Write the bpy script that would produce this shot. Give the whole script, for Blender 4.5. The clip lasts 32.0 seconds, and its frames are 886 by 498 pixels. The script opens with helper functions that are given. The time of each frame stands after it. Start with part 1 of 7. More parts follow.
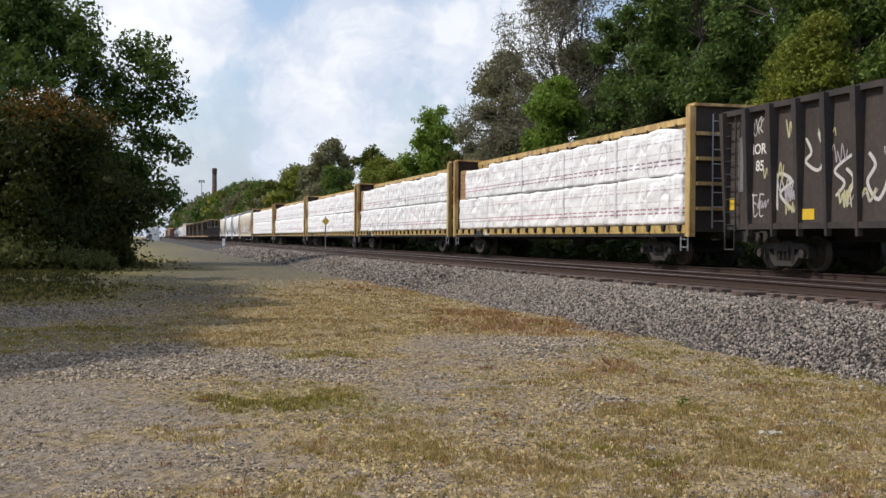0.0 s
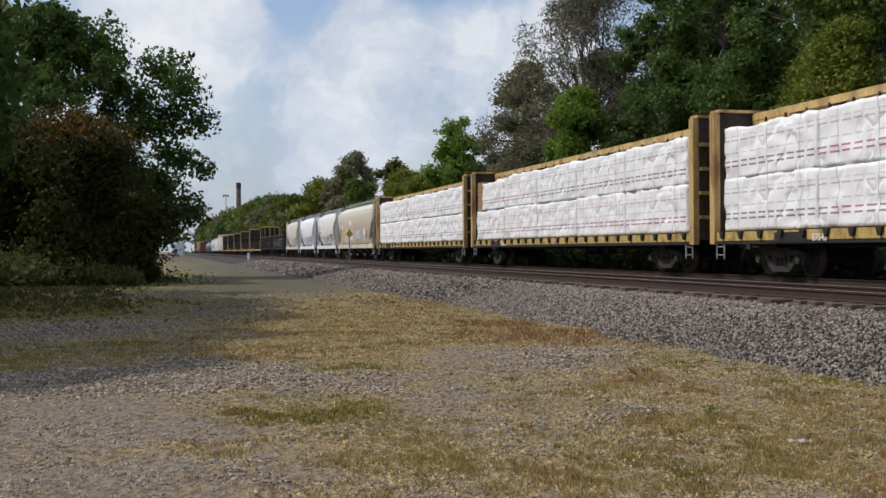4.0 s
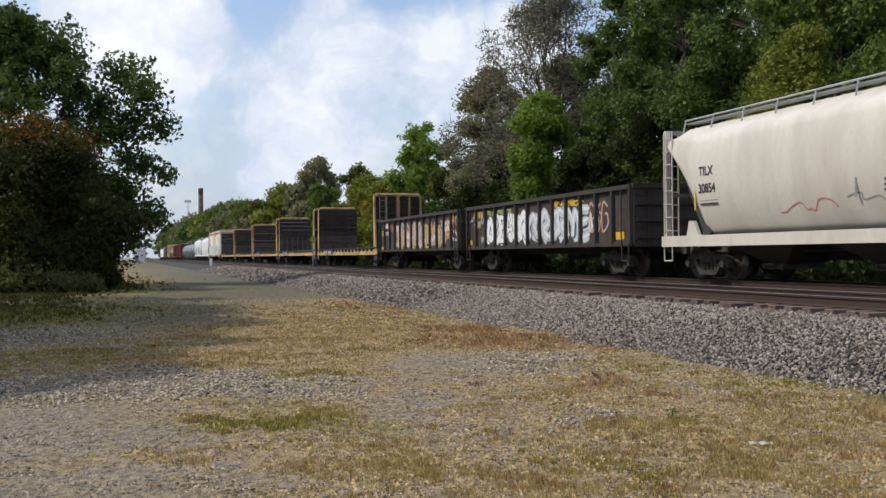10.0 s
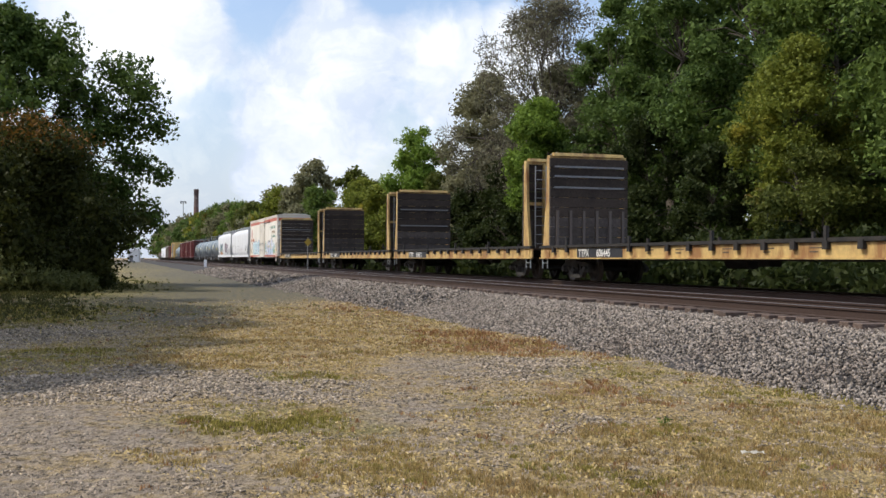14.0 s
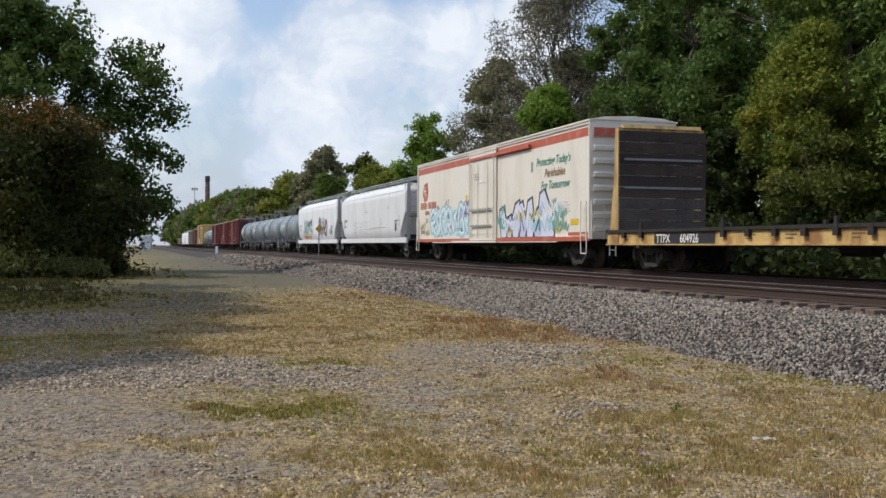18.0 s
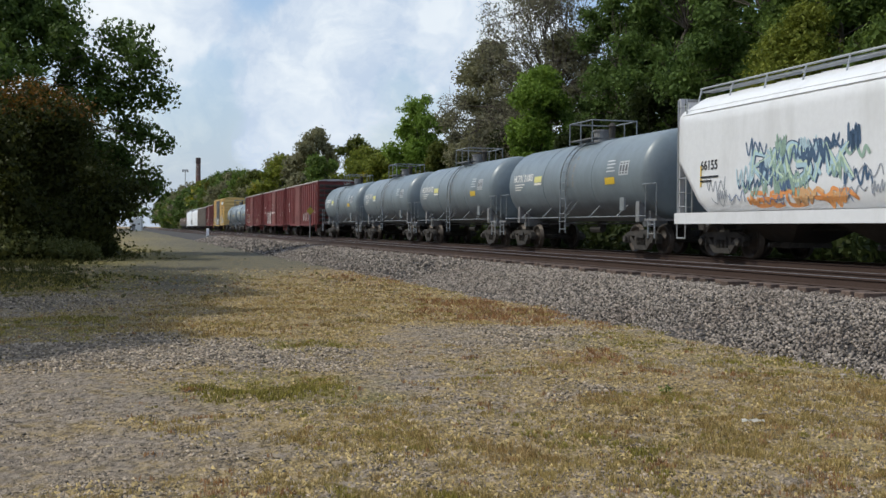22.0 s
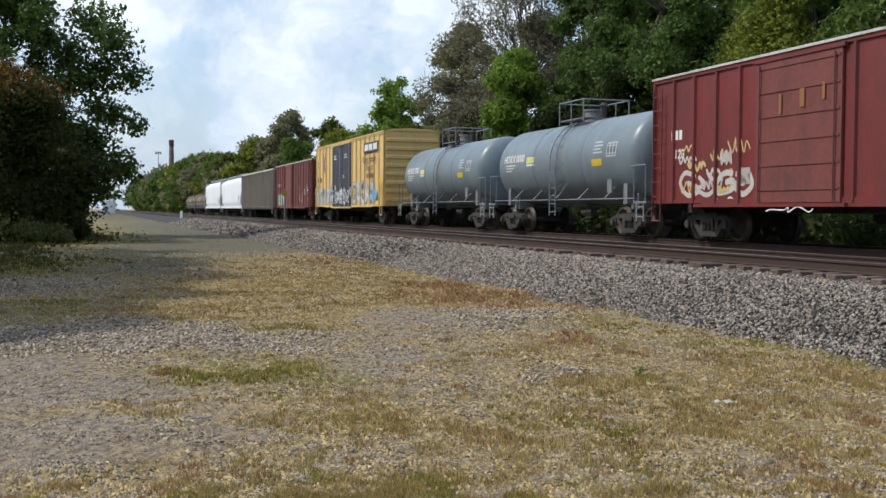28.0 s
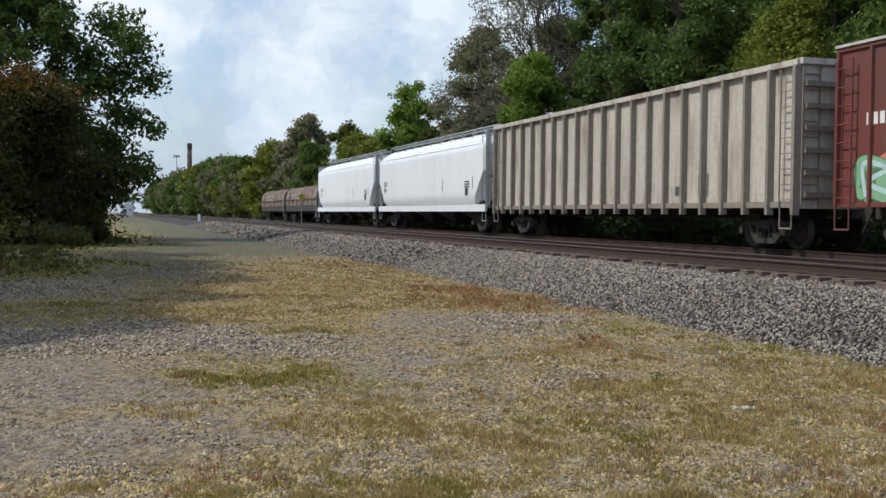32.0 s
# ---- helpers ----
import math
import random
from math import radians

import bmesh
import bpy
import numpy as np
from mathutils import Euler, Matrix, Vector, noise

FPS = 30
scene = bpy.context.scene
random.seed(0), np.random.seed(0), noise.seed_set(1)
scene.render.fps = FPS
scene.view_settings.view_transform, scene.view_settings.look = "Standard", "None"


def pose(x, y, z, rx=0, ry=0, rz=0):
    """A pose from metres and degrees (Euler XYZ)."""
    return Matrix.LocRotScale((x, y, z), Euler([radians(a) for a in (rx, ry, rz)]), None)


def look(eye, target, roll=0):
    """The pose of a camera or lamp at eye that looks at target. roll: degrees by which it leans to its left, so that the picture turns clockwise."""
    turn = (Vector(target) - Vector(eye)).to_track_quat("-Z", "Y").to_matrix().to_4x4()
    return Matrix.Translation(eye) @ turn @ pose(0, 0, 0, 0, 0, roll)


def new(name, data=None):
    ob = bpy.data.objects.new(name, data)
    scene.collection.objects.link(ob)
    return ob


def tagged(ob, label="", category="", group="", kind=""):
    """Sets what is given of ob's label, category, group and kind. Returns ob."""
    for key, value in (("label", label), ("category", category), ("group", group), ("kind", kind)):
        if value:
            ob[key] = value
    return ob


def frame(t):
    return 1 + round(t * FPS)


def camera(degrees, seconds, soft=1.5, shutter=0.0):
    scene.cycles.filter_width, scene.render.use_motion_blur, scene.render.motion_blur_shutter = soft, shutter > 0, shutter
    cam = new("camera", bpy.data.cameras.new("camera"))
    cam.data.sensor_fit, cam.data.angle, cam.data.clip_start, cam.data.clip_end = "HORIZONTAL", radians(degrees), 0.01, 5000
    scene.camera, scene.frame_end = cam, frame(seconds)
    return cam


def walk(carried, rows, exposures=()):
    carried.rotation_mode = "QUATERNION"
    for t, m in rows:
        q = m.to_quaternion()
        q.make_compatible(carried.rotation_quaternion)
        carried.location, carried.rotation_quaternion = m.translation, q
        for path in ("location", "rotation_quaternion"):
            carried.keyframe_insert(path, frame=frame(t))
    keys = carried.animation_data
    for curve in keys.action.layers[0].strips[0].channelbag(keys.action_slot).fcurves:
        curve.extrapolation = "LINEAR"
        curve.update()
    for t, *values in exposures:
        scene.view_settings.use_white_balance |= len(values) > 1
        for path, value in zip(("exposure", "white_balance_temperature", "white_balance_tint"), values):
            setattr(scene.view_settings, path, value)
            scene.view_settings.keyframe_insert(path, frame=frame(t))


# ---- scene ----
# Camera: held by hand at eye height, seconds, pitch, roll and yaw in degrees.
EYE = 1.55
LENS = 45.5
TURNS = [
    (0, -0.56, -0.42, 0.82),
    (0.5, -0.55, -0.50, 0.82),
    (1, -0.61, -0.58, 0.98),
    (1.5, -0.54, -0.58, 1.22),
    (2, -0.34, -0.38, 1.31),
    (2.5, -0.07, -0.37, 1.91),
    (4.5, 0.13, 0.71, 1.77),
    (5, 0.32, 0.73, 0.64),
    (5.5, 0.12, 0.84, 0.17),
    (6, 0.07, 0.56, 0.12),
    (6.5, 0.11, 0.33, -0.12),
    (7, 0.08, 0.43, -0.28),
    (7.5, 0.27, 0.31, -0.73),
    (8, -0.01, 0.36, -0.21),
    (8.5, 0.29, -0.22, -0.82),
    (9, 0.37, 0.40, 0.00),
    (9.5, 0.33, 0.54, 0.15),
    (10, 0.32, 0.52, 0.15),
    (10.5, -0.08, 0.26, 0.11),
    (11, 0.11, 0.43, 0.39),
    (11.5, -0.11, 0.43, 0.30),
    (12, -0.27, 0.46, 0.50),
    (12.5, -0.37, 0.24, 0.71),
    (13, -0.25, -0.04, 0.39),
    (13.5, 0.29, -0.44, 0.28),
    (14, 0.57, -0.33, -0.13),
    (14.5, 0.13, -0.45, 0.38),
    (16.5, -0.05, -0.13, 0.77),
    (17, -0.08, -0.12, 0.32),
    (17.5, -0.16, -0.31, 0.36),
    (18, -0.17, -0.27, 0.46),
    (18.5, 0.00, 0.00, 0.39),
    (19, 0.01, -0.22, 0.04),
    (19.5, -0.28, -0.11, 0.15),
    (20, -0.98, -0.20, -0.02),
    (20.5, -1.18, -0.15, 0.10),
    (21, -1.22, -0.23, 0.28),
    (21.5, -1.14, -0.36, 0.37),
    (22, -1.12, -0.39, -0.01),
    (22.5, -1.08, -0.54, -0.57),
    (23, -1.12, -0.46, -0.66),
    (23.5, -1.41, -0.56, -0.50),
    (24, -1.67, -0.59, -0.37),
    (24.5, -1.63, -0.86, -0.56),
    (26.5, -1.81, -0.27, -1.59),
    (27, -1.91, -0.33, -1.61),
    (27.5, -1.76, -0.39, -1.38),
    (28, -2.05, -0.39, -1.36),
    (28.5, -2.42, -0.32, -1.23),
    (29, -1.84, -0.27, -0.81),
    (29.5, -1.60, -0.55, -0.70),
    (30, -1.59, -0.58, -0.76),
    (30.5, -1.43, -0.60, -0.71),
    (31, -1.49, -0.60, -0.72),
    (31.5, -1.55, -0.49, -0.65),
    (32, -1.84, -0.58, -0.45),
]
# how the camera's own meter and white balance drift: seconds, stops, kelvin, tint
LIGHT_METER = [
    (0, -0.30, 6400, 10), (1, -0.50, 6350, 10), (2, -0.53, 6350, 10), (5, -0.63, 6300, 10), (7, -0.60, 6300, 10),
    (9, -0.46, 6250, 10), (10, -0.32, 6300, 10), (11, -0.18, 6300, 10), (13, -0.06, 6400, 10), (14, -0.12, 6400, 10),
    (17, -0.18, 6400, 10), (18, -0.38, 6250, 9), (19, -0.48, 6200, 8), (20, -0.50, 6200, 7), (22, -0.43, 6150, 6),
    (24, -0.24, 6150, 6), (28, -0.23, 6070, 6), (30, -0.31, 6050, 6), (32, -0.38, 6050, 5),
]
cam = camera(LENS, 32.0)
walk(cam, [(t, pose(0, 0, EYE, 90 + p, r, y)) for t, p, r, y in TURNS], LIGHT_METER)

# ---- light ----
SUN_AZ, SUN_EL = 90.0, 49.0          # degrees to the left of straight ahead, and up
sun_dir = Vector((-math.sin(radians(SUN_AZ)) * math.cos(radians(SUN_EL)), math.cos(radians(SUN_AZ)) * math.cos(radians(SUN_EL)), math.sin(radians(SUN_EL))))
sun = new("sun", bpy.data.lights.new("sun", "SUN"))
sun.data.energy, sun.data.angle, sun.data.color = 3.7, radians(2.0), (1.0, 0.92, 0.78)
sun.matrix_world = look(sun_dir * 100, (0, 0, 0))


def node(nt, kind, *links, operation=None):
    """A node with its inputs set: numbers, tuples or sockets, by index or name."""
    n = nt.nodes.new(kind)
    if operation:
        n.operation = operation
    for key, value in links:
        if isinstance(value, bpy.types.NodeSocket):
            nt.links.new(value, n.inputs[key])
        else:
            n.inputs[key].default_value = value
    return n


def mix(nt, fac, a, b, how="MIX"):
    n = nt.nodes.new("ShaderNodeMix")
    n.data_type, n.blend_type = "RGBA", how
    for key, value in ((0, fac), (6, a), (7, b)):
        if isinstance(value, bpy.types.NodeSocket):
            nt.links.new(value, n.inputs[key])
        else:
            n.inputs[key].default_value = value
    return n.outputs[2]


def ramp(nt, fac, lo, hi, a=0.0, b=1.0):
    n = node(nt, "ShaderNodeMapRange", (0, fac), (1, lo), (2, hi), (3, a), (4, b))
    n.clamp = True
    return n.outputs[0]


def mul(nt, a, b, op="MULTIPLY"):
    return node(nt, "ShaderNodeMath", (0, a), (1, b), operation=op).outputs[0]


def fbm(nt, vec, scale, detail=4.0, rough=0.55):
    return node(nt, "ShaderNodeTexNoise", ("Vector", vec), ("Scale", scale), ("Detail", detail), ("Roughness", rough)).outputs[0]


def make_world():
    world = bpy.data.worlds.new("sky")
    scene.world = world
    world.use_nodes = True
    nt = world.node_tree
    nt.nodes.clear()
    way = node(nt, "ShaderNodeTexCoord").outputs["Generated"]
    sky = node(nt, "ShaderNodeTexSky")
    sky.sky_type, sky.sun_disc = "NISHITA", False
    sky.sun_elevation, sky.sun_rotation = radians(SUN_EL), radians(-SUN_AZ)
    sky.air_density, sky.dust_density = 1.3, 1.6
    bg = node(nt, "ShaderNodeBackground", (0, mix(nt, 1.0, sky.outputs[0], (0.95, 0.98, 1.12, 1), "MULTIPLY")), (1, 0.175))
    # clouds: billows lifted by a few large banks, thin veil low down
    flat = node(nt, "ShaderNodeVectorMath", (0, way), (1, (1.0, 1.0, 1.15)), operation="MULTIPLY").outputs[0]
    warp = node(nt, "ShaderNodeTexNoise", ("Vector", flat), ("Scale", 9.0), ("Detail", 6.0))
    bent = node(nt, "ShaderNodeVectorMath", (0, warp.outputs[1]), (1, (0.16, 0.16, 0.16)), (2, flat), operation="MULTIPLY_ADD").outputs[0]
    puffs = fbm(nt, bent, 5.0, 6.0, 0.48)
    grain = fbm(nt, bent, 13.0, 6.0, 0.6)
    cover = puffs
    for (cx, cz, size, push) in CLOUD_BANKS:
        at = Vector((cx, 1.0, cz)).normalized()
        away = node(nt, "ShaderNodeVectorMath", (0, flat), (1, (at.x, at.y, at.z * 1.15)), operation="DISTANCE").outputs["Value"]
        cover = mul(nt, cover, ramp(nt, away, size, size * 0.2, 0.0, push), "ADD")
    cloud = ramp(nt, cover, 0.45, 0.56)
    sep = node(nt, "ShaderNodeSeparateXYZ", (0, way)).outputs[2]
    veil = ramp(nt, sep, 0.24, 0.0, 0.14, 0.80)
    cloud = mul(nt, cloud, veil, "MAXIMUM")
    shade = mul(nt, mul(nt, ramp(nt, grain, 0.38, 0.62), 0.52), ramp(nt, cover, 0.46, 0.80, 0.05, 0.48), "ADD")
    tone = mix(nt, shade, (0.52, 0.61, 0.77, 1), (0.985, 0.99, 1.0, 1))
    white = node(nt, "ShaderNodeBackground", (0, tone), (1, 1.30))
    out = node(nt, "ShaderNodeMixShader", (0, cloud), (1, bg.outputs[0]), (2, white.outputs[0]))
    node(nt, "ShaderNodeOutputWorld", (0, out.outputs[0]))


# banks of cloud: across, up, size, strength
CLOUD_BANKS = [(-0.12, 0.165, 0.15, 0.22), (-0.08, 0.19, 0.07, 0.18), (0.03, 0.20, 0.09, 0.30), (-0.30, 0.23, 0.10, 0.30), (-0.19, 0.235, 0.07, -0.14), (-0.03, 0.235, 0.09, -0.18), (-0.21, 0.115, 0.09, -0.06), (-0.14, 0.07, 0.12, 0.14)]
make_world()
scene.view_settings.exposure = 0.0


# ---- materials ----
def surface(name, color, rough=0.7, metal=0.0, grain=30.0, spread=0.25, dirt=None, dirt_scale=1.2, dirt_lo=0.5, dirt_hi=0.75, bump=0.15, streak=1.0, random=0.0, island=False):
    """Paint, metal, wood or stone: fine grain, larger stains in a second colour, fine relief."""
    m = bpy.data.materials.new(name)
    m.use_nodes = True
    nt = m.node_tree
    bsdf = nt.nodes["Principled BSDF"]
    at = node(nt, "ShaderNodeTexCoord").outputs["Object"]
    fine = fbm(nt, at, grain, 5.0, 0.6)
    stretched = node(nt, "ShaderNodeVectorMath", (0, at), (1, (1.0, 1.0, 1.0 / streak)), operation="MULTIPLY").outputs[0]
    wide = fbm(nt, stretched, dirt_scale, 6.0, 0.62)
    c = (*color, 1)
    lo = tuple(v * (1 - spread) for v in color) + (1,)
    hi = tuple(min(1.0, v * (1 + spread * 0.6)) for v in color) + (1,)
    col = mix(nt, ramp(nt, fine, 0.3, 0.7), lo, hi)
    if dirt:
        col = mix(nt, ramp(nt, wide, dirt_lo, dirt_hi), col, (*dirt, 1))
    if random or island:
        src = node(nt, "ShaderNodeNewGeometry").outputs["Random Per Island"] if island else node(nt, "ShaderNodeObjectInfo").outputs["Random"]
        v = ramp(nt, src, 0.0, 1.0, 1 - random, 1 + random)
        col = mix(nt, 1.0, col, node(nt, "ShaderNodeCombineXYZ", (0, v), (1, v), (2, v)).outputs[0], "MULTIPLY")
    nt.links.new(col, bsdf.inputs["Base Color"])
    bsdf.inputs["Roughness"].default_value = rough
    r = ramp(nt, wide, 0.3, 0.8, max(0.05, rough - 0.12), min(1.0, rough + 0.12))
    nt.links.new(r, bsdf.inputs["Roughness"])
    bsdf.inputs["Metallic"].default_value = metal
    if bump:
        b = node(nt, "ShaderNodeBump", ("Strength", bump), ("Distance", 0.02), ("Height", fine))
        nt.links.new(b.outputs[0], bsdf.inputs["Normal"])
    return m


def foliage(name, dark, light, autumn=None, share=0.0):
    """Leaves: each one its own shade, light passing through."""
    m = bpy.data.materials.new(name)
    m.use_nodes = True
    nt = m.node_tree
    bsdf = nt.nodes["Principled BSDF"]
    pick = node(nt, "ShaderNodeNewGeometry").outputs["Random Per Island"]
    at = node(nt, "ShaderNodeTexCoord").outputs["Object"]
    patch = fbm(nt, at, 0.45, 3.0)
    col = mix(nt, pick, (*dark, 1), (*light, 1))
    col = mix(nt, ramp(nt, patch, 0.35, 0.7, 0.0, 0.55), col, (*light, 1))
    if autumn:
        hot = fbm(nt, at, 0.3, 2.0)
        col = mix(nt, mul(nt, ramp(nt, hot, 0.62 - share * 0.35, 0.75 - share * 0.3), ramp(nt, pick, 0.0, 0.6)), col, (*autumn, 1))
    nt.links.new(col, bsdf.inputs["Base Color"])
    bsdf.inputs["Roughness"].default_value = 0.6
    bsdf.inputs["Specular IOR Level"].default_value = 0.15
    thin = node(nt, "ShaderNodeBsdfTranslucent", (0, col))
    both = node(nt, "ShaderNodeMixShader", (0, 0.35), (1, bsdf.outputs[0]), (2, thin.outputs[0]))
    nt.links.new(both.outputs[0], nt.nodes["Material Output"].inputs[0])
    return m


# ---- mesh helpers ----
def part(name, bm, material, parent, label="", at=None, smooth=False):
    """Links a bmesh as one mesh object under a thing or a part."""
    me = bpy.data.meshes.new(name)
    bm.to_mesh(me)
    bm.free()
    if smooth:
        for p in me.polygons:
            p.use_smooth = True
    me.materials.append(material)
    return shared(name, me, parent, label, at)


def shared(name, me, parent=None, label="", at=None):
    ob = new(name, me)
    ob.parent = parent
    if at is not None:
        ob.matrix_basis = at
    if label:
        tagged(ob, label)
    return ob


def box(bm, x0, x1, y0, y1, z0, z1):
    v = [bm.verts.new((x, y, z)) for x in (x0, x1) for y in (y0, y1) for z in (z0, z1)]
    for f in ((0, 1, 3, 2), (4, 6, 7, 5), (0, 4, 5, 1), (2, 3, 7, 6), (0, 2, 6, 4), (1, 5, 7, 3)):
        bm.faces.new([v[i] for i in f])
    return bm


def boxes(*lots):
    bm = bmesh.new()
    for b in lots:
        box(bm, *b)
    return bm


def tube(bm, a, b, r, r2=None, seg=8, caps=True):
    """A round bar from a to b."""
    a, b = Vector(a), Vector(b)
    r2 = r if r2 is None else r2
    d = (b - a).normalized()
    s = d.cross(Vector((0, 0, 1)) if abs(d.z) < 0.9 else Vector((1, 0, 0))).normalized()
    u = s.cross(d)
    rings = []
    for p, q in ((a, r), (b, r2)):
        rings.append([bm.verts.new(p + (s * math.cos(k * math.tau / seg) + u * math.sin(k * math.tau / seg)) * q) for k in range(seg)])
    for k in range(seg):
        bm.faces.new((rings[0][k], rings[0][(k + 1) % seg], rings[1][(k + 1) % seg], rings[1][k]))
    if caps:
        bm.faces.new(rings[0][::-1])
        bm.faces.new(rings[1])
    return bm


def lathe(bm, prof, axis="y", seg=20, centre=(0, 0, 0)):
    """Turns (along, radius) pairs round an axis through centre."""
    rings = []
    for along, r in prof:
        ring = []
        for k in range(seg):
            a = k * math.tau / seg
            c, s = r * math.cos(a), r * math.sin(a)
            p = {"y": (c, along, s), "x": (along, c, s), "z": (c, s, along)}[axis]
            ring.append(bm.verts.new(Vector(p) + Vector(centre)))
        rings.append(ring)
    for a, b in zip(rings, rings[1:]):
        for k in range(seg):
            bm.faces.new((a[k], a[(k + 1) % seg], b[(k + 1) % seg], b[k]))
    for ring in (rings[0], rings[-1]):
        if (ring[0].co - ring[seg // 2].co).length > 0.002:
            bm.faces.new(ring)
    bmesh.ops.recalc_face_normals(bm, faces=bm.faces)
    return bm


def extrude(bm, pts, axis, a, b):
    """A closed outline drawn in the plane across an axis, made solid from a to b."""
    def at(p, w):
        return {"x": (w, p[0], p[1]), "y": (p[0], w, p[1]), "z": (p[0], p[1], w)}[axis]
    lo = [bm.verts.new(at(p, a)) for p in pts]
    hi = [bm.verts.new(at(p, b)) for p in pts]
    n = len(pts)
    faces = [bm.faces.new(lo), bm.faces.new(hi)]
    for k in range(n):
        faces.append(bm.faces.new((lo[k], lo[(k + 1) % n], hi[(k + 1) % n], hi[k])))
    bmesh.ops.recalc_face_normals(bm, faces=faces)
    return bm


def from_arrays(name, verts, faces, material, smooth=False):
    """A mesh from numpy arrays of corners and of faces with equal counts of corners."""
    me = bpy.data.meshes.new(name)
    n, k = faces.shape
    me.vertices.add(len(verts))
    me.vertices.foreach_set("co", np.ascontiguousarray(verts, dtype=np.float32).ravel())
    me.loops.add(n * k)
    me.loops.foreach_set("vertex_index", np.ascontiguousarray(faces, dtype=np.int32).ravel())
    me.polygons.add(n)
    me.polygons.foreach_set("loop_start", np.arange(0, n * k, k, dtype=np.int32))
    if smooth:
        me.polygons.foreach_set("use_smooth", np.ones(n, dtype=bool))
    me.update(calc_edges=True)
    me.validate()
    me.materials.append(material)
    return me


# ---- the line of the railway ----
TURN = 16.93                     # degrees to the left of straight ahead
ALONG = Vector((-math.sin(radians(TURN)), math.cos(radians(TURN)), 0))
ACROSS = Vector((math.cos(radians(TURN)), math.sin(radians(TURN)), 0))
TRAIN_OFF, NEAR_OFF = 16.4, 12.1  # from the eye to the middles of the two tracks
RAIL = 0.80                      # height of the rail tops


def spot(s, d, z=0.0):
    """The place s metres along the line and d metres across from the eye."""
    p = ALONG * s + ACROSS * d
    return Vector((p.x, p.y, z))


# ---- ground ----
def ground_material():
    """Earth, worn gravel, straw and green grass in patches, some darkened to stand for shade."""
    m = bpy.data.materials.new("ground_cover")
    m.use_nodes = True
    nt = m.node_tree
    bsdf = nt.nodes["Principled BSDF"]
    at = node(nt, "ShaderNodeTexCoord").outputs["Object"]
    warp = node(nt, "ShaderNodeTexNoise", ("Vector", at), ("Scale", 0.9), ("Detail", 7.0), ("Roughness", 0.7)).outputs[1]
    bent = node(nt, "ShaderNodeVectorMath", (0, warp), (1, (1.7, 2.6, 0)), (2, at), operation="MULTIPLY_ADD").outputs[0]
    bent = node(nt, "ShaderNodeVectorMath", (0, bent), (1, (0.85, 1.3, 0)), operation="SUBTRACT").outputs[0]
    fine = fbm(nt, node(nt, "ShaderNodeVectorMath", (0, at), (1, (1.0, 0.45, 1.0)), operation="MULTIPLY").outputs[0], 19.0, 6.0, 0.8)
    mid = fbm(nt, at, 4.5, 5.0, 0.65)
    broad = fbm(nt, at, 0.7, 4.0, 0.6)
    earth = mix(nt, ramp(nt, fine, 0.36, 0.62), (0.080, 0.061, 0.043, 1), (0.385, 0.312, 0.235, 1))
    straw = mix(nt, ramp(nt, fine, 0.37, 0.63), (0.055, 0.036, 0.014, 1), (0.53, 0.375, 0.148, 1))
    gold = mix(nt, ramp(nt, fine, 0.37, 0.63), (0.085, 0.056, 0.017, 1), (0.47, 0.32, 0.105, 1))
    green = mix(nt, ramp(nt, fine, 0.36, 0.64), (0.045, 0.038, 0.008, 1), (0.35, 0.285, 0.062, 1))
    # litter: dark floor behind the train and far off, with shade in its colour
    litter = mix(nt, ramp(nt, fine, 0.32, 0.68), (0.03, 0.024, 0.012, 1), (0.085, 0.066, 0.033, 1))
    stone = mix(nt, ramp(nt, fine, 0.38, 0.62), (0.042, 0.033, 0.024, 1), (0.41, 0.335, 0.25, 1))
    # grey gravel and thin grass, toned down for the shade lying there
    shaded_gravel = mix(nt, ramp(nt, fine, 0.38, 0.62), (0.034, 0.031, 0.020, 1), (0.150, 0.135, 0.090, 1))
    rust = mix(nt, ramp(nt, fine, 0.36, 0.64), (0.085, 0.040, 0.015, 1), (0.36, 0.19, 0.073, 1))

    def patch(cx, cy, rx, ry, turn=0.0, soft=0.45):
        mp = node(nt, "ShaderNodeMapping", ("Vector", bent), ("Location", (cx, cy, 0)), ("Rotation", (0, 0, radians(turn))), ("Scale", (rx, ry, 1)))
        mp.vector_type = "TEXTURE"
        flat = node(nt, "ShaderNodeVectorMath", (0, mp.outputs[0]), (1, (1, 1, 0)), operation="MULTIPLY").outputs[0]
        far = node(nt, "ShaderNodeVectorMath", (0, flat), operation="LENGTH").outputs["Value"]
        return ramp(nt, far, 1.0 + soft * 0.5, 1.0 - soft)

    col = mix(nt, ramp(nt, mul(nt, mul(nt, mid, broad, "ADD"), fine, "ADD"), 1.42, 1.68), straw, earth)
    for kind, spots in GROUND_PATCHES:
        tint = {"earth": earth, "straw": straw, "green": green, "stone": stone, "rust": rust, "gold": gold, "shaded_gravel": shaded_gravel, "litter": litter}[kind]
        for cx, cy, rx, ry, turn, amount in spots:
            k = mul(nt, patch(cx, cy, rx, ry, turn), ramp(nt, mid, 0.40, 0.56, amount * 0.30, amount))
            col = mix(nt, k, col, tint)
    # scattered dark specks: bits of bark, stems and holes, drawn out sideways
    drawn = node(nt, "ShaderNodeVectorMath", (0, at), (1, (1.0, 0.62, 1.0)), operation="MULTIPLY").outputs[0]
    speck = node(nt, "ShaderNodeTexVoronoi", ("Vector", drawn), ("Scale", 21.0), ("Detail", 2.0), ("Roughness", 0.8)).outputs["Distance"]
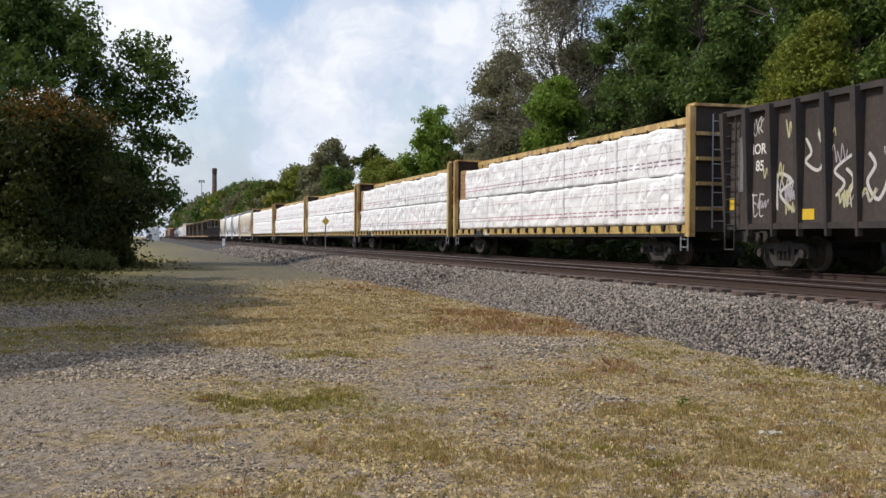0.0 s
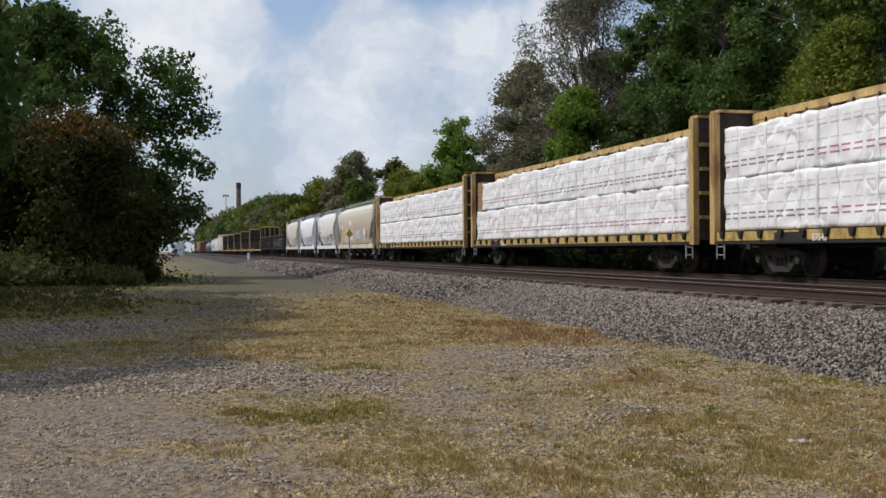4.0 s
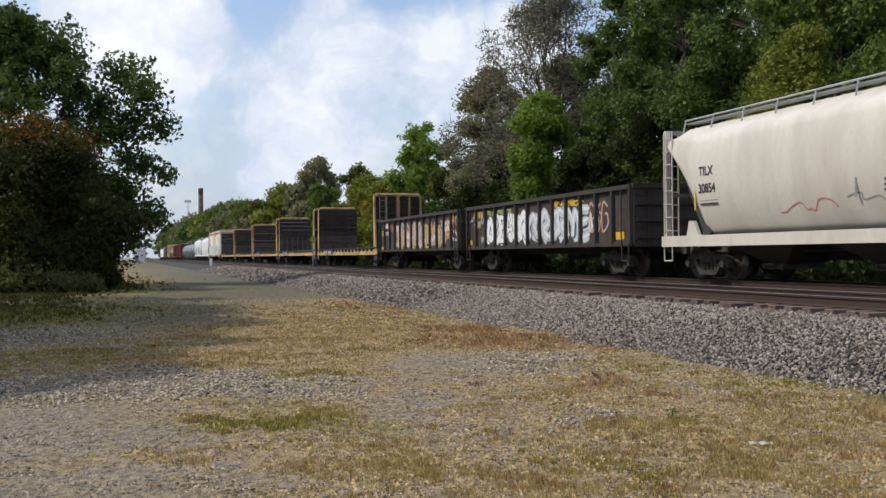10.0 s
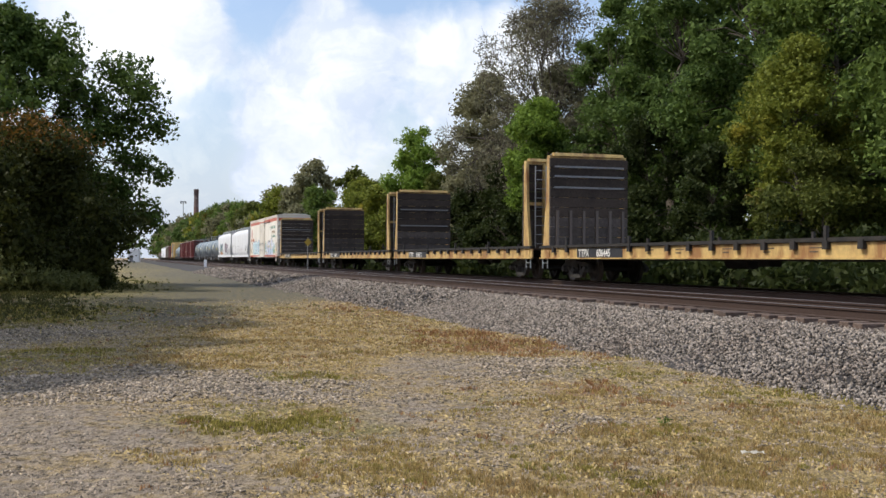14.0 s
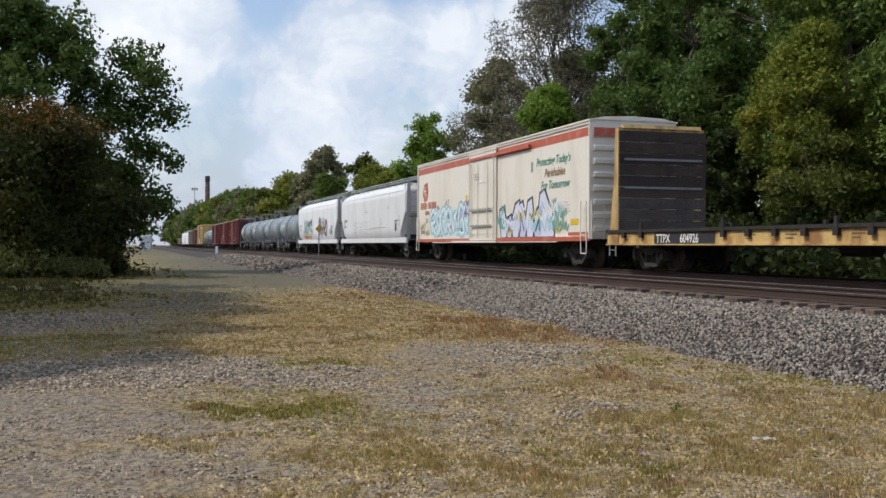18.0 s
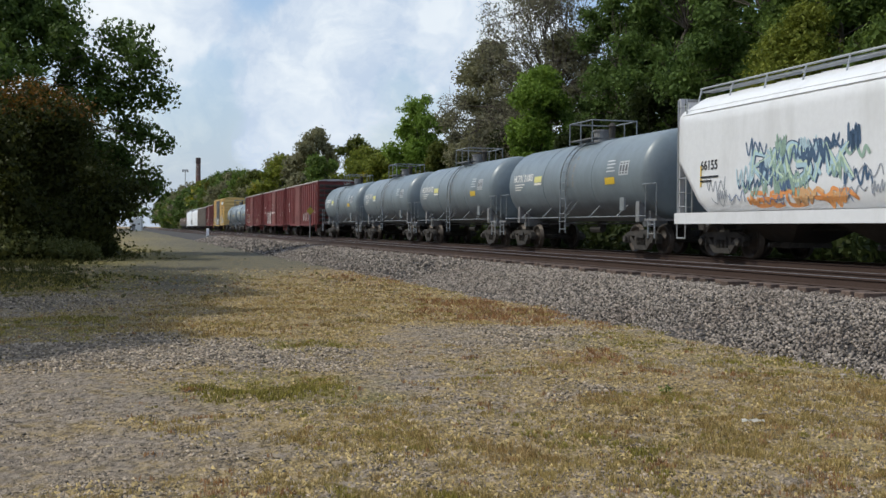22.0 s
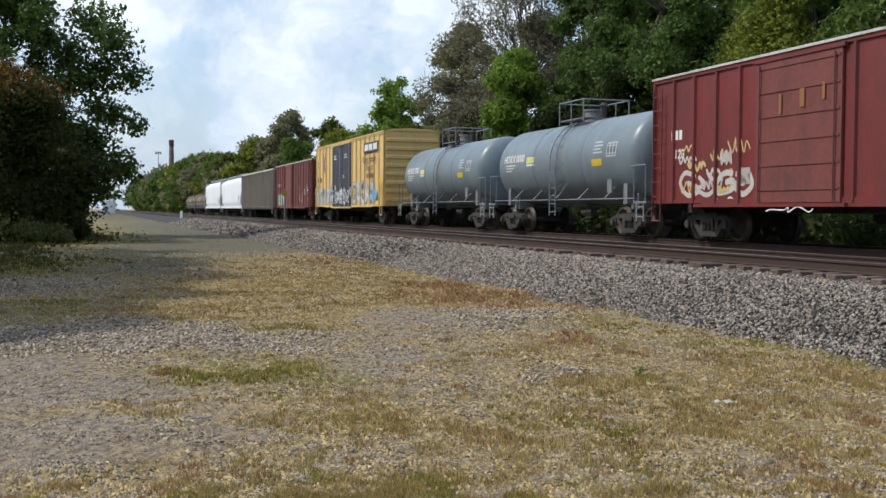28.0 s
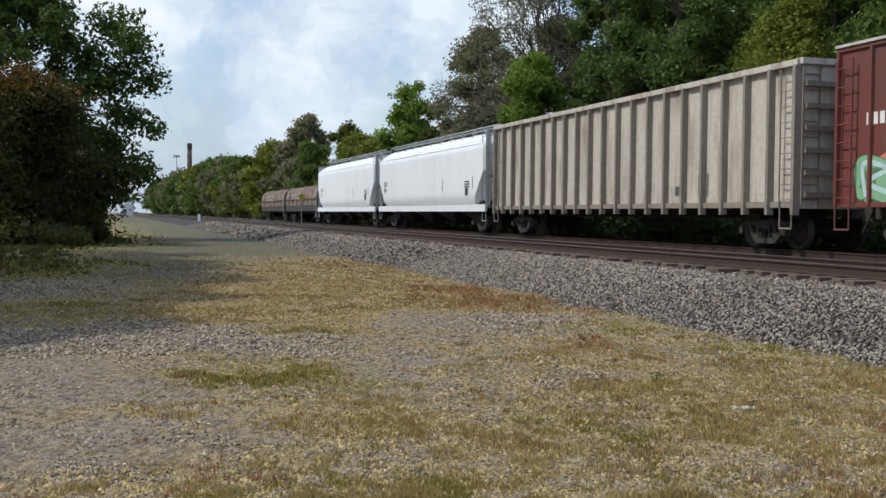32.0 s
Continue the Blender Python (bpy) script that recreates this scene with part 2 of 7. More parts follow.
    dark = mul(nt, ramp(nt, speck, 0.30, 0.10), ramp(nt, mul(nt, mid, broad, "ADD"), 0.85, 1.1, 0.75, 0.15))
    col = mix(nt, dark, col, (0.055, 0.042, 0.026, 1))
    nt.links.new(col, bsdf.inputs["Base Color"])
    bsdf.inputs["Roughness"].default_value = 0.95
    lift = mul(nt, mul(nt, fine, 0.5), mid, "ADD")
    b = node(nt, "ShaderNodeBump", ("Strength", 1.0), ("Distance", 0.07), ("Height", lift))
    nt.links.new(b.outputs[0], bsdf.inputs["Normal"])
    return m


# patches of ground: middle, half sizes, turn, amount
GROUND_PATCHES = [
    # the litter and dark gravel patches carry painted shade as well as ground colour
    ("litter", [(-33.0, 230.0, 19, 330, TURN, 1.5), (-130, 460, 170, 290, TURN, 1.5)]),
    ("straw", [(0, 40, 26, 18, 0, 0.6)]),
    ("green", [(-9.0, 36, 3.5, 8, 10, 0.7), (-60, 190, 70, 130, 14, 0.95), (-18, 62, 8, 34, 14, 1.1), (-17.5, 34, 10, 21, 0, 1.2), (-10.5, 30, 3.5, 6, 0, 0.9), (-6.3, 17.2, 1.8, 1.2, 0, 0.7), (-6.6, 15.4, 1.5, 1.3, 0, 0.6)]),
    ("gold", [(-2.6, 23.0, 3.2, 8.5, 12, 0.95), (-0.6, 19.0, 1.4, 2.6, 10, 0.7), (-3.4, 16.2, 1.7, 1.3, -10, 0.9), (-1.6, 15.0, 1.0, 1.1, 0, 0.7)]),
    ("shaded_gravel", [(-30, 130, 3.5, 90, 17, 0.9), (-7.2, 28.5, 1.9, 5.0, 10, 0.9), (-9.2, 42, 4.4, 10, 14, 1.1), (-11.0, 62, 5.2, 20, 17, 1.2), (-20, 95, 8, 34, 17, 1.2), (-82, 288, 8, 230, 17, 1.1), (-4.4, 47, 2.8, 15, 17, 1.1)]),
    ("stone", [(-8.9, 21.2, 2.3, 2.4, 8, 0.75), (1.0, 15.3, 1.3, 1.7, -10, 0.85), (1.4, 10.2, 0.4, 0.5, 0, 0.7)]),
    ("earth", [(-4.6, 9.6, 2.2, 2.2, 0, 0.9), (-3.3, 6.7, 1.7, 1.2, 0, 0.9), (-3.3, 9.0, 1.6, 0.55, -4, 1.0), (-4.1, 10.2, 0.9, 0.9, 0, 0.8), (-2.2, 7.5, 0.7, 0.4, 0, 0.9), (-2.9, 7.0, 1.5, 0.9, 0, 0.7), (-0.4, 11.3, 0.55, 1.5, 0, 0.95), (-0.3, 15.3, 0.6, 1.7, 0, 0.85), (3.1, 11.0, 0.7, 0.4, 0, 0.7), (1.9, 6.7, 0.5, 0.3, 0, 0.6), (0.4, 8.4, 0.7, 0.3, 0, 0.5)]),
    ("rust", [(1.0, 20.4, 1.3, 3.3, 18, 0.95), (-2.6, 34.5, 1.4, 5.5, 16, 0.6), (1.7, 12.6, 0.4, 0.9, 0, 0.8), (0.4, 18.2, 0.7, 1.0, 0, 0.6)]),
    ("stone", [(-3.6, 13.0, 2.5, 1.35, -3, 1.1), (-1.9, 12.6, 0.7, 0.6, 0, 1.0), (-5.4, 12.2, 1.5, 1.1, 0, 0.7), (3.5, 8.9, 0.35, 0.7, 0, 0.8)]),
    ("green", [(-1.6, 10.1, 1.15, 0.95, 0, 0.9), (-1.0, 10.0, 0.5, 0.6, 0, 0.7), (-1.9, 14.0, 0.6, 0.5, 0, 0.8), (2.6, 14.8, 1.0, 1.2, -30, 0.6), (3.6, 12.6, 0.7, 0.9, -30, 0.6), (4.7, 11.0, 0.9, 1.5, -30, 0.7), (1.9, 9.2, 0.7, 0.3, 0, 0.6), (1.2, 7.8, 0.7, 0.3, 0, 0.5), (3.1, 7.5, 0.5, 0.5, 0, 0.6), (0.6, 11.6, 0.5, 0.4, 0, 0.5)]),
    ("gold", [(2.8, 8.4, 2.2, 1.5, 0, 0.6), (4.0, 10.4, 1.4, 1.2, 0, 0.6), (0.9, 7.4, 1.6, 0.9, 0, 0.45), (2.2, 11.0, 1.6, 1.0, 0, 0.35), (-0.8, 8.3, 0.9, 0.5, 0, 0.3)]),
]
GROUND = ground_material()


def make_ground():
    """One sheet to the horizon, finer near the eye."""
    near = np.linspace(-14, 14, 113)
    xs = np.unique(np.concatenate([np.linspace(-3000, -60, 12), np.linspace(-60, -14, 30), near, np.linspace(14, 60, 30), np.linspace(60, 3000, 12)]))
    ys = np.unique(np.concatenate([np.linspace(-1500, -30, 8), np.linspace(-30, 4, 12), np.linspace(4, 26, 89), np.linspace(26, 90, 50), np.linspace(90, 4000, 20)]))
    gx, gy = np.meshgrid(xs, ys)
    z = np.zeros_like(gx)
    for j in range(gx.shape[0]):
        for i in range(gx.shape[1]):
            x, y = gx[j, i], gy[j, i]
            if abs(x) < 70 and -40 < y < 100:
                z[j, i] = 0.05 * noise.noise((x * 0.35, y * 0.35, 0)) + 0.035 * noise.noise((x * 1.3, y * 1.3, 4)) - 0.01
    verts = np.stack([gx, gy, z], -1).reshape(-1, 3)
    w = len(xs)
    a = (np.arange(len(ys) - 1)[:, None] * w + np.arange(w - 1)[None]).ravel()
    faces = np.stack([a, a + 1, a + 1 + w, a + w], 1)
    ob = new("ground", from_arrays("ground", verts, faces, GROUND, True))
    tagged(ob, "dry grass and bare gravelly earth beside the railway", "ground", kind="structure")


make_ground()

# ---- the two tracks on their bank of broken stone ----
# bank sheet is near-black: the shade between the loose stones, put into its colour
BALLAST = surface("shaded_stone_gaps", (0.040, 0.033, 0.028), 0.95, grain=11, spread=0.95, dirt=(0.035, 0.03, 0.026), dirt_scale=6.0, bump=1.0)
STONES = surface("ballast_stones", (0.25, 0.210, 0.173), 0.9, grain=9, spread=0.35, dirt=(0.17, 0.134, 0.108), dirt_scale=0.8, bump=0.3, random=0.8, island=True)
RAIL_SIDE = surface("rusted_rail", (0.060, 0.036, 0.027), 0.85, 0.2, grain=40, spread=0.3)
RAIL_TOP = surface("worn_rail_head", (0.30, 0.27, 0.26), 0.38, 0.9, grain=60, spread=0.1, bump=0.02)
TIE = surface("creosoted_timber", (0.125, 0.086, 0.066), 0.9, grain=20, spread=0.5, dirt=(0.17, 0.13, 0.11), streak=0.2, bump=0.6, random=0.35)
DUSTED = surface("stone_between_rails", (0.105, 0.080, 0.066), 0.95, grain=18, spread=0.6, dirt=(0.085, 0.062, 0.05), dirt_scale=4.0, bump=0.9)
BANK = [(7.7, -0.06), (8.6, 0.16), (9.6, 0.40), (10.3, 0.49), (10.70, 0.50), (10.98, 0.548), (11.3, 0.578), (18.3, 0.59), (19.0, 0.54), (21.6, -0.06)]


def strip(bm, s0, s1, steps, prof, wobble=0.0):
    rows = []
    for k in range(steps + 1):
        s = s0 + (s1 - s0) * k / steps
        rows.append([bm.verts.new(spot(s, d + (wobble * noise.noise((s * 0.25, d, 0)) if d < 8 else 0), z + (0.012 * noise.noise((s * 0.8, d * 2, 0)) if wobble else 0))) for d, z in prof])
    for a, b in zip(rows, rows[1:]):
        for i in range(len(prof) - 1):
            bm.faces.new((a[i], a[i + 1], b[i + 1], b[i]))
    bmesh.ops.recalc_face_normals(bm, faces=bm.faces)
    return bm


def make_track():
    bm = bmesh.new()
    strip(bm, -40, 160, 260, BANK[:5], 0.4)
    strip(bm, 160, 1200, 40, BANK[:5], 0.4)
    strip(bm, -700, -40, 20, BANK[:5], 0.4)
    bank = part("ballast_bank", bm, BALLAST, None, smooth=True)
    tagged(bank, "sloping stone bank under the tracks, darkened as the shaded gaps between stones", "ballast", kind="structure")
    bed = part("track_bed", strip(bmesh.new(), -700, 1200, 60, BANK[4:]), DUSTED, None)
    tagged(bed, "brown dusted stone bed under the rails", "track bed", kind="structure")
    for name, off, label in (("near_track", NEAR_OFF, "empty track of rusted rails on timber ties"), ("train_track", TRAIN_OFF, "rusted rails on timber ties under the train")):
        root = tagged(new(name), label, "railway track", kind="structure")
        for side in (-0.753, 0.753):
            prof = [(-0.075, 0.0), (0.075, 0.0), (0.075, 0.012), (0.012, 0.03), (0.012, 0.135), (0.036, 0.145), (0.036, 0.172), (-0.036, 0.172), (-0.036, 0.145), (-0.012, 0.135), (-0.012, 0.03), (-0.075, 0.012)]
            bm = bmesh.new()
            lines = [[bm.verts.new(spot(s, off + side + d, RAIL - 0.18 + z)) for d, z in prof] for s in (-700, -40, 60, 200, 1200)]
            for a, b in zip(lines, lines[1:]):
                for i in range(len(prof)):
                    bm.faces.new((a[i], a[(i + 1) % len(prof)], b[(i + 1) % len(prof)], b[i]))
            bmesh.ops.recalc_face_normals(bm, faces=bm.faces)
            rail = part("rail", bm, RAIL_SIDE, root)
            bm = bmesh.new()
            strip(bm, -700, 1200, 6, [(off + side - 0.034, RAIL - 0.004), (off + side - 0.026, RAIL), (off + side + 0.026, RAIL), (off + side + 0.034, RAIL - 0.004)])
            part("rail_head", bm, RAIL_TOP, rail, "polished running surface")
        tie = None
        rng = random.Random(5)
        rest = bmesh.new()
        for k in range(-20, 640):
            s = k * 0.52 + rng.uniform(-0.04, 0.04)
            d = off + rng.uniform(-0.13, 0.13)
            if k < 280:
                m = Matrix.Translation(spot(s, d, RAIL - 0.355)) @ pose(0, 0, 0, 0, 0, TURN + rng.uniform(-1.2, 1.2))
                if tie is None:
                    bm = boxes((-1.3, 1.3, -0.115, 0.115, 0.0, 0.17))
                    bmesh.ops.bevel(bm, geom=bm.edges[:], offset=0.012, segments=1, affect="EDGES")
                    tie = part("tie", bm, TIE, root, at=m)
                else:
                    shared("tie", tie.data, root, at=m)
            else:
                o = spot(s, d, RAIL - 0.355)
                vs = [rest.verts.new(o + ACROSS * x + ALONG * y + Vector((0, 0, z))) for x in (-1.3, 1.3) for y in (-0.115, 0.115) for z in (0.0, 0.17)]
                for f in ((0, 1, 3, 2), (4, 6, 7, 5), (0, 4, 5, 1), (2, 3, 7, 6), (1, 5, 7, 3)):
                    rest.faces.new([vs[i] for i in f])
        tagged(part("far_ties", rest, TIE, root), "dark timber ties further down the line", kind="stuff")


make_track()


def lumps(n, size, rng):
    """n angular stones as (corners, faces), each a skewed block of six corners."""
    tips = np.array([(1, 1, 0.2), (-1, 1, -0.2), (-1, -1, 0.2), (1, -1, -0.2), (0.3, 0.1, 1), (-0.3, -0.1, -1)], float) * 0.55
    faces = np.array([(i, (i + 1) % 4, 4) for i in range(4)] + [((i + 1) % 4, i, 5) for i in range(4)])
    v = tips[None] * rng.uniform(0.6, 1.3, (n, 1, 3)) * size[:, None, None] * rng.uniform(0.6, 1.15, (n, 6, 1))
    a = rng.uniform(0, math.tau, (n, 3))
    for k, (i, j) in enumerate(((0, 1), (1, 2), (0, 2))):
        c, s = np.cos(a[:, k])[:, None], np.sin(a[:, k])[:, None]
        p, q = v[:, :, i].copy(), v[:, :, j].copy()
        v[:, :, i], v[:, :, j] = c * p - s * q, s * p + c * q
    return v, (faces[None] + (np.arange(n) * 6)[:, None, None]).reshape(-1, 3)


def bank_height(d):
    return np.interp(d, [b[0] for b in BANK], [b[1] for b in BANK])


def make_stones():
    rng = np.random.default_rng(3)
    sets = []
    for s0, s1, n, lo, hi in ((8, 16, 14500, 0.022, 0.047), (16, 30, 24000, 0.025, 0.051), (30, 60, 8500, 0.042, 0.082), (60, 120, 2200, 0.08, 0.14)):
        s = rng.uniform(s0, s1, n)
        d = np.minimum(10.7 + 0.35 * rng.uniform(0, 1, n) ** 2, 10.75 - rng.uniform(0, 1, n) * 3.1 + 0.16 * rng.normal(size=n))
        sets.append((s, d, rng.uniform(lo, hi, n)))
    s, d, size = (np.concatenate(q) for q in zip(*sets))
    v, f = lumps(len(s), size, rng)
    ground = np.array([ALONG.x, ALONG.y]) * s[:, None] + np.array([ACROSS.x, ACROSS.y]) * d[:, None]
    v[:, :, 0] += ground[:, :1]
    v[:, :, 1] += ground[:, 1:]
    v[:, :, 2] += (bank_height(d) + size * 0.46)[:, None]
    tagged(new("ballast_stones", from_arrays("ballast_stones", v.reshape(-1, 3), f, STONES)), "loose angular grey stones on the bank", "stones", kind="stuff")


make_stones()


def strayed(x, y):
    """Places pushed about, so that the edges of the patches are ragged."""
    return x + 0.9 * ragged(x, y, 0.9, 11) + 0.35 * ragged(x, y, 3.3, 12), y + 1.3 * ragged(x, y, 0.9, 13) + 0.6 * ragged(x, y, 3.3, 14)


def patch_amount(kind, x, y):
    """How much of one ground cover lies at each place."""
    best = np.zeros(len(x))
    for name, spots in GROUND_PATCHES:
        for cx, cy, rx, ry, turn, amount in spots:
            c, s = math.cos(radians(turn)), math.sin(radians(turn))
            u, v = (x - cx) * c + (y - cy) * s, -(x - cx) * s + (y - cy) * c
            k = np.clip(1.45 - np.sqrt((u / rx) ** 2 + (v / ry) ** 2), 0, 1) * amount
            best = np.maximum(best, k) if name == kind else best * (1 - k)
    return best


def ragged(x, y, scale, seed):
    return np.array([noise.noise((a * scale, b * scale, seed)) for a, b in zip(x, y)])


def ground_height(x, y):
    return 0.05 * ragged(x, y, 0.35, 0) + 0.035 * ragged(x, y, 1.3, 4) - 0.01


def scatter(rng, n, y0, y1, power=2.0):
    """Places in the field ahead of the eye, thinning with distance."""
    y = y0 + (y1 - y0) * rng.uniform(0, 1, n) ** power
    x = rng.uniform(-1, 1, n) * (y * 0.46 + 1.2)
    off = x * ACROSS.x + y * ACROSS.y
    keep = off < 8.2 + 0.5 * ragged(x, y, 0.5, 3)
    return x[keep], y[keep]


def tufts(name, label, colors, n, tall, kinds, seed, base=0.0, wide=0.006, y0=5.6, y1=34, power=2.0):
    rng = np.random.default_rng(seed)
    x, y = scatter(rng, n, y0, y1, power)
    sx, sy = strayed(x, y)
    want = base + sum(patch_amount(k, sx, sy) * w for k, w in kinds) + 0.8 * ragged(x, y, 1.1, seed) + 0.9 * ragged(x, y, 4.0, seed + 1)
    keep = want > rng.uniform(0.1, 0.9, len(x))
    x, y, want = x[keep], y[keep], np.clip(want[keep], 0.3, 1.2)
    blades = 6
    n = len(x) * blades
    px = np.repeat(x, blades) + rng.normal(size=n) * 0.014 * np.repeat(0.6 + y * 0.05, blades)
    py = np.repeat(y, blades) + rng.normal(size=n) * 0.02
    h = np.repeat(tall * want * (1 + np.maximum(y - 20, 0) * 0.03), blades) * rng.uniform(0.4, 1.25, n)
    a = rng.uniform(0, math.tau, n)
    lean = h * rng.uniform(0.1, 1.1, n)
    w = wide * (0.8 + np.repeat(y, blades) * 0.07)
    root = np.stack([px, py, np.repeat(ground_height(x, y), blades) - 0.008], 1)
    side = np.stack([-np.sin(a), np.cos(a), np.zeros(n)], 1) * w[:, None]
    tip = root + np.stack([np.cos(a) * lean, np.sin(a) * lean, h + 0.02], 1)
    mid = root * 0.5 + tip * 0.5 + np.stack([np.zeros(n), np.zeros(n), h * 0.22], 1)
    v = np.stack([root - side, root + side, mid + side * 0.7, tip, mid - side * 0.7], 1)
    f = np.arange(n * 5).reshape(n, 5)
    ob = new(name, from_arrays(name, v.reshape(-1, 3), f, foliage(name + "_blades", *colors)))
    tagged(ob, label, "grass", kind="stuff")


def make_field():
    tufts("dry_grass", "short straw-coloured dry grass", ((0.13, 0.094, 0.034), (0.56, 0.425, 0.165)), 64000, 0.030, (("straw", 0.3), ("gold", 0.35), ("rust", 0.3), ("earth", -1.6), ("stone", -1.2), ("shaded_gravel", -1.0), ("green", -0.3)), 21, base=0.36, wide=0.0032)
    tufts("green_grass", "short yellow-green grass in patches", ((0.09, 0.078, 0.020), (0.42, 0.36, 0.09)), 74000, 0.032, (("green", 1.15), ("earth", -1.0), ("stone", -0.9)), 22, base=-0.08, wide=0.0036)
    tufts("red_grass", "low reddish-brown seeding grass", ((0.15, 0.075, 0.035), (0.46, 0.26, 0.125)), 36000, 0.060, (("rust", 1.2), ("earth", -0.5), ("stone", -0.8)), 23, base=-0.12, wide=0.0034)
    tufts("golden_grass", "low golden dead grass", ((0.15, 0.10, 0.04), (0.52, 0.365, 0.155)), 46000, 0.042, (("gold", 1.0), ("earth", -0.8), ("stone", -0.9)), 26, base=-0.15, wide=0.0034, y1=40)
    tufts("rough_grass", "rank dark green grass towards the thicket", ((0.045, 0.050, 0.016), (0.16, 0.155, 0.052)), 24000, 0.075, (("green", 1.0), ("stone", -0.9), ("shaded_gravel", -0.5), ("rust", -0.3), ("gold", -0.4)), 24, base=-0.05, y0=20, y1=85, power=1.2, wide=0.005)
    tufts("straw_grass", "thin straw-coloured grass along the track", ((0.13, 0.09, 0.04), (0.46, 0.35, 0.17)), 22000, 0.045, (("green", -0.5), ("stone", -0.9), ("shaded_gravel", -0.9)), 25, base=0.36, y0=26, y1=70, power=1.2, wide=0.005)
    rng = np.random.default_rng(9)
    x, y = scatter(rng, 90000, 5.6, 30, 1.8)
    sx, sy = strayed(x, y)
    want = 0.08 + 1.4 * patch_amount("stone", sx, sy) + 0.15 * patch_amount("earth", sx, sy) + 0.45 * ragged(x, y, 2.0, 5)
    keep = want > rng.uniform(0.1, 0.9, len(x))
    x, y, want = x[keep], y[keep], want[keep]
    size = rng.uniform(0.012, 0.034, len(x)) * (0.65 + 0.65 * np.clip(want, 0, 1)) * (0.8 + y * 0.025)
    v, f = lumps(len(x), size, rng)
    v[:, :, 2] *= 0.7
    v += np.stack([x, y, ground_height(x, y) + size * 0.2], 1)[:, None]
    tagged(new("gravel", from_arrays("gravel", v.reshape(-1, 3), f, PEBBLE)), "small loose grey and buff pebbles", "gravel", kind="stuff")


def clods(name, label, material, n, tall, kinds, base, seed, lo, hi, y1=40, drawn=1.0):
    """Small crumbs and mats that roughen the ground: low four-sided heaps."""
    rng = np.random.default_rng(seed)
    x, y = scatter(rng, n, 5.6, y1, 1.9)
    sx, sy = strayed(x, y)
    want = base + sum(patch_amount(k, sx, sy) * w for k, w in kinds) + 0.6 * ragged(x, y, 1.6, seed) + 0.8 * ragged(x, y, 6.0, seed + 2)
    keep = want > rng.uniform(0.0, 1.0, len(x))
    x, y = x[keep], y[keep]
    n = len(x)
    size = rng.uniform(lo, hi, n) * (0.75 + y * 0.03)
    a = rng.uniform(0, math.tau, n)
    level = ground_height(x, y)
    ring = []
    for k in range(4):
        r = size * rng.uniform(0.6, 1.3, n)
        ring.append(np.stack([x + np.cos(a + k * 1.571) * r * drawn, y + np.sin(a + k * 1.571) * r, level - 0.006], 1))
    top = np.stack([x + rng.normal(size=n) * size * 0.35, y + rng.normal(size=n) * size * 0.35, level + size * tall * rng.uniform(0.3, 1.0, n)], 1)
    v = np.stack(ring + [top], 1)
    f = np.array([(0, 1, 4), (1, 2, 4), (2, 3, 4), (3, 0, 4)])[None] + (np.arange(n) * 5)[:, None, None]
    tagged(new(name, from_arrays(name, v.reshape(-1, 3), f.reshape(-1, 3), material)), label, "ground cover", kind="stuff")


CRUMB = surface("earth_crumbs", (0.265, 0.209, 0.150), 0.95, grain=30, spread=0.3, bump=0.2, random=0.75, island=True)
MATS = surface("dead_grass_mats", (0.35, 0.258, 0.108), 0.95, grain=60, spread=0.45, bump=0.6, random=0.7, island=True)
clods("earth_crumbs", "crumbs of dry earth and small stones", CRUMB, 95000, 1.25, (("earth", -0.15), ("stone", 0.2), ("straw", -0.2)), 0.52, 51, 0.007, 0.019)
clods("dead_grass", "flat mats of dead grass", MATS, 105000, 1.0, (("straw", 0.3), ("gold", 0.3), ("rust", 0.2), ("earth", -1.5), ("stone", -1.0), ("shaded_gravel", -0.6)), 0.70, 52, 0.009, 0.026)
HUMUS = surface("dark_litter", (0.050, 0.038, 0.025), 0.95, grain=40, spread=0.5, bump=0.4, random=0.5, island=True)
CHIPS = surface("pale_chips", (0.56, 0.45, 0.28), 0.9, grain=40, spread=0.3, bump=0.2, random=0.4, island=True)
clods("dark_litter", "dark bits of soil, bark and dead stems", HUMUS, 72000, 0.45, (("earth", -0.25), ("gold", -0.1), ("stone", 0.15)), 0.46, 53, 0.008, 0.021, 34, 2.2)
clods("pale_chips", "pale chips of stone and straw", CHIPS, 15000, 0.8, (("earth", -0.3), ("green", -0.1)), 0.34, 54, 0.006, 0.015, 30, 1.5)
PEBBLE = surface("pebbles", (0.36, 0.29, 0.215), 0.9, grain=20, spread=0.25, bump=0.2, random=0.7, island=True)
make_field()


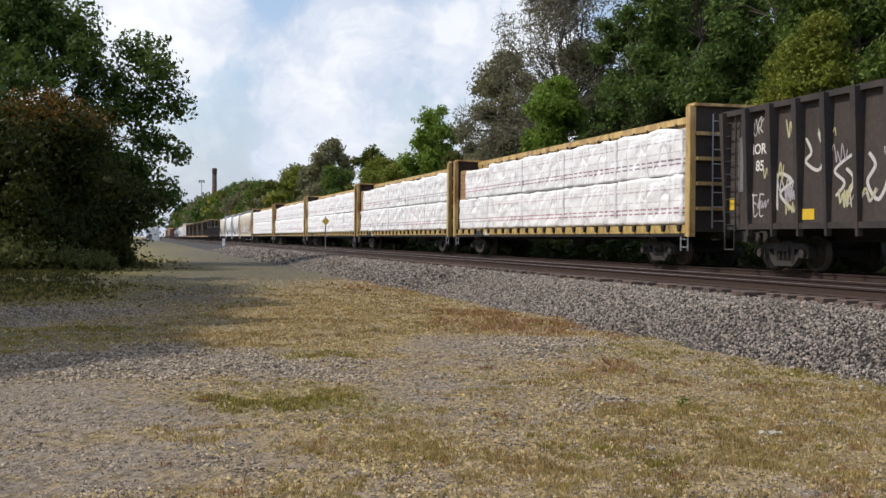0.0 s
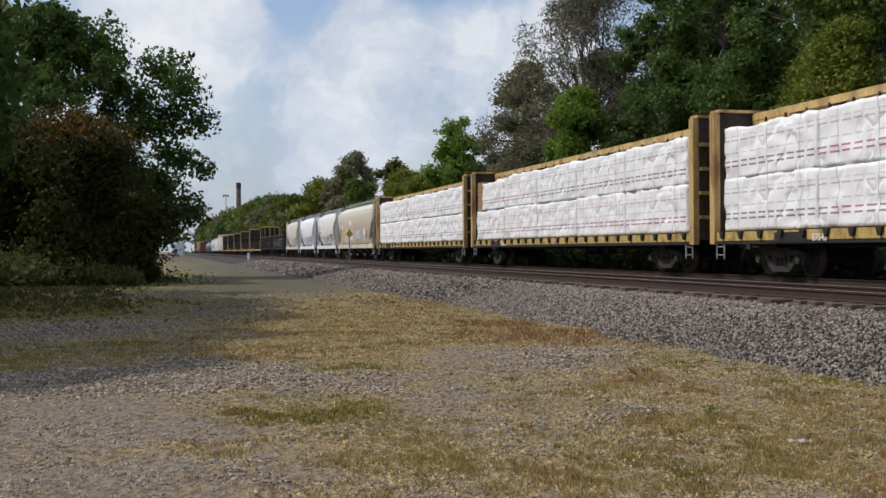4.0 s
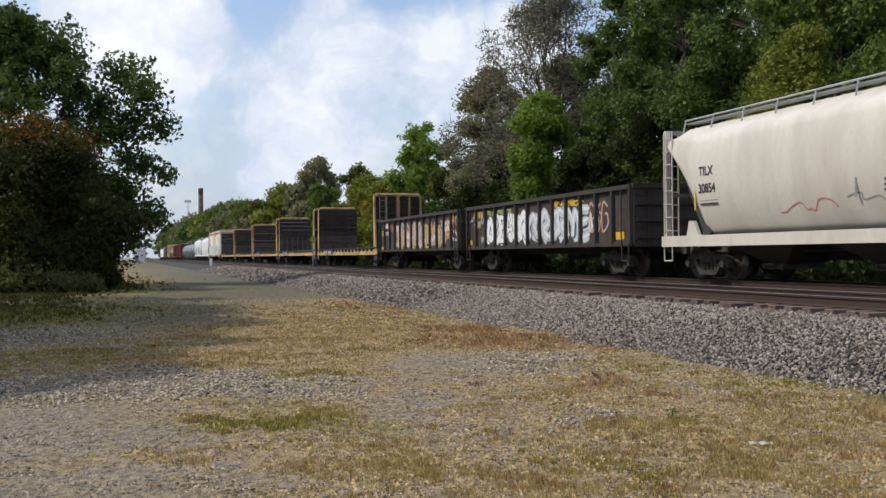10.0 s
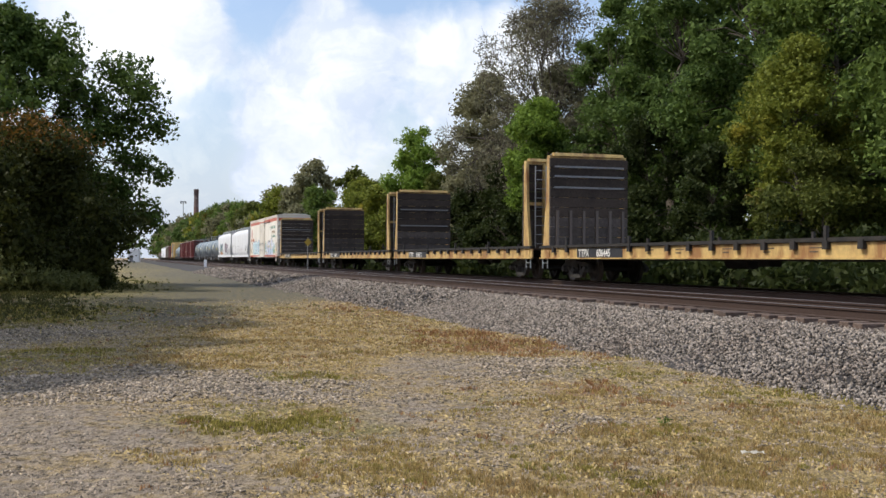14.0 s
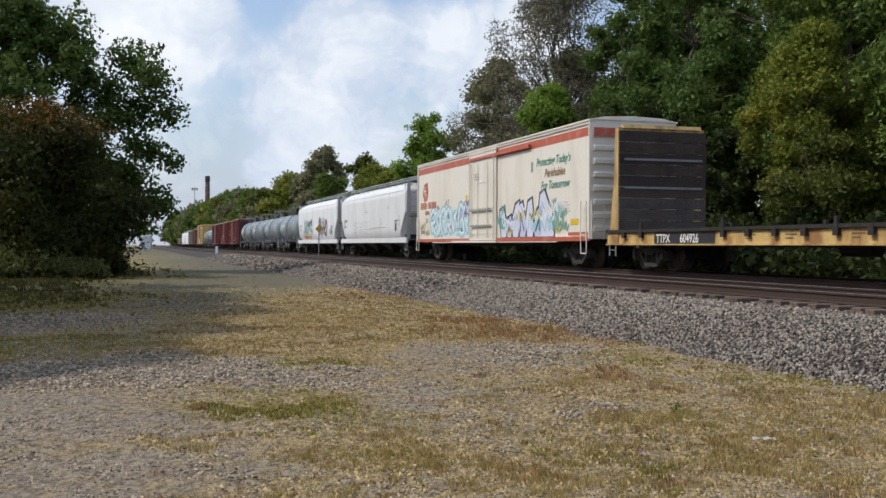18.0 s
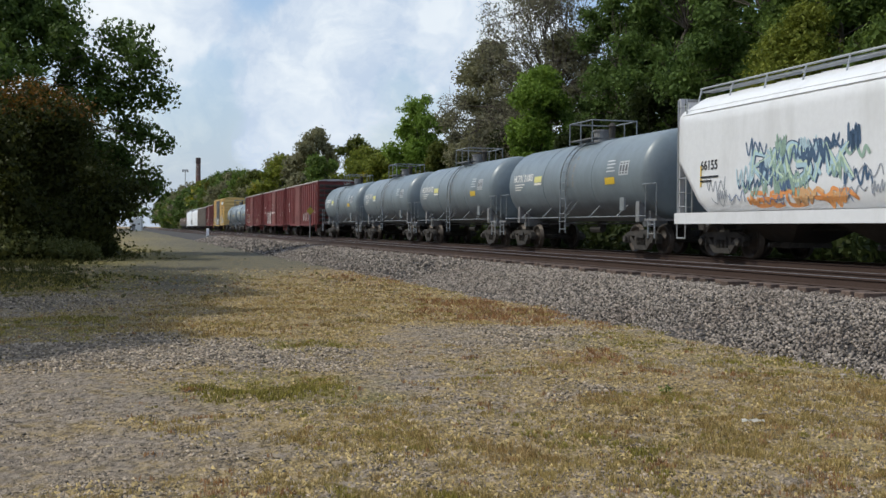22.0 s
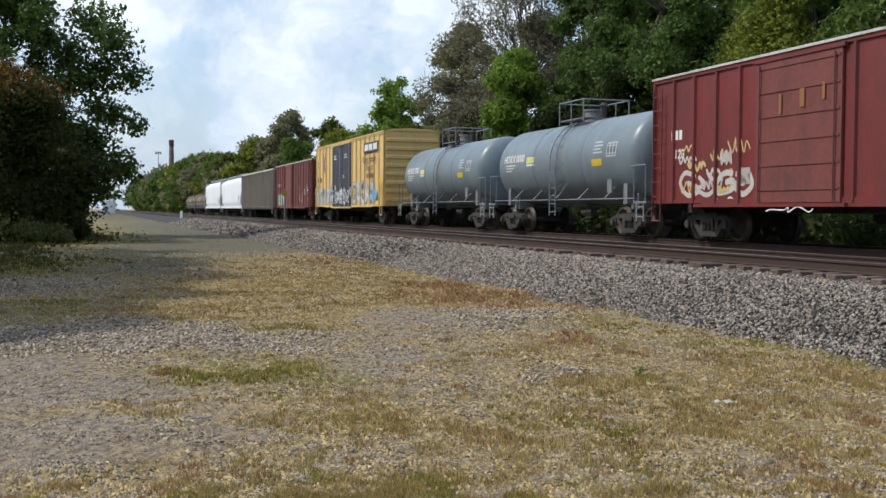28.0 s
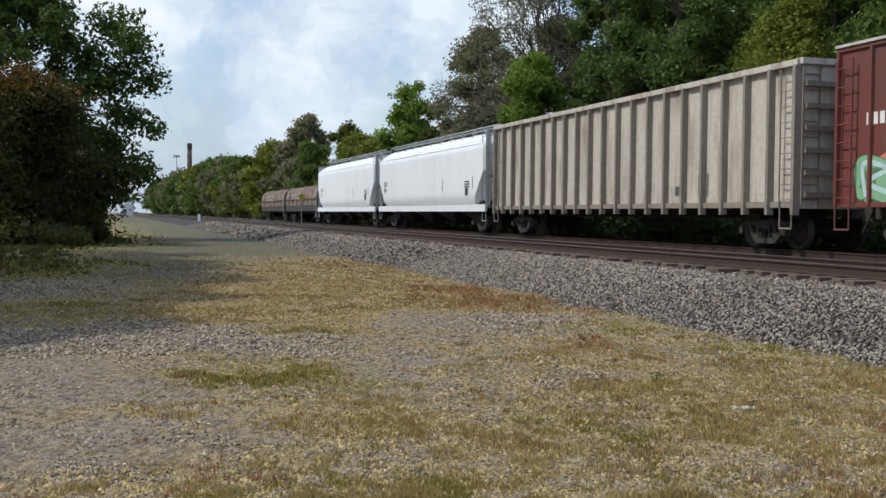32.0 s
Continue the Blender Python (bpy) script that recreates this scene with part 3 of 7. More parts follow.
# ---- trees ----
BARK = surface("bark", (0.10, 0.08, 0.062), 0.95, grain=14, spread=0.5, dirt=(0.05, 0.04, 0.03), streak=3.0, bump=0.8)
LEAF = {
    "deep": foliage("deep_green_leaves", (0.028, 0.055, 0.013), (0.14, 0.205, 0.048)),
    "mid": foliage("green_leaves", (0.040, 0.070, 0.015), (0.17, 0.235, 0.048)),
    "bright": foliage("bright_green_leaves", (0.07, 0.125, 0.018), (0.23, 0.33, 0.05)),
    "grey": foliage("grey_green_leaves", (0.11, 0.108, 0.058), (0.28, 0.268, 0.145)),
    "gold": foliage("yellowing_leaves", (0.070, 0.098, 0.015), (0.25, 0.27, 0.040), (0.42, 0.31, 0.03), 0.12),
    "turning": foliage("turning_leaves", (0.05, 0.07, 0.014), (0.13, 0.145, 0.028), (0.26, 0.14, 0.02), 0.05),
    "oak": foliage("oak_leaves", (0.026, 0.048, 0.011), (0.108, 0.160, 0.033)),
    "willow": foliage("thin_willow_leaves", (0.10, 0.094, 0.060), (0.25, 0.235, 0.15)),
    "rust": foliage("rusty_leaves", (0.060, 0.044, 0.012), (0.235, 0.115, 0.022)),
    # scrub: leaf colour darkened to stand for the shade low in the wood
    "scrub": foliage("shade_toned_leaves", (0.014, 0.024, 0.006), (0.050, 0.065, 0.016)),
    "weedy": foliage("weed_leaves", (0.050, 0.064, 0.020), (0.165, 0.175, 0.060)),
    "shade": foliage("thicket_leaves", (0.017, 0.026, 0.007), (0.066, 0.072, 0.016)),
}


def leaf_mesh(name, centres, facing, sizes, rng, material, loose=0.7, broad=False):
    """Folded pointed leaves at the given places, facing roughly the given ways."""
    n = len(centres)
    nrm = facing + rng.normal(size=(n, 3)) * loose
    nrm /= np.linalg.norm(nrm, axis=1)[:, None] + 1e-9
    d = np.cross(nrm, rng.normal(size=(n, 3)))
    d /= np.linalg.norm(d, axis=1)[:, None] + 1e-9
    s = np.cross(d, nrm)
    L = sizes[:, None]
    if broad:
        v = np.stack([centres - d * L * 0.5, centres + s * L * 0.36 + d * L * 0.05, centres + d * L * 0.5 + nrm * L * 0.12, centres - s * L * 0.36 - d * L * 0.08], 1)
        return from_arrays(name, v.reshape(-1, 3), np.arange(n * 4).reshape(n, 4), material)
    v = np.stack([centres - d * L * 0.42 + s * L * 0.28, centres + d * L * 0.62 + nrm * L * 0.1, centres - d * L * 0.34 - s * L * 0.40], 1)
    f = np.arange(n * 3).reshape(n, 3)
    return from_arrays(name, v.reshape(-1, 3), f, material)


def make_tree(name, label, at, height, kind, count, leaf, rx=4.0, base=0.12, lobes=40, seed=1, lobe=0.22, bark=None, squash=0.8, group="", extra=(), twigs=False, forks=2, holes=0.25, trunk=0.6, loose=1.2, top=1.0, fill=1.0, tips=None, broad=False):
    """A trunk with limbs to the lobes of an uneven crown; leaves sit on the lobes and leave gaps."""
    rng = random.Random(seed)
    nrng = np.random.default_rng(seed)
    root = tagged(new(name), label, "bush" if name == "bush" else "tree", group)
    root.location = at
    zc, rz = height * (1 + base) / 2, height * (1 - base) / 2
    centres = []
    for k in range(lobes):
        a, u = rng.uniform(0, math.tau), rng.uniform(-1, 1)
        q = rng.uniform(0.35, 0.98)
        c = math.sqrt(max(0, 1 - u * u))
        wide = (1.0 - 0.35 * max(0, u)) * top if u > 0 else 1.0
        r = rx * lobe * rng.uniform(0.65, 1.35)
        centres.append((Vector((c * math.cos(a) * q * rx * wide, c * math.sin(a) * q * rx * wide, zc + u * (rz - r * squash))), r))
    centres += [(Vector(p), r) for *p, r in extra]
    bm = bmesh.new()
    r0 = max(0.05, height * 0.018)
    ends = []
    p = Vector((0, 0, -0.3))
    steps = 9
    for k in range(steps):
        q = Vector((rng.gauss(0, 0.012) * height, rng.gauss(0, 0.012) * height, height * trunk * (k + 1) / steps))
        r, r2 = r0 * (1 - 0.75 * k / steps), r0 * (1 - 0.75 * (k + 1) / steps)
        tube(bm, p, q, r, r2, 7, False)
        ends.append((q, r2))
        p = q
    for c, r in centres:
        start, rs = min(ends, key=lambda e: (e[0] - c).length + max(0, e[0].z - c.z + 0.3) * 2)
        mid = start.lerp(c, 0.5) + Vector((rng.gauss(0, 0.1), rng.gauss(0, 0.1), rng.uniform(0.0, 0.25))) * (c - start).length
        rl = rs * (0.6 if twigs else 0.42)
        tube(bm, start, mid, rl, rl * 0.6, 5, False)
        tube(bm, mid, c, rl * 0.6, rl * 0.25, 4, False)
        for k in range(5 if twigs else 2):
            e = c + Vector((rng.gauss(0, 1), rng.gauss(0, 1), rng.gauss(0.2, 0.8))).normalized() * r * rng.uniform(0.6, 1.1)
            tube(bm, c.lerp(mid, rng.uniform(0, 0.5)), e, rl * 0.28, rl * 0.08, 3, False)
            if twigs:
                for j in range(7):
                    w = e + Vector((rng.gauss(0, 1), rng.gauss(0, 1), rng.gauss(0.1, 0.9))).normalized() * r * rng.uniform(0.3, 0.9)
                    tube(bm, c.lerp(e, rng.uniform(0.3, 1)), w, rl * 0.12 + 0.008, 0.006, 3, False)
    part("trunk", bm, bark or BARK, root, smooth=True)
    if count:
        cs = np.array([tuple(c) for c, _ in centres])
        rs = np.array([r for _, r in centres])
        pick = nrng.choice(len(cs), count, p=rs ** 2 / (rs ** 2).sum())
        off = nrng.normal(size=(count, 3))
        off[:, 2] += 0.18
        off /= np.linalg.norm(off, axis=1)[:, None]
        # small clusters on each lobe: bunches and holes
        bunch = np.array([noise.noise(tuple(o * 2.6 + k * 3.7)) for o, k in zip(off, pick)])
        keep = bunch > holes - 0.5
        pick, off, bunch = pick[keep], off[keep], bunch[keep]
        rad = rs[pick] * (1.0 + 0.6 * bunch) * (1.08 - np.abs(nrng.normal(size=len(pick))) * 0.30)
        pos = cs[pick] + off * rad[:, None] * np.array([1.0, 1.0, squash])
        # denser growth inside each lobe
        n = count // 4
        inner = nrng.choice(len(cs), n, p=rs ** 2 / (rs ** 2).sum())
        way = nrng.normal(size=(n, 3))
        way /= np.linalg.norm(way, axis=1)[:, None]
        deep = cs[inner] + way * (rs[inner] * nrng.uniform(0.15, 0.72, n))[:, None] * np.array([1.0, 1.0, squash])
        if fill:
            pos, off = np.concatenate([pos, deep]), np.concatenate([off, way])
        ok = pos[:, 2] > 0.05
        large = np.concatenate([np.ones(len(pick)), np.full(len(pos) - len(pick), 2.1 * fill)])[ok]
        pos, off = pos[ok], off[ok]
        sizes = nrng.uniform(0.6, 1.3, len(pos)) * leaf * large
        if tips:
            hot = nrng.uniform(0.0, 1.0, len(pos)) < np.interp(pos[:, 2] / height, [0.72, 0.86, 0.97], [0.0, 0.42, 0.65])
            shared("autumn_leaves", leaf_mesh("autumn_leaves", pos[hot], off[hot], sizes[hot], nrng, LEAF[tips], loose, broad), root, label="rusty orange turning leaves")
            pos, off, sizes = pos[~hot], off[~hot], sizes[~hot]
        shared("crown", leaf_mesh("crown", pos, off, sizes, nrng, LEAF[kind], loose, broad), root)
    return root


# ---- the train: paints ----
GRIME = surface("grimy_steel", (0.030, 0.027, 0.024), 0.8, 0.2, grain=25, spread=0.4, dirt=(0.062, 0.050, 0.041), dirt_scale=3, bump=0.3)
TRUCK = surface("dusty_cast_steel", (0.046, 0.041, 0.036), 0.85, 0.1, grain=25, spread=0.5, dirt=(0.092, 0.078, 0.065), dirt_scale=5, bump=0.3)
WHEEL = surface("wheel_steel", (0.060, 0.050, 0.042), 0.6, 0.6, grain=30, spread=0.3, dirt=(0.10, 0.075, 0.06), dirt_scale=6)
YELLOW = surface("weathered_yellow", (0.60, 0.42, 0.16), 0.6, grain=12, spread=0.15, dirt=(0.30, 0.15, 0.055), dirt_scale=1.9, dirt_lo=0.44, dirt_hi=0.62, streak=3)
SILL_YELLOW = surface("grimy_yellow_sill", (0.60, 0.42, 0.13), 0.8, grain=12, spread=0.3, dirt=(0.14, 0.085, 0.045), dirt_scale=2.0, dirt_lo=0.46, dirt_hi=0.68, streak=2)
OLD_YELLOW = surface("faded_yellow", (0.52, 0.36, 0.13), 0.7, grain=10, spread=0.2, dirt=(0.24, 0.14, 0.07), dirt_scale=2.2, dirt_lo=0.45, dirt_hi=0.68, streak=3)
PLANK = surface("dark_weathered_planks", (0.056, 0.041, 0.032), 0.95, grain=14, spread=0.4, dirt=(0.024, 0.020, 0.018), dirt_scale=1.5, bump=0.5, random=0.3)
DECK = surface("worn_deck", (0.11, 0.075, 0.055), 0.9, grain=14, spread=0.4, dirt=(0.05, 0.035, 0.03), bump=0.5)
BLACK = surface("sooty_black_paint", (0.034, 0.029, 0.027), 0.75, grain=10, spread=0.3, dirt=(0.075, 0.052, 0.042), dirt_scale=1.3, dirt_lo=0.45, dirt_hi=0.75, streak=3)
CHALK = surface("chalky_white_paint", (0.76, 0.735, 0.70), 0.55, grain=8, spread=0.04, dirt=(0.60, 0.56, 0.51), dirt_scale=0.9, dirt_lo=0.5, dirt_hi=0.8, streak=4, bump=0.03)
# sooty gondola paint; on red boxcar ends it stands for their shade
SOOT_OR_SHADE = surface("sooty_paint_and_shaded_ends", (0.066, 0.050, 0.043), 0.75, grain=10, spread=0.3, dirt=(0.034, 0.026, 0.023), dirt_scale=1.3, dirt_lo=0.45, dirt_hi=0.7, streak=4)
RAW_LUMBER = surface("raw_lumber", (0.40, 0.24, 0.11), 0.8, grain=20, spread=0.4, dirt=(0.22, 0.12, 0.055), dirt_scale=4, streak=0.2)
WHITE = surface("white_car_paint", (0.74, 0.745, 0.755), 0.5, grain=8, spread=0.04, dirt=(0.58, 0.58, 0.575), dirt_scale=0.9, dirt_lo=0.5, dirt_hi=0.8, streak=4, bump=0.03)
CLEAN = surface("new_white_paint", (0.84, 0.85, 0.87), 0.45, grain=8, spread=0.03, dirt=(0.72, 0.73, 0.74), dirt_scale=0.7, dirt_lo=0.5, dirt_hi=0.85, streak=4, bump=0.02)
BEIGE = surface("beige_car_paint", (0.66, 0.62, 0.54), 0.55, grain=8, spread=0.06, dirt=(0.50, 0.45, 0.38), dirt_scale=0.8, dirt_lo=0.45, dirt_hi=0.75, streak=4, bump=0.03)
def stained_hopper_paint():
    """Cream paint under tan dust that ran down from the roof and thins out towards the top and the sill."""
    m = bpy.data.materials.new("dust_stained_cream_paint")
    m.use_nodes = True
    nt = m.node_tree
    bsdf = nt.nodes["Principled BSDF"]
    at = node(nt, "ShaderNodeTexCoord").outputs["Object"]
    z = node(nt, "ShaderNodeSeparateXYZ", (0, at)).outputs[2]
    runs = fbm(nt, node(nt, "ShaderNodeVectorMath", (0, at), (1, (1.0, 1.0, 0.25)), operation="MULTIPLY").outputs[0], 0.8, 6.0, 0.65)
    fine = fbm(nt, node(nt, "ShaderNodeVectorMath", (0, at), (1, (1.0, 1.0, 0.12)), operation="MULTIPLY").outputs[0], 5.0, 5.0, 0.6)
    level = mul(nt, z, mul(nt, runs, 0.9), "ADD")
    band = mul(nt, ramp(nt, level, 1.6, 2.3, 0.35, 1.0), ramp(nt, level, 4.5, 3.1))
    k = mul(nt, band, ramp(nt, mul(nt, runs, fine, "ADD"), 0.75, 1.25, 0.45, 1.0))
    col = mix(nt, k, (0.70, 0.665, 0.59, 1), (0.40, 0.285, 0.165, 1))
    nt.links.new(col, bsdf.inputs["Base Color"])
    bsdf.inputs["Roughness"].default_value = 0.6
    return m


TAN = stained_hopper_paint()
CREAM = surface("cream_sill_paint", (0.66, 0.60, 0.49), 0.6, grain=8, spread=0.08, dirt=(0.45, 0.34, 0.22), dirt_scale=1.2, dirt_lo=0.45, dirt_hi=0.7)
GREY = surface("grey_steel_paint", (0.22, 0.22, 0.225), 0.6, grain=10, spread=0.15, dirt=(0.12, 0.11, 0.10), dirt_scale=1.4)
PALE_END = surface("pale_grey_end_paint", (0.46, 0.46, 0.465), 0.6, grain=10, spread=0.1, dirt=(0.30, 0.29, 0.28), dirt_scale=1.4)
SLOPE = surface("grimy_slope_sheet", (0.055, 0.052, 0.05), 0.65, grain=10, spread=0.2, dirt=(0.03, 0.028, 0.026), dirt_scale=1.4)
OLD_PLANK = surface("bleached_lower_planks", (0.088, 0.073, 0.064), 0.9, grain=14, spread=0.4, dirt=(0.045, 0.036, 0.031), dirt_scale=1.5, bump=0.5, random=0.3)
GALV = surface("galvanised_bars", (0.40, 0.41, 0.41), 0.5, 0.4, grain=20, spread=0.1)
TANK = surface("grey_tank_paint", (0.185, 0.224, 0.248), 0.42, grain=6, spread=0.06, dirt=(0.135, 0.155, 0.168), dirt_scale=0.8, dirt_lo=0.45, dirt_hi=0.8, streak=3, bump=0.02)
BAR = surface("grey_hand_rails", (0.24, 0.26, 0.27), 0.5, 0.2, grain=20, spread=0.15, dirt=(0.12, 0.11, 0.10), dirt_scale=3)
RED = surface("oxide_red_paint", (0.185, 0.030, 0.027), 0.55, grain=10, spread=0.16, dirt=(0.095, 0.026, 0.022), dirt_scale=1.0, dirt_lo=0.42, dirt_hi=0.75, streak=3)
BROWN = surface("faded_red_paint", (0.19, 0.036, 0.030), 0.65, grain=10, spread=0.16, dirt=(0.10, 0.055, 0.042), dirt_scale=1.0, dirt_lo=0.4, dirt_hi=0.72, streak=3)
RED_DOOR = surface("sunburnt_red_door", (0.175, 0.048, 0.040), 0.7, grain=8, spread=0.2, dirt=(0.095, 0.036, 0.030), dirt_scale=2.0, streak=2)
SHEET_ROOF = surface("weathered_roof_sheet", (0.60, 0.57, 0.53), 0.6, 0.2, grain=10, spread=0.2, dirt=(0.22, 0.17, 0.14), dirt_scale=1.5)
BOX_YELLOW = surface("railcar_yellow", (0.74, 0.51, 0.185), 0.55, grain=8, spread=0.06, dirt=(0.52, 0.36, 0.15), dirt_scale=1.0, dirt_lo=0.5, dirt_hi=0.8, streak=4)
DOOR_BLACK = surface("black_door_paint", (0.024, 0.024, 0.034), 0.5, grain=10, spread=0.2)
REEFER = surface("cream_white_paint", (0.80, 0.75, 0.66), 0.5, grain=8, spread=0.04, dirt=(0.60, 0.53, 0.44), dirt_scale=0.7, dirt_lo=0.5, dirt_hi=0.85, streak=4, bump=0.02)
BAND = surface("orange_red_band", (0.48, 0.105, 0.055), 0.55, grain=8, spread=0.1, dirt=(0.55, 0.24, 0.18), dirt_scale=2.5, dirt_lo=0.5, dirt_hi=0.7)
TAN_GON = surface("dusty_taupe_paint", (0.55, 0.495, 0.43), 0.75, grain=8, spread=0.14, dirt=(0.30, 0.25, 0.20), dirt_scale=2.2, dirt_lo=0.46, dirt_hi=0.68, streak=5)
RIB_GON = surface("stained_rib_paint", (0.27, 0.232, 0.19), 0.75, grain=8, spread=0.2, dirt=(0.18, 0.15, 0.125), dirt_scale=1.6, streak=4)
HOOD = surface("rusty_hood", (0.25, 0.185, 0.14), 0.75, grain=9, spread=0.25, dirt=(0.10, 0.062, 0.045), dirt_scale=1.2, dirt_lo=0.4, dirt_hi=0.65)
PAINT = {}


def paint(*color):
    """A flat spray or lettering colour."""
    if color not in PAINT:
        PAINT[color] = surface("sprayed_paint", color, 0.55, grain=14, spread=0.12, bump=0.02)
    return PAINT[color]


CREAM_INK, BLACK_INK, YELLOW_INK = (0.78, 0.76, 0.72), (0.03, 0.03, 0.035), (0.75, 0.50, 0.04)


def wrap_material():
    """White sheeting with printed dashes in two rows and a paler third."""
    m = bpy.data.materials.new("printed_white_wrap")
    m.use_nodes = True
    nt = m.node_tree
    bsdf = nt.nodes["Principled BSDF"]
    at = node(nt, "ShaderNodeTexCoord").outputs["Object"]
    sep = node(nt, "ShaderNodeSeparateXYZ", (0, at))
    dash = ramp(nt, mul(nt, mul(nt, sep.outputs[0], 0.43, "DIVIDE"), 1.0, "FRACT"), 0.72, 0.74, 1.0, 0.0)
    total = None
    for z, half, amount in ((0.46, 0.026, 0.85), (0.33, 0.026, 0.85), (0.68, 0.018, 0.40), (1.02, 0.022, 0.5), (1.14, 0.018, 0.3)):
        near = mul(nt, mul(nt, sep.outputs[2], z, "SUBTRACT"), 0.0, "ADD")
        near = ramp(nt, node(nt, "ShaderNodeMath", (0, near), operation="ABSOLUTE").outputs[0], half, half - 0.006, 0.0, amount)
        total = near if total is None else mul(nt, total, near, "MAXIMUM")
    ink = mul(nt, total, dash)
    tone = node(nt, "ShaderNodeObjectInfo").outputs["Random"]
    inks = mix(nt, tone, (0.16, 0.12, 0.22, 1), (0.48, 0.09, 0.17, 1))
    soft = fbm(nt, at, 1.3, 4.0)
    base = mix(nt, ramp(nt, soft, 0.35, 0.7), (0.97, 0.965, 0.97, 1), (0.93, 0.925, 0.935, 1))
    nt.links.new(mix(nt, ink, base, inks), bsdf.inputs["Base Color"])
    bsdf.inputs["Roughness"].default_value = 0.42
    drawn = node(nt, "ShaderNodeVectorMath", (0, at), (1, (1.3, 1.0, 0.9)), operation="MULTIPLY").outputs[0]
    ridge = node(nt, "ShaderNodeMath", (0, mul(nt, fbm(nt, drawn, 0.85, 2.5, 0.5), 0.5, "SUBTRACT")), operation="ABSOLUTE").outputs[0]
    folds = mul(nt, ramp(nt, ridge, 0.0, 0.07), mul(nt, fbm(nt, at, 2.4, 3.0, 0.5), 0.5), "ADD")
    b = node(nt, "ShaderNodeBump", ("Strength", 0.42), ("Distance", 0.08), ("Height", folds))
    nt.links.new(b.outputs[0], bsdf.inputs["Normal"])
    return m


WRAP = wrap_material()
STRAP = surface("pale_strap", (0.40, 0.38, 0.41), 0.6)

MESHES = {}


def once(key, build, material, smooth=False):
    """A mesh that alike parts share."""
    if key not in MESHES:
        bm = build()
        me = bpy.data.meshes.new(key)
        bm.to_mesh(me)
        bm.free()
        if smooth:
            for p in me.polygons:
                p.use_smooth = True
        me.materials.append(material)
        MESHES[key] = me
    return MESHES[key]


# ---- running gear ----
def side_frame():
    bm = bmesh.new()
    extrude(bm, [(-1.10, 0.46), (-1.02, 0.62), (-0.70, 0.70), (0.70, 0.70), (1.02, 0.62), (1.10, 0.46), (0.88, 0.46), (0.76, 0.56), (-0.76, 0.56), (-0.88, 0.46)], "y", -0.09, 0.09)
    for k in (-1, 1):
        extrude(bm, [(k * 0.84, 0.56), (k * 0.64, 0.56), (k * 0.30, 0.27), (k * 0.40, 0.15)], "y", -0.08, 0.08)
        extrude(bm, [(k * 0.42, 0.56), (k * 0.29, 0.56), (k * 0.29, 0.26), (k * 0.42, 0.26)], "y", -0.07, 0.07)
        box(bm, k * 0.89 - 0.15, k * 0.89 + 0.15, -0.11, 0.11, 0.34, 0.58)
        tube(bm, (k * 0.89, -0.20, 0.46), (k * 0.89, 0.0, 0.46), 0.10, seg=10)
    extrude(bm, [(-0.42, 0.14), (0.42, 0.14), (0.36, 0.27), (-0.36, 0.27)], "y", -0.10, 0.10)
    for x in (-0.19, 0, 0.19):
        for z in range(5):
            tube(bm, (x, -0.03, 0.28 + z * 0.045), (x, -0.03, 0.30 + z * 0.045), 0.085, seg=8)
    box(bm, -0.27, 0.27, -0.13, 0.08, 0.50, 0.62)
    return bm


def wheel_disc():
    return lathe(bmesh.new(), [(-0.075, 0.02), (-0.07, 0.14), (-0.02, 0.17), (-0.02, 0.36), (-0.07, 0.385), (-0.07, 0.457), (0.04, 0.46), (0.045, 0.49), (0.075, 0.485), (0.075, 0.385), (0.03, 0.36), (0.03, 0.17), (0.07, 0.14), (0.07, 0.02)], "y", 12)


def add_truck(car, x):
    root = shared("truck", once("truck", lambda: boxes((-0.24, 0.24, -1.0, 1.0, 0.50, 0.76), (-0.18, 0.18, -0.55, 0.55, 0.76, 0.90)), TRUCK), car, at=pose(x, 0, 0))
    for y, turn in ((-1.02, 0), (1.02, 180)):
        shared("side_frame", once("side_frame", side_frame, TRUCK), root, at=pose(0, y, 0, 0, 0, turn))
    for ax in (-0.89, 0.89):
        shared("axle", once("axle", lambda: tube(bmesh.new(), (0, -1.05, 0.46), (0, 1.05, 0.46), 0.085, seg=8), GRIME), root, at=pose(ax, 0, 0))
        for y, turn in ((-0.75, 0), (0.75, 180)):
            shared("wheel", once("wheel", wheel_disc, WHEEL, True), root, at=pose(ax, y, 0.46, 0, 0, turn))


def add_running_gear(car, L, inset=2.0, frame=None, low=0.80):
    add_truck(car, L / 2 - inset)
    add_truck(car, -L / 2 + inset)
    part("centre_sill", boxes((-L / 2, L / 2, -0.32, 0.32, low, 1.12)), GRIME, car)

    def coupler():
        bm = boxes((-0.05, 0.55, -0.09, 0.09, 0.76, 0.98), (0.45, 0.78, -0.16, 0.05, 0.72, 1.02), (0.62, 0.80, 0.05, 0.16, 0.76, 0.98))
        tube(bm, (0.3, 0.35, 0.85), (0.75, 0.22, 0.45), 0.03, seg=6)
        return bm
    for k in (1, -1):
        shared("coupler", once("coupler", coupler, TRUCK), car, at=pose(k * L / 2, 0, 0, 0, 0, 0 if k > 0 else 180))
    bm = bmesh.new()
    tube(bm, (-1.3, 0.55, 0.72), (-0.1, 0.55, 0.72), 0.2, seg=10)
    box(bm, 0.4, 0.9, 0.35, 0.75, 0.6, 0.95)
    tube(bm, (-L / 2 + 1, -0.45, 0.78), (L / 2 - 1, -0.45, 0.78), 0.03, seg=5)
    part("brake_gear", bm, GRIME, car)


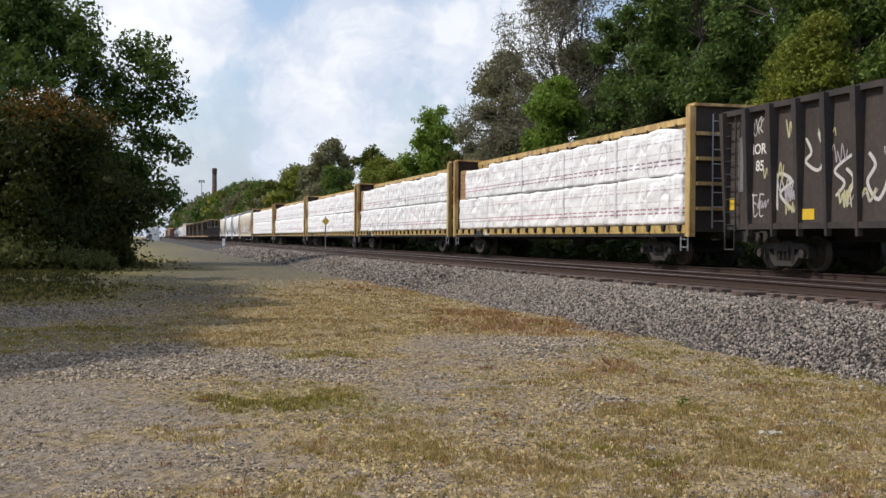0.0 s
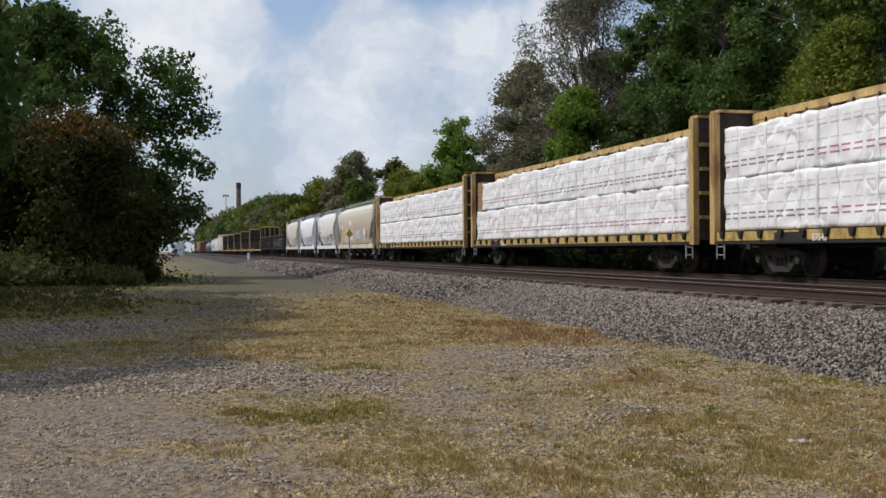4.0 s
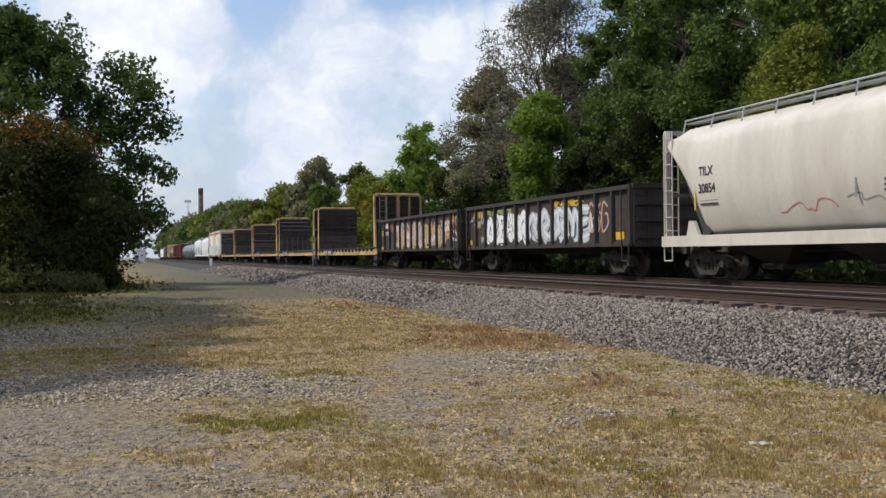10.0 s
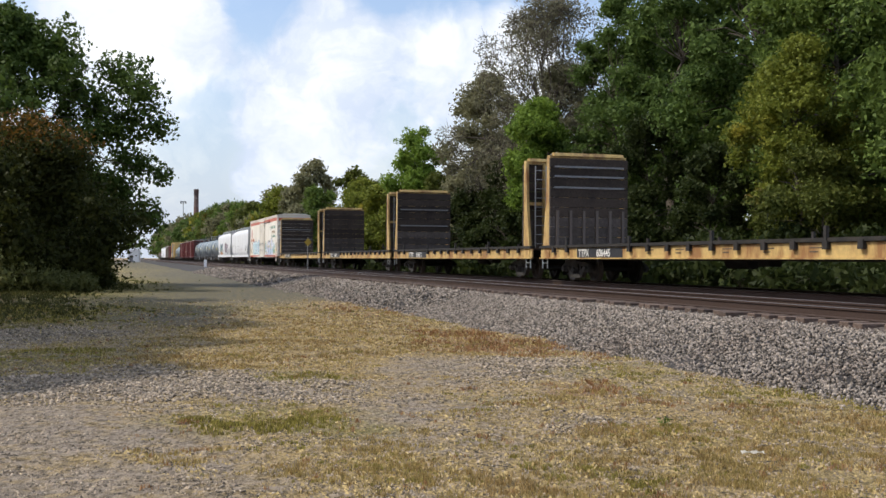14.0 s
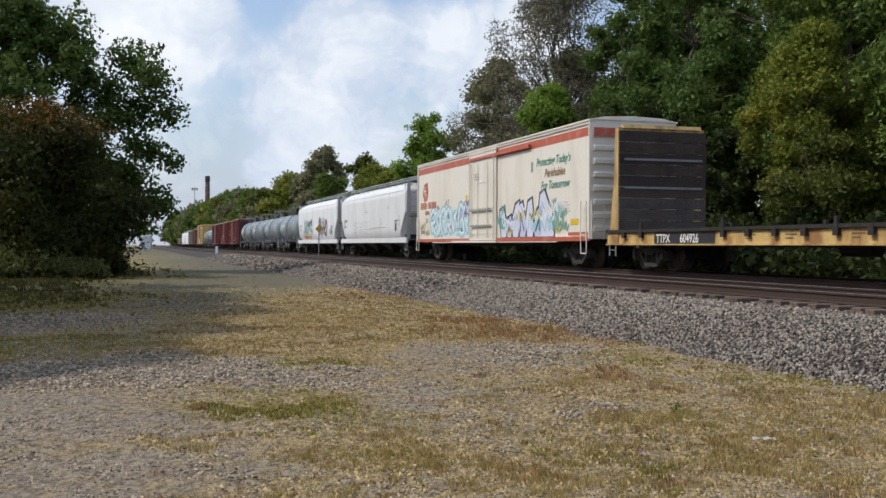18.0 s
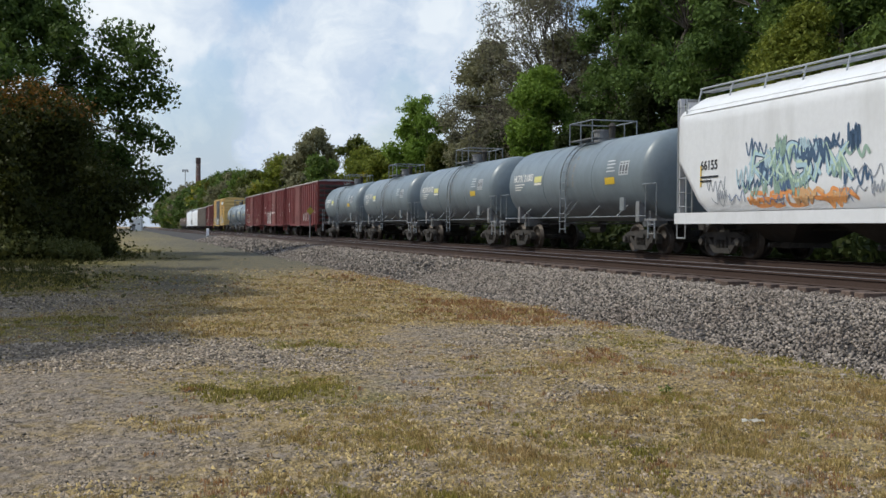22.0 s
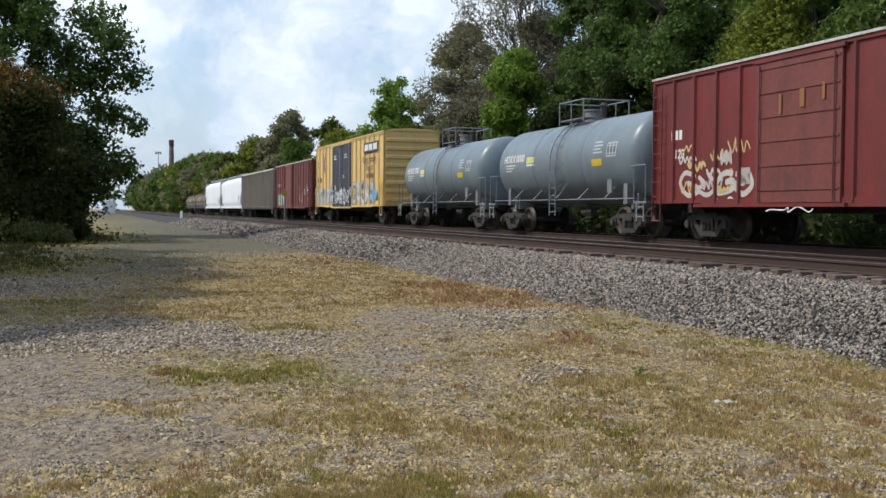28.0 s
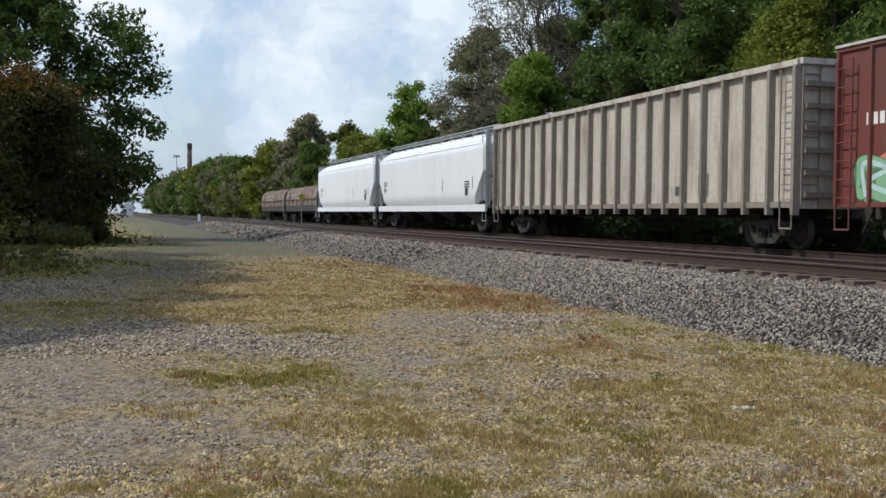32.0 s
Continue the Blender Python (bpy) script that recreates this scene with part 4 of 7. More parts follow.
def rungs(bm, a, b, up, z0, z1, n, r=0.014, stiles=True):
    """A ladder in the plane from a to b (x, y), from z0 to z1."""
    if stiles:
        for x, y in (a, b):
            tube(bm, (x, y, z0), (x, y, z1), r * 1.7, seg=5)
    for k in range(n):
        z = z0 + (z1 - z0) * (k + 0.5) / n
        tube(bm, (a[0], a[1], z), (b[0], b[1], z), r, seg=5)
    return bm


def add_ladders(car, L, w, z0, z1, material, ends=True, n=6, far=True):
    for k in (1, -1):
        h = L / 2
        for side in (-1, 1) if far else (-1,):
            y = side * (w + 0.07)
            part("side_ladder", rungs(bmesh.new(), (k * (h - 0.12), y), (k * (h - 0.58), y), 0, z0, z1, n), material, car)
            bm = bmesh.new()
            for x in (k * (h - 0.10), k * (h - 0.55)):
                tube(bm, (x, y, z0), (x, y, 0.52), 0.02, seg=5)
            tube(bm, (k * (h - 0.10), y, 0.52), (k * (h - 0.55), y, 0.52), 0.022, seg=5)
            part("stirrup_step", bm, material, car)
        if ends:
            part("end_ladder", rungs(bmesh.new(), (k * (h + 0.08), -w + 0.05), (k * (h + 0.08), -w + 0.5), 0, z0, z1, n), material, car)


# ---- lettering and spray paint ----
def words(car, text, x, z, size, color, y, lean=0.0, name="lettering"):
    """Painted words on the flank, starting at x, on the line z."""
    cu = bpy.data.curves.new("words", "FONT")
    cu.body, cu.size, cu.shear = text, size, lean
    cu.offset = size * 0.022
    tmp = bpy.data.objects.new("words", cu)
    me = bpy.data.meshes.new_from_object(tmp)
    bpy.data.objects.remove(tmp)
    me.materials.append(paint(*color))
    return shared(name, me, car, at=pose(x, y - 0.006, z, 90))


def words_on(car, text, x, z, size, color, skin):
    """Painted words that follow a curved flank."""
    ob = words(car, text, x, z, size, color, -skin(z))
    for v in ob.data.vertices:
        v.co.z = skin(z + v.co.y) - skin(z) + 0.004
    return ob


def bars(car, rows, color, y, name="lettering"):
    """Writing too small to read: bars of its size, rows of x0, x1, z0, z1."""
    for x0, x1, z0, z1 in rows:
        bm = bmesh.new()
        box(bm, x0, x1, y - 0.006, y - 0.001, z0, z1)
        part(name, bm, paint(*color), car)


def small_print(car, x, z, y, n=3, w=0.8, color=BLACK_INK, h=0.05, gap=0.11, seed=1):
    rng = random.Random(seed)
    bars(car, [(x, x + w * rng.uniform(0.6, 1.0), z - k * gap, z - k * gap + h) for k in range(n)], color, y)


def ribbon(bm, pts, wide, skin, lift):
    """A sprayed stroke: a flat band along points (x, z) that lies on the flank."""
    n = len(pts)
    rows = []
    for i, (x, z) in enumerate(pts):
        ax, az = pts[max(0, i - 1)]
        bx, bz = pts[min(n - 1, i + 1)]
        d = math.hypot(bx - ax, bz - az) or 1.0
        nx, nz = -(bz - az) / d, (bx - ax) / d
        w = wide * (0.55 if i in (0, n - 1) else 1.0)
        rows.append([bm.verts.new((x + nx * w * s, -skin(z + nz * w * s) - lift, z + nz * w * s)) for s in (-1, 1)])
    for a, b in zip(rows, rows[1:]):
        bm.faces.new((a[0], a[1], b[1], b[0]))


def smooth_line(pts, n=7):
    """Points along a curve through the given ones."""
    out = []
    m = len(pts)
    for i in range(m - 1):
        p0, p1, p2, p3 = (Vector(pts[max(0, min(m - 1, i + k))]) for k in (-1, 0, 1, 2))
        for k in range(n):
            t = k / n
            v = 0.5 * ((2 * p1) + (p2 - p0) * t + (2 * p0 - 5 * p1 + 4 * p2 - p3) * t * t + (3 * p1 - p0 - 3 * p2 + p3) * t ** 3)
            out.append((v.x, v.y))
    out.append(tuple(pts[-1]))
    return out


GLYPHS = [
    [[(0, 0.1), (0.2, 1), (0.55, 0.35)], [(0.3, 0), (0.7, 0.9), (1, 0.2)]],
    [[(0.1, 0.9), (0.5, 0.6), (0.1, 0.3), (0.6, 0), (1, 0.4), (0.7, 0.95)]],
    [[(0, 0.5), (0.4, 1), (0.9, 0.7), (0.5, 0.4), (1, 0)], [(0.1, 0), (0.3, 0.45)]],
    [[(0.2, 0), (0, 0.6), (0.6, 1), (0.7, 0.5), (0.3, 0.45), (0.9, 0.05)], [(0.6, 0.7), (1.05, 0.9)]],
    [[(0, 1), (0.45, 0.1), (0.6, 0.8), (1, 0)], [(0.5, 0.5), (1, 0.9)], [(0, 0.15), (0.3, 0.4)]],
    [[(0.1, 0), (0.5, 0.3), (0.2, 0.7), (0.8, 1)], [(0.6, 0), (0.95, 0.5), (0.6, 0.7)]],
    [[(0.05, 0), (0.45, 1), (0.95, 0)], [(0.2, 0.35), (0.8, 0.4)]],
    [[(0.1, 1), (0.15, 0), (0.8, 0.05)], [(0.15, 0.55), (0.7, 0.6)], [(0.1, 1), (0.9, 0.95)]],
    [[(0.1, 0), (0.1, 1), (0.8, 0.75), (0.2, 0.5), (0.95, 0)]],
    [[(0.9, 0.9), (0.3, 1), (0.05, 0.5), (0.3, 0), (0.95, 0.15), (0.9, 0.5), (0.5, 0.5)]],
]


def blot(bm, cx, cz, rx, rz, rng, skin, lift):
    """An uneven sprayed patch that lies on the flank."""
    n = 14
    rim = []
    for k in range(n):
        a = k * math.tau / n
        q = rng.uniform(0.75, 1.2)
        rim.append((cx + rx * q * math.cos(a), cz + rz * q * math.sin(a)))
    mid = bm.verts.new((cx, -skin(cz) - lift, cz))
    ring = [bm.verts.new((x, -skin(z) - lift, z)) for x, z in rim]
    for k in range(n):
        bm.faces.new((mid, ring[k], ring[(k + 1) % n]))


def graffiti(car, x0, x1, z0, z1, letters, seed, skin, fill=None, edge=None, cloud=None, accent=None, fat=0.17, sharp=False, lift=0.004, dense=True):
    """A sprayed piece: bent letter-like shapes that overlap, each with its under-painting, shadow, edge, fill and highlight."""
    rng = random.Random(seed)
    step = (x1 - x0) / letters
    w = min(step, z1 - z0) * fat
    for k in range(letters):
        lean = rng.uniform(-0.12, 0.12)
        strokes = []
        for line in rng.choice(GLYPHS):
            pts = []
            for u, v in line:
                u, v = u + rng.uniform(-0.11, 0.11) + lean * v, min(1.04, max(0.0, v + rng.uniform(-0.10, 0.10)))
                pts.append((x0 + step * (k - 0.02 + 1.06 * u), z0 + w + (z1 - z0 - 2 * w) * v))
            strokes.append(pts if sharp and len(pts) < 6 else smooth_line(pts))
        bm = bmesh.new()
        inks = []
        if cloud:
            for _ in range(3):
                blot(bm, x0 + step * (k + rng.uniform(0.2, 0.8)), z0 + (z1 - z0) * rng.uniform(0.32, 0.62), step * 0.5, (z1 - z0) * 0.36, rng, skin, lift + rng.uniform(-0.0014, -0.0004))
            inks.append(paint(*cloud))
        up = 0.0
        for ink, wide, dx, dz in ((edge, 1.12, 0.28, -0.25), (edge, 1.22, 0.0, 0.0), (fill, 1.0 if edge else 0.6, 0.0, 0.0), (accent, 0.3, 0.35, 0.2)):
            if not ink:
                continue
            first = len(bm.faces)
            for i, pts in enumerate(strokes):
                ribbon(bm, [(x + w * dx, z + w * dz) for x, z in pts], w * wide * rng.uniform(0.85, 1.15), skin, lift + up + i * 0.0006 + (k % 3) * 0.0002)
            if ink is fill and dense and edge:
                # bars and bits that fill the gaps between strokes
                for _ in range(2):
                    a, b = rng.uniform(0.1, 0.9), rng.uniform(0.15, 0.8)
                    ribbon(bm, [(x0 + step * (k + a), z0 + (z1 - z0) * b), (x0 + step * (k + a + rng.uniform(-0.3, 0.3)), z0 + (z1 - z0) * (b + rng.uniform(-0.2, 0.25)))], w * 0.7, skin, lift + up + 0.002)
            for f in list(bm.faces)[first:]:
                f.material_index = len(inks)
            inks.append(paint(*ink))
            up += 0.0028
        ob = part("graffiti", bm, inks[0], car)
        for m in inks[1:]:
            ob.data.materials.append(m)


def tags(car, x0, x1, z0, z1, n, seed, skin, colors, wide=0.014, tall=0.5):
    """Small hand-written tags scattered over a flank, each one line of ink."""
    rng = random.Random(seed)
    for k in range(n):
        x, z = rng.uniform(x0, x1), rng.uniform(z0, z1)
        long, high = rng.uniform(0.35, 1.1), rng.uniform(0.4, 1.0) * tall
        m = rng.randint(5, 10)
        pts = [(x + long * (i + rng.uniform(-0.5, 0.5)) / m, z + high * (rng.uniform(0.0, 0.35) if i % 2 else rng.uniform(0.6, 1.0))) for i in range(m + 1)]
        bm = bmesh.new()
        ribbon(bm, smooth_line(pts, 5), wide * rng.uniform(0.7, 1.5), skin, 0.0095 + 0.0003 * k)
        part("graffiti", bm, paint(*rng.choice(colors)), car)


def scribble(car, x0, x1, z0, z1, n, seed, skin, color, wide=0.018):
    """Thin tags of one continuous line."""
    rng = random.Random(seed)
    pts = [(x0 + (x1 - x0) * (k + rng.uniform(-0.6, 0.6)) / n, rng.uniform(z0, z1)) for k in range(n + 1)]
    bm = bmesh.new()
    ribbon(bm, smooth_line(pts, 6), wide, skin, 0.005)
    part("graffiti", bm, paint(*color), car)


def flat_skin(w):
    return lambda z: w


def car_root(name, label, group=""):
    return tagged(new(name), label, "rail car", group or "cars of the freight train")


# ---- cars ----
def centerbeam(L, seed, gap_at_back=True):
    """A centre-beam flat car loaded with wrapped lumber."""
    rng = random.Random(seed)
    car = car_root("centerbeam_flatcar", "yellow centre-beam flatcar loaded with white-wrapped lumber", "lumber cars")
    h, w, top = L / 2, 1.5, 4.5
    add_running_gear(car, L, 2.6)
    for k in (-1, 1):
        part("side_sill", boxes((-h, h, k * w - 0.03, k * w + 0.03, 0.95, 1.19)), SILL_YELLOW, car)
        part("lower_sill", boxes((-h, h, k * w - 0.02, k * w + 0.02, 0.86, 0.95)), GRIME, car)
        n = int(L / 0.92)
        pocket = bmesh.new()
        extrude(pocket, [(-0.12, 1.20), (0.10, 1.20), (0.03, 1.0), (-0.05, 1.0)], "y", k * (w + 0.03), k * (w + 0.10))
        first = None
        for i in range(n):
            x = -h + 0.5 + i * (L - 1.0) / (n - 1)
            if first is None:
                first = part("stake_pocket", pocket, GRIME, car, at=pose(x, 0, 0))
            else:
                shared("stake_pocket", first.data, car, at=pose(x, 0, 0))
    part("deck", boxes((-h, h, -1.48, 1.48, 1.10, 1.20)), GRIME, car)
    part("top_chord", boxes((-h + 0.2, h - 0.2, -0.42, 0.42, top - 0.10, top), (-h + 0.2, h - 0.2, -0.05, 0.05, top - 0.42, top - 0.1), (-h + 0.2, h - 0.2, -0.44, -0.38, top - 0.2, top - 0.04)), OLD_YELLOW, car)
    for i in range(23):
        x = -h + 0.9 + i * (L - 1.8) / 22
        part("hanger", boxes((x - 0.035, x + 0.035, -0.46, -0.40, top - 0.52, top - 0.16)), GRIME, car)
    for i in range(9):
        x = -h + 1.2 + i * (L - 2.4) / 8
        part("centre_post", boxes((x - 0.14, x + 0.14, -0.22, 0.22, 1.15, top - 0.1)), GRIME, car)
    for k in (-1, 1):
        bulk = part("bulkhead", boxes((k * h - 0.10, k * h + 0.10, -w, w, 1.0, top)), PLANK, car)
        for y in (-w, w):
            part("bulkhead_post", boxes((k * h - 0.13, k * h + 0.13, y - 0.09, y + 0.09, 0.86, top + 0.02)), YELLOW, bulk)
        part("bulkhead_cap", boxes((k * h - 0.22, k * h + 0.22, -w, w, top + 0.02, top + 0.10)), YELLOW, bulk)
        for z in (1.6, 2.3, 3.0, 3.7):
            part("bulkhead_rail", boxes((k * h + k * 0.1, k * h + k * 0.22, -w + 0.1, w - 0.1, z, z + 0.1)), OLD_YELLOW, bulk)
        part("ladder", rungs(bmesh.new(), (k * (h + 0.26), -w + 0.55), (k * (h + 0.26), -w + 0.98), 0, 1.1, 4.3, 8), GALV, bulk)
        bm = bmesh.new()
        extrude(bm, [(k * (h - 0.2), top - 0.1), (k * (h - 2.0), top - 0.1), (k * (h - 2.0), top - 0.3), (k * (h - 0.2), top - 0.95)], "y", -0.42, 0.42)
        part("gusset", bm, OLD_YELLOW, car)
    # packages in two tiers on each side
    cols = 5
    span = (L - 0.9) / cols
    for side in (-1, 1):
        for tier in range(2):
            for c in range(cols):
                x0 = -h + 0.45 + c * span
                z0 = 1.22 + tier * 1.41
                z1 = z0 + 1.38 + rng.uniform(-0.02, 0.04)
                if tier and gap_at_back and c == 0:
                    # torn wrapping: bare boards show at the end of the stack
                    for b in range(6):
                        part("bare_board", boxes((x0 + 0.02 * (b % 3), x0 + span * 0.24 - 0.07 * (b % 2), *sorted((side * 0.3, side * (w - 0.10))), z0 + b * 0.235, z0 + b * 0.235 + 0.215)), RAW_LUMBER, car)
                    x0 += span * 0.22
                    z1 -= 0.10
                x1 = -h + 0.45 + (c + 1) * span - 0.05
                nx, nz = (30, 14) if side < 0 else (3, 2)
                bm = bmesh.new()
                grid = []
                for i in range(nx + 1):
                    col = []
                    for j in range(nz + 1):
                        x, z = x0 + (x1 - x0) * i / nx, z0 + (z1 - z0) * j / nz
                        p = 0.03 * noise.noise((x * 1.3, z * 1.6, seed + c)) + 0.02 * noise.noise((x * 4 + z, z * 2.6, seed))
                        fold = noise.noise((x * 1.9 + z * 0.8, z * 1.9 - x * 0.5, seed + 3 * c + 9 * tier))
                        p += 0.11 * (0.25 - abs(fold)) + 0.035 * (0.2 - abs(noise.noise((x * 4.2 - z * 3, z * 4.5, seed + c))))
                        e = 0.03 if i in (0, nx) else 0.0
                        lifted = (0.13 if tier else 0.04) * noise.noise((x * 0.9, 7, seed + tier)) + (0.05 if tier else 0.015) * noise.noise((x * 3.1, 3, seed)) if j == nz else 0
                        col.append(bm.verts.new((x - x0, side * (w - 0.04 - e + p), z - z0 + lifted)))
                    grid.append(col)
                for i in range(nx):
                    for j in range(nz):
                        bm.faces.new((grid[i][j], grid[i + 1][j], grid[i + 1][j + 1], grid[i][j + 1]))
                inner = [[bm.verts.new((g[j].co.x, side * 0.3, g[j].co.z)) for j in (0, nz)] for g in grid]
                for i in range(nx):
                    bm.faces.new((grid[i][nz], grid[i + 1][nz], inner[i + 1][1], inner[i][1]))
                    bm.faces.new((grid[i][0], inner[i][0], inner[i + 1][0], grid[i + 1][0]))
                for i in (0, nx):
                    bm.faces.new((*grid[i], inner[i][1], inner[i][0]))
                bmesh.ops.recalc_face_normals(bm, faces=bm.faces)
                line = [[v.co.copy() for v in col] for col in grid]
                pack = part("lumber_package", bm, WRAP, car, at=pose(x0, 0, z0), smooth=True)
                if side < 0:
                    for i in (5, 15, 25):
                        bm = bmesh.new()
                        for a, b in zip(line[i], line[i][1:]):
                            vs = [bm.verts.new((q.x + dx, q.y - 0.005, q.z)) for q, dx in ((a, -0.007), (a, 0.007), (b, 0.007), (b, -0.007))]
                            bm.faces.new(vs)
                        part("strap", bm, STRAP, pack)
    words(car, str(rng.randint(86000, 88999)), -h + 4.6, 0.92, 0.24, CREAM_INK, -w - 0.03)
    bars(car, [(-h + 3.0, -h + 4.4, 0.90, 1.14)], BLACK_INK, -w - 0.03)
    for k in (-1, 1):
        part("stirrup_step", rungs(bmesh.new(), (k * (h - 0.1), -w), (k * (h - 0.5), -w), 0, 0.45, 0.9, 2), GALV, car)
    return car


def hopper_skin(zb, zt, w, round_side):
    """Half width of a covered hopper's flank by height."""
    def at(z):
        u = min(1.0, max(0.0, (z - zb) / (zt - zb)))
        if round_side:
            return w * (1 - 0.30 * abs(u - 0.55) ** 2.4 * 4.0) if u < 0.9 else w * (0.80 - (u - 0.9) * 3.2)
        if u < 0.1:
            return w * (0.90 + u)
        return w if u < 0.80 else w * (1.0 - ((u - 0.80) / 0.20) ** 1.7 * 0.55)
    return at


def hopper(L, label, body, sill, zt=4.35, bays=3, round_side=True, seed=1, cut=1.55, number="", mark="", marks=True, name="covered_hopper", end_paint=None, lines=0, low_cut=False):
    car = car_root(name, label)
    h, w, zb = L / 2, 1.58, 1.18
    skin = hopper_skin(zb, zt, w, round_side)
    add_running_gear(car, L, 1.75)
    # hull: bottom edge climbs towards the ends
    bm = bmesh.new()
    levels = 15
    xs = [-h + 0.30 + (2 * h - 0.6) * k / 4 for k in range(5)]
    ends = [cut * (1 - k / 9) ** 1.0 for k in range(10)]
    xs = sorted({round(v, 3) for v in [-h + 0.30 + e for e in ends] + [h - 0.30 - e for e in ends] + [0, -h / 2, h / 2]})
    rows = []
    for x in xs:
        u = max(0.0, min(1.0, (abs(x) - (h - 0.30 - cut)) / cut))
        low = zb + (zt - 0.55 - zb) * (u ** 0.45 if round_side else u * 0.54 if low_cut else u ** 0.62 * 0.75) if u > 0 else zb
        row = []
        for j in range(levels + 1):
            z = low + (zt - low) * j / levels
            row.append((x, skin(z), z))
        rows.append([bm.verts.new((p[0], -p[1], p[2])) for p in row] + [bm.verts.new((p[0], p[1], p[2])) for p in reversed(row)])
    for a, b in zip(rows, rows[1:]):
        for j in range(len(a) - 1):
            bm.faces.new((a[j], a[j + 1], b[j + 1], b[j]))
        bm.faces.new((a[-1], a[0], b[0], b[-1]))
    bm.faces.new(rows[0])
    bm.faces.new(rows[-1])
    bmesh.ops.recalc_face_normals(bm, faces=bm.faces)
    part("body", bm, body, car, smooth=True)
    # slope sheets inside the ends and the end posts
    for k in (-1, 1):
        bm = bmesh.new()
        extrude(bm, [(k * (h - 0.35), 3.75), (k * (h - 0.5), 3.85), (k * (h - cut - 0.5), zb + 0.1), (k * (h - cut - 0.2), zb)], "y", -1.3, 1.3)
        part("slope_sheet", bm, SLOPE, car)
        for y in (-1.42, 1.42):
            part("end_post", boxes((k * (h - 0.14) - 0.06, k * (h - 0.14) + 0.06, y - 0.07, y + 0.07, 1.05, zt - 0.05)), end_paint or body, car)
        part("end_frame", boxes((k * (h - 0.12) - 0.05, k * (h - 0.12) + 0.05, -1.42, 1.42, zt - 0.16, zt - 0.04), (k * (h - 0.12) - 0.05, k * (h - 0.12) + 0.05, -1.42, 1.42, 2.35, 2.45), (k * (h - 0.2) - 0.12, k * (h - 0.2) + 0.12, -0.25, 0.25, 1.1, zt - 0.1)), GREY, car)
        part("end_platform", boxes((k * (h - 0.55) - 0.55, k * (h - 0.55) + 0.55, -1.45, 1.45, 1.08, 1.16)), GREY, car)
        if low_cut:
            part("end_sheet", boxes((k * (h - 0.40) - 0.03, k * (h - 0.40) + 0.03, -1.36, 1.36, 2.55, zt - 0.16)), end_paint or body, car)
        for y in () if low_cut else (-1.47, 1.47):
            bm = bmesh.new()
            extrude(bm, [(k * (h - cut - 0.35), 1.05), (k * (h - cut + 0.45), 1.05), (k * (h - cut + 0.25), 1.62), (k * (h - cut + 0.02), 1.62)], "y", y - 0.05, y + 0.05)
            part("corner_plate", bm, sill, car)
    for y in (-1, 1):
        part("side_sill", boxes((-h + 0.05, h - 0.05, y * 1.52 - 0.05, y * 1.52 + 0.05, 0.92, 1.22)), sill, car)
    for i in range(bays):
        x = (i - (bays - 1) / 2) * (L - 2 * cut - 0.6) / bays
        half = (L - 2 * cut - 0.6) / bays / 2 - 0.12
        bm = bmesh.new()
        lo = [bm.verts.new((x + sx * 0.32, sy * 0.5, 0.42)) for sx, sy in ((-1, -1), (1, -1), (1, 1), (-1, 1))]
        hi = [bm.verts.new((x + sx * half, sy * 1.35, 1.2)) for sx, sy in ((-1, -1), (1, -1), (1, 1), (-1, 1))]
        bm.faces.new(lo)
        for j in range(4):
            bm.faces.new((lo[j], lo[(j + 1) % 4], hi[(j + 1) % 4], hi[j]))
        bay = part("discharge_hopper", bm, GRIME, car)
        bm = boxes((x - 0.38, x + 0.38, -0.62, 0.62, 0.32, 0.46))
        tube(bm, (x, -0.95, 0.40), (x, -0.6, 0.40), 0.06, seg=8)
        part("outlet_gate", bm, TRUCK, bay)
        if label.startswith("tan"):
            part("outlet_cap", tube(bmesh.new(), (x, -1.05, 0.42), (x, -0.92, 0.42), 0.09, seg=10), paint(0.8, 0.8, 0.8), bay)
    # roof: hatches, walkway and hand rails
    part("roof_hatches", boxes(*[(x - 0.35, x + 0.35, -0.35, 0.35, zt - 0.02, zt + 0.10) for x in [(-h + 1.6) + k * (L - 3.2) / 9 for k in range(10)]]), body, car)
    walkway = part("roof_walkway", boxes((-h + 0.2, h - 0.2, -0.82, -0.50, zt + 0.14, zt + 0.18), (-h + 0.2, h - 0.2, 0.50, 0.82, zt + 0.14, zt + 0.18)), GALV, car)
    for y in (-0.86, 0.86):
        bm = bmesh.new()
        n = max(6, int(L / 1.55))
        for i in range(n + 1):
            x = -h + 0.25 + i * (L - 0.5) / n
            tube(bm, (x, y * 1.12, zt - 0.16), (x, y, zt + 0.24), 0.025, seg=5)
        tube(bm, (-h + 0.2, y, zt + 0.24), (h - 0.2, y, zt + 0.24), 0.028, seg=5)
        part("roof_rail", bm, GALV, walkway)
    for k in range(lines):
        z = zt - 0.42 - k * 0.13
        bm = bmesh.new()
        for y in (-1, 1):
            tube(bm, (-h + 0.45, y * skin(z), z), (h - 0.45, y * skin(z), z), 0.022, seg=5)
        part("roof_seam", bm, body, car)
    add_ladders(car, L, 1.44, 1.2, zt - 0.1, GALV if end_paint else sill, n=8)
